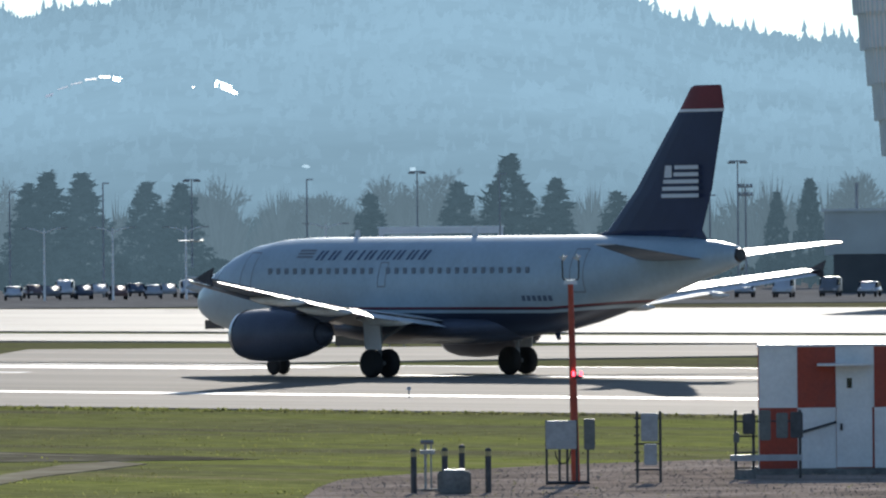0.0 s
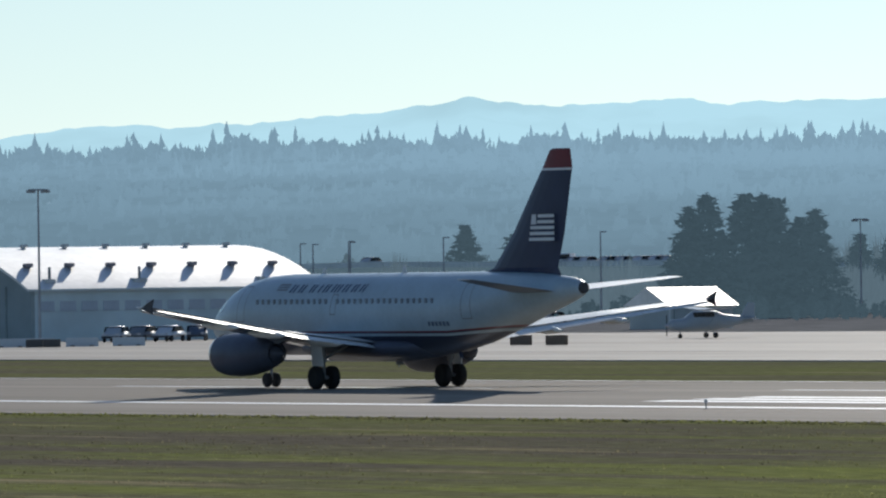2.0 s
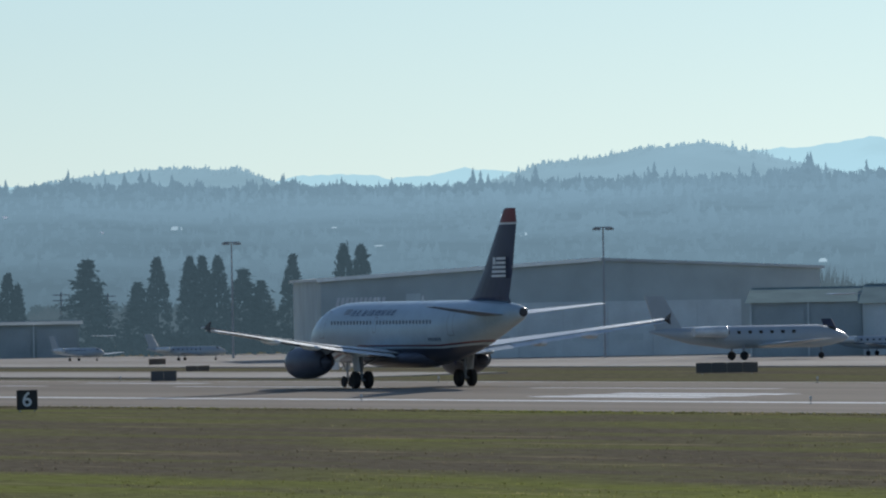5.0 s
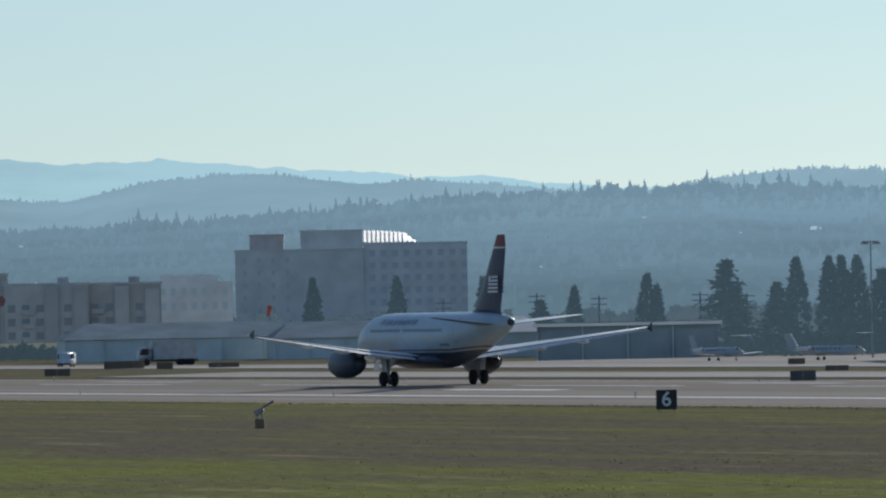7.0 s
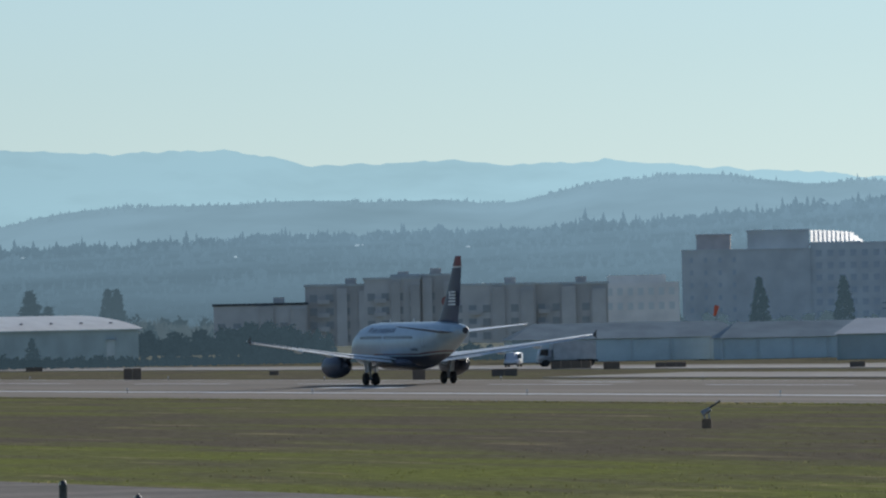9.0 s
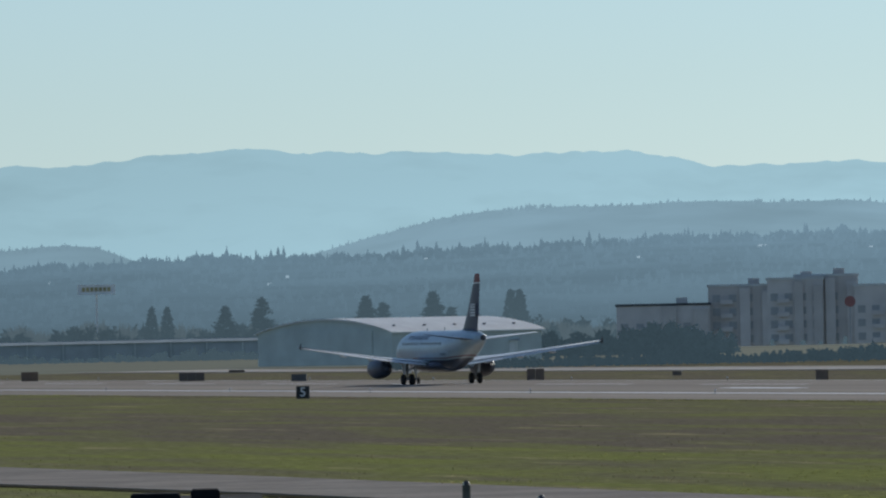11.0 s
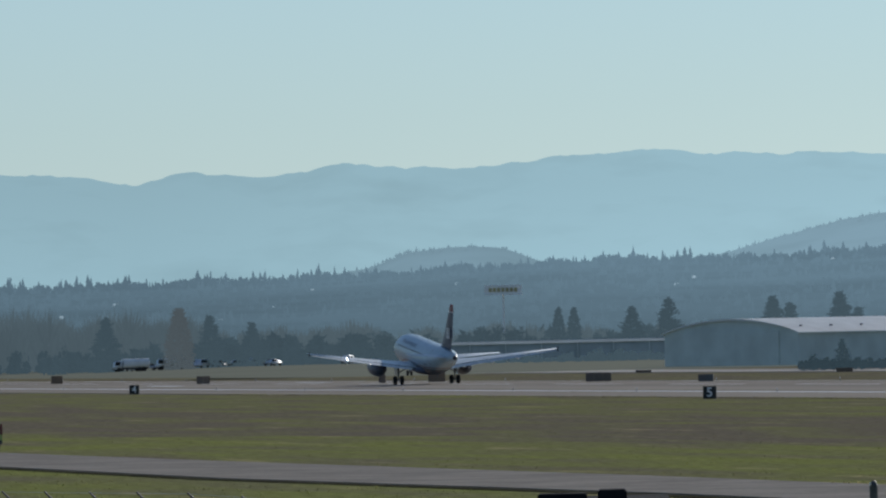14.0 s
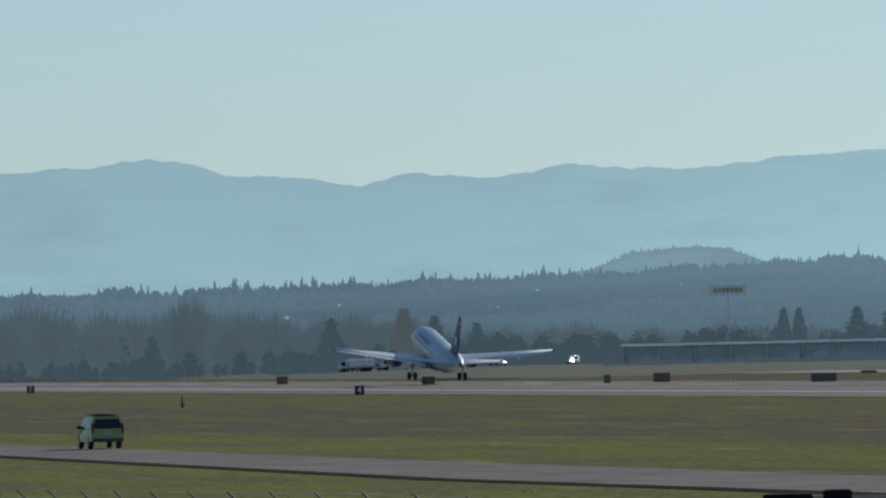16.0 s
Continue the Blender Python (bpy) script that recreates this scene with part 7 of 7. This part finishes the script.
CYPRESSES = [(46.63, 1000, 12.2), (46.84, 1000, 11.2), (66.32, 1180, 13.1), (66.43, 1180, 12.9), (66.76, 1150, 12.1), (67.24, 1150, 12.7), (67.34, 1150, 11.9), (67.42, 1150, 12.2), (67.63, 1150, 11.8), (68.53, 1180, 9.4), (68.59, 1180, 10.4), (69.06, 1180, 9.5), (69.64, 1180, 10.8), (70.2, 1500, 11.3), (70.74, 1500, 12.5), (74.87, 1750, 13.7), (74.93, 1750, 14.0), (77.14, 1880, 11.9), (77.24, 1880, 12.2)]
BARES = [(46.26, 1300, 20.5), (49.05, 1380, 19.5), (49.31, 1350, 19.7), (49.74, 1300, 13.9), (50.47, 1380, 17.2), (50.65, 1350, 17.8), (51.76, 1400, 18.5), (52.44, 1300, 15.8), (52.88, 1300, 13.8), (53.75, 1100, 11.0), (68.33, 1180, 7.5)]


def plant(maker, spots, step, seed):
    """Each spot takes a tree of nearly its height; like heights share their meshes."""
    made = {}
    rng = random.Random(seed)
    for i, (b, r, h) in enumerate(spots):
        key = (round(h / step), i % 2)
        m = pose(*bearing(b, r, -0.12), 0, 0, rng.uniform(0, 360))
        key += (r > 1700,)
        if key in made:
            copy_thing(made[key], m)
        else:
            made[key] = maker(round(h / step) * step, seed * 100 + len(made))
            made[key].matrix_basis = m
            # farther trees take the paler painted haze
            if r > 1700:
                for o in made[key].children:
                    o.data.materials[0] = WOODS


plant(conifer, CONIFERS, 1.5, 5)
plant(column_tree, CYPRESSES, 1.5, 6)
plant(bare_tree, BARES, 2.5, 7)
brown = column_tree(13.5, 77)
brown.matrix_basis = pose(*bearing(79.68, 1860, -0.12))
brown.name, brown["label"] = "poplar", "broad grey-brown leafless poplar at the field's far side"
for o in brown.children:
    o.data.materials[0], o.scale = WOODS_BROWN, (1.5, 1.5, 1.0)


# belts of far, mostly bare woodland between the airfield and the hills
def belt(name, near, far, profile, count, seed, mat, label):
    rng = random.Random(seed)
    bs, es = zip(*profile)
    verts, faces = [], []
    for i in range(count):
        b = bs[0] + (bs[-1] - bs[0]) * (i + rng.random()) / count
        r = near + (far - near) * rng.random()
        h = (math.tan(radians(float(np.interp(b, bs, es)))) * r + EYE[2]) * (0.55 + 0.5 * rng.random() ** 1.5) * (0.85 + 0.3 * noise.noise(Vector((b * 2.2, seed, 0))))
        p = bearing(b, r, -0.12)
        w = h * (0.18 + 0.2 * rng.random())
        pointed = rng.random() < 0.3
        for k in range(46):
            u = rng.random()
            rr = w * ((1 - u) if pointed else math.sin(math.pi * (0.15 + 0.8 * u))) * (0.5 + 0.5 * rng.random())
            a = rng.random() * 6.283
            tuft(verts, faces, (p.x + rr * math.cos(a), p.y + rr * math.sin(a), h * (0.12 + 0.86 * u)), h * (0.045 if h > 8 else 0.11), rng, 1.0)
    return tagged(raw(name, verts, faces, mat), label, "woods", kind="stuff")


def twig_belt(name, near, far, profile, count, seed, mat, label):
    """Leafless woodland: each tree a spray of slim upright twigs."""
    rng = np.random.default_rng(seed)
    bs, es = zip(*profile)
    k = 56
    b = np.sort(rng.uniform(bs[0], bs[-1], count))
    r = rng.uniform(near, far, count)
    h = (np.tan(np.radians(np.interp(b, bs, es))) * r + EYE[2]) * (0.6 + 0.45 * rng.random(count)) * (0.92 + 0.16 * np.sin(b * 9.0 + seed) * np.sin(b * 3.7))
    x0, y0 = -np.sin(np.radians(b)) * r, np.cos(np.radians(b)) * r
    x0, y0, h, r = (np.repeat(v, k) for v in (x0, y0, h, r))
    n = len(h)
    u, a = rng.random(n), rng.random(n) * 2 * math.pi
    out = rng.random(n) ** 0.7
    lo = h * (0.04 + 0.6 * u)
    hi = np.minimum(lo + h * (0.22 + 0.3 * rng.random(n)), h * (1 - 0.3 * out ** 2))
    reach = h * 0.3 * out
    dx, dy = np.cos(a), np.sin(a)
    w = r * 0.00011
    side_x, side_y = y0 / r * w, -x0 / r * w
    bx, by = x0 + dx * reach * 0.45, y0 + dy * reach * 0.45
    verts = np.stack([bx - side_x, by - side_y, lo, bx + side_x, by + side_y, lo, x0 + dx * reach, y0 + dy * reach, hi], 1).reshape(-1, 3)
    return tagged(facets(name, verts, mat), label, "woods", kind="stuff")


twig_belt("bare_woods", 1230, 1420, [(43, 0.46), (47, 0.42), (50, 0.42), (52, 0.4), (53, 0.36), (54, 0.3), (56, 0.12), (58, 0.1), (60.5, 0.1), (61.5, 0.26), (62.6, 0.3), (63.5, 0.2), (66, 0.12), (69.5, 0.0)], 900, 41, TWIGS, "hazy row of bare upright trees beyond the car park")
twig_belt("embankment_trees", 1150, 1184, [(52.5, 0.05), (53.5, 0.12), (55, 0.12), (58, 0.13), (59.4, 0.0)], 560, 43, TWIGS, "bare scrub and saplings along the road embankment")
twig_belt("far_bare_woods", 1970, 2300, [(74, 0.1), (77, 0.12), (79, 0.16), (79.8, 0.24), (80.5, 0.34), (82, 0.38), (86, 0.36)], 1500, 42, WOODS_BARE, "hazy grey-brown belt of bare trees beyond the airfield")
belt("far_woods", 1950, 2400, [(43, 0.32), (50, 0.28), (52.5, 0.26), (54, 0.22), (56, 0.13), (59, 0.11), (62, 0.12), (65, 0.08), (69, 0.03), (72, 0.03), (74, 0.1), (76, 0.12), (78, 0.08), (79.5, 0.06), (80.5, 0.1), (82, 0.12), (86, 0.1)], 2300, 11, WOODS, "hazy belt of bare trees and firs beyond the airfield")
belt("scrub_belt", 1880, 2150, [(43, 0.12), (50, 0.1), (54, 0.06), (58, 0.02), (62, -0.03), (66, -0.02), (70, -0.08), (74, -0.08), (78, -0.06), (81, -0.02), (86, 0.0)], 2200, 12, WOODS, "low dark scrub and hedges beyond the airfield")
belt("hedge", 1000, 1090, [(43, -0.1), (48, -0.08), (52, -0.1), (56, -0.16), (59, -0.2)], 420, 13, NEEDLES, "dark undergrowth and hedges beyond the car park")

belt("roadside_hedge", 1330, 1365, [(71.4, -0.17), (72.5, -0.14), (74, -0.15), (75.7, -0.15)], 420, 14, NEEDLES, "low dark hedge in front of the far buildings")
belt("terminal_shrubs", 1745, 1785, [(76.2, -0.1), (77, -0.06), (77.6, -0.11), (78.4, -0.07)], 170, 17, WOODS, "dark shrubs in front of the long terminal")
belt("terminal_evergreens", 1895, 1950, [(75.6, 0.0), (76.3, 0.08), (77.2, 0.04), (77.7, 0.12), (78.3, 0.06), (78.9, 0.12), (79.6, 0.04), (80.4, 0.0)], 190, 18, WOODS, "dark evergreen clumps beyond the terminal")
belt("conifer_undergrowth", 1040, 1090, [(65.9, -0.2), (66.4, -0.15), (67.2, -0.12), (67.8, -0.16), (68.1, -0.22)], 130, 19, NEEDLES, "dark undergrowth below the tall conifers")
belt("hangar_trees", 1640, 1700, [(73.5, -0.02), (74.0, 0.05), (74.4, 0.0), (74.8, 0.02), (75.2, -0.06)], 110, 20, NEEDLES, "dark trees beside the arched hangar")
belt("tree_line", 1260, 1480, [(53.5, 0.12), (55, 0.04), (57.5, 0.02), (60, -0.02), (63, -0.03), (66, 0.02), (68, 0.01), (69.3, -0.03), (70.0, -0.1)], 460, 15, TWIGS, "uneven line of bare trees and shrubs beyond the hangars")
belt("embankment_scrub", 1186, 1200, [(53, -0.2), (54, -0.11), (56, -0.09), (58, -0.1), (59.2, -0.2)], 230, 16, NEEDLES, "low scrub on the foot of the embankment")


# ---- ragged grass: tufts along the runway edge and over the near field ----
def grass_patch(name, x, y, h, seed, label):
    """Blades in small tufts, three to a place."""
    rng = np.random.default_rng(seed)
    x, y, h = (np.repeat(v, 3) for v in (x, y, h))
    n = len(x)
    a = rng.random(n) * math.pi
    dx, dy = np.cos(a) * h * 0.8, np.sin(a) * h * 0.8
    low, top = np.full(n, -0.14), -0.12 + h * (0.6 + 0.5 * rng.random(n))
    verts = np.stack([x - dx, y - dy, low, x + dx, y + dy, low, x + rng.normal(0, 0.4, n) * h, y + rng.normal(0, 0.4, n) * h, top], 1).reshape(-1, 3)
    return tagged(facets(name, verts, TUFT), label, "grass", kind="stuff")


rng = np.random.default_rng(31)
gx, gy = -130 - 900 * rng.random(16000) ** 1.4, 193.9 - np.abs(rng.normal(0, 0.8, 16000))
grass_patch("grass_verge", gx, gy, 0.05 + 0.1 * rng.random(16000) ** 2, 33, "ragged grass verge along the runway edge")
# the field itself, thicker towards the fence, clear of the road, the pad and the tracks
n = 230000
gb, gr = np.radians(45.5 + 37.5 * rng.random(n)), 1 / (1 / 900 + (1 / 175 - 1 / 900) * rng.random(n))
gx, gy = -np.sin(gb) * gr, np.cos(gb) * gr


def within(poly, x, y):
    """Which of the points lie inside an outline."""
    inside = np.zeros(len(x), bool)
    for (ax, ay), (bx, by) in zip(poly, poly[1:] + poly[:1]):
        if ay != by:
            inside ^= ((ay > y) != (by > y)) & (x < (bx - ax) * (y - ay) / (by - ay) + ax)
    return inside


thin = rng.random(n) < 0.86
clear = (gy < 194) & ~(within(PAD, gx, gy) & thin) & ~(within(BARE_TRACK, gx, gy) & thin) & ~(within(DRY_TRACK, gx, gy) & thin)
clear &= ~((gy < np.interp(-gx, [200, 353, 433, 575, 1000], [87.2, 84.8, 81.8, 78.3, 66.8])) & (gy > np.interp(-gx, [200, 315, 377, 508, 1000], [76, 73.2, 69.0, 67.4, 55])))
gx, gy = gx[clear], gy[clear]
clump = np.sin(gx * 0.31 + 3 * np.sin(gy * 0.17)) * np.sin(gy * 0.43 + 2 * np.sin(gx * 0.11))
gh = (0.022 + 0.045 * rng.random(len(gx)) ** 3) * (1 + 0.45 * clump) * np.where(gx > -230, 0.8, 1.0)
grass_patch("grass_field", gx, gy, gh, 34, "uneven tufts of field grass")


# loose stones and dry weeds on the gravel pad
n = 26000
px, py = rng.uniform(-170, -130, n), rng.uniform(118, 160, n)
ok = within(PAD, px, py)
px, py = px[ok], py[ok]
size = 0.012 + 0.035 * rng.random(len(px)) ** 3
turn, tall = rng.random(len(px)) * 6.283, size * (0.5 + 0.5 * rng.random(len(px)))
ring = [(px + size * np.cos(turn + 2.094 * k), py + size * np.sin(turn + 2.094 * k)) for k in range(3)]
sides = []
for k in range(3):
    (ax, ay), (bx, by) = ring[k], ring[(k + 1) % 3]
    sides.append(np.stack([ax, ay, np.full(len(px), -0.09), bx, by, np.full(len(px), -0.09), px, py, tall - 0.085], 1).reshape(-1, 3, 3))
tagged(facets("gravel_stones", np.concatenate(sides).reshape(-1, 3), DIRT), "loose brown gravel stones on the pad", "gravel", kind="stuff")
weeds = rng.random(len(px)) < 0.1 + 0.25 * (np.sin(px * 1.3) * np.sin(py * 0.9 + px * 0.4) > 0.45)
grass_patch("pad_weeds", px[weeds], py[weeds], 0.02 + 0.05 * rng.random(int(weeds.sum())) ** 2, 35, "sparse dry weeds growing through the gravel")


# ---- what moves ----
def motions():
    ts, zs, ps, outs = zip(*LIFT)
    walk(airliner, [(t, pose(-x, RUNWAY_MIDDLE, float(np.interp(t, ts, zs)) + 0.004, float(np.interp(t, *zip(*BANK))), -float(np.interp(t, ts, ps)), 180)) for t, x in ROLL])
    for leg in [o for o in airliner.children if o.name.startswith("sliding_leg")]:
        walk(leg, [(t, pose(0, 0, -out)) for t, out in zip(ts, outs)])
    # the wings bend upwards as they take the weight
    for wing, side in zip([o for o in airliner.children if o.name.startswith("wing")], (1, -1)):
        root = Matrix.Translation((0, side * 1.9, 2.3))
        walk(wing, [(t, root @ pose(0, 0, 0, side * bend, 0, 0) @ root.inverted()) for t, bend in ((0, 0), (9, 0.3), (13, 0.9), (14.5, 1.7), (16, 2.4))])
    # the box truck crosses the taxiway at a walking pace
    rows = []
    for t in (0, 2, 4, 6, 8, 10, 12, 14, 16):
        p = bearing(71.69, 1110) + 3.0 * (t - 7) * Vector((-math.cos(radians(84)), -math.sin(radians(84)), 0))
        rows.append((t, pose(p.x, p.y, -0.03 if 328 < p.y < 350 else -0.12, 0, 0, 84)))
    walk(box_truck, rows)
    walk(patrol, [(t, pose(x, y, -0.066, 0, 0, turn)) for t, x, y, turn in ((0, -276, 82.0, 0.3), (5, -356, 81.6, 0.5), (10, -436, 80.6, 1.2), (14.5, -508, 79.0, 2.0), (16, -532, 78.1, 2.2))])


motions()
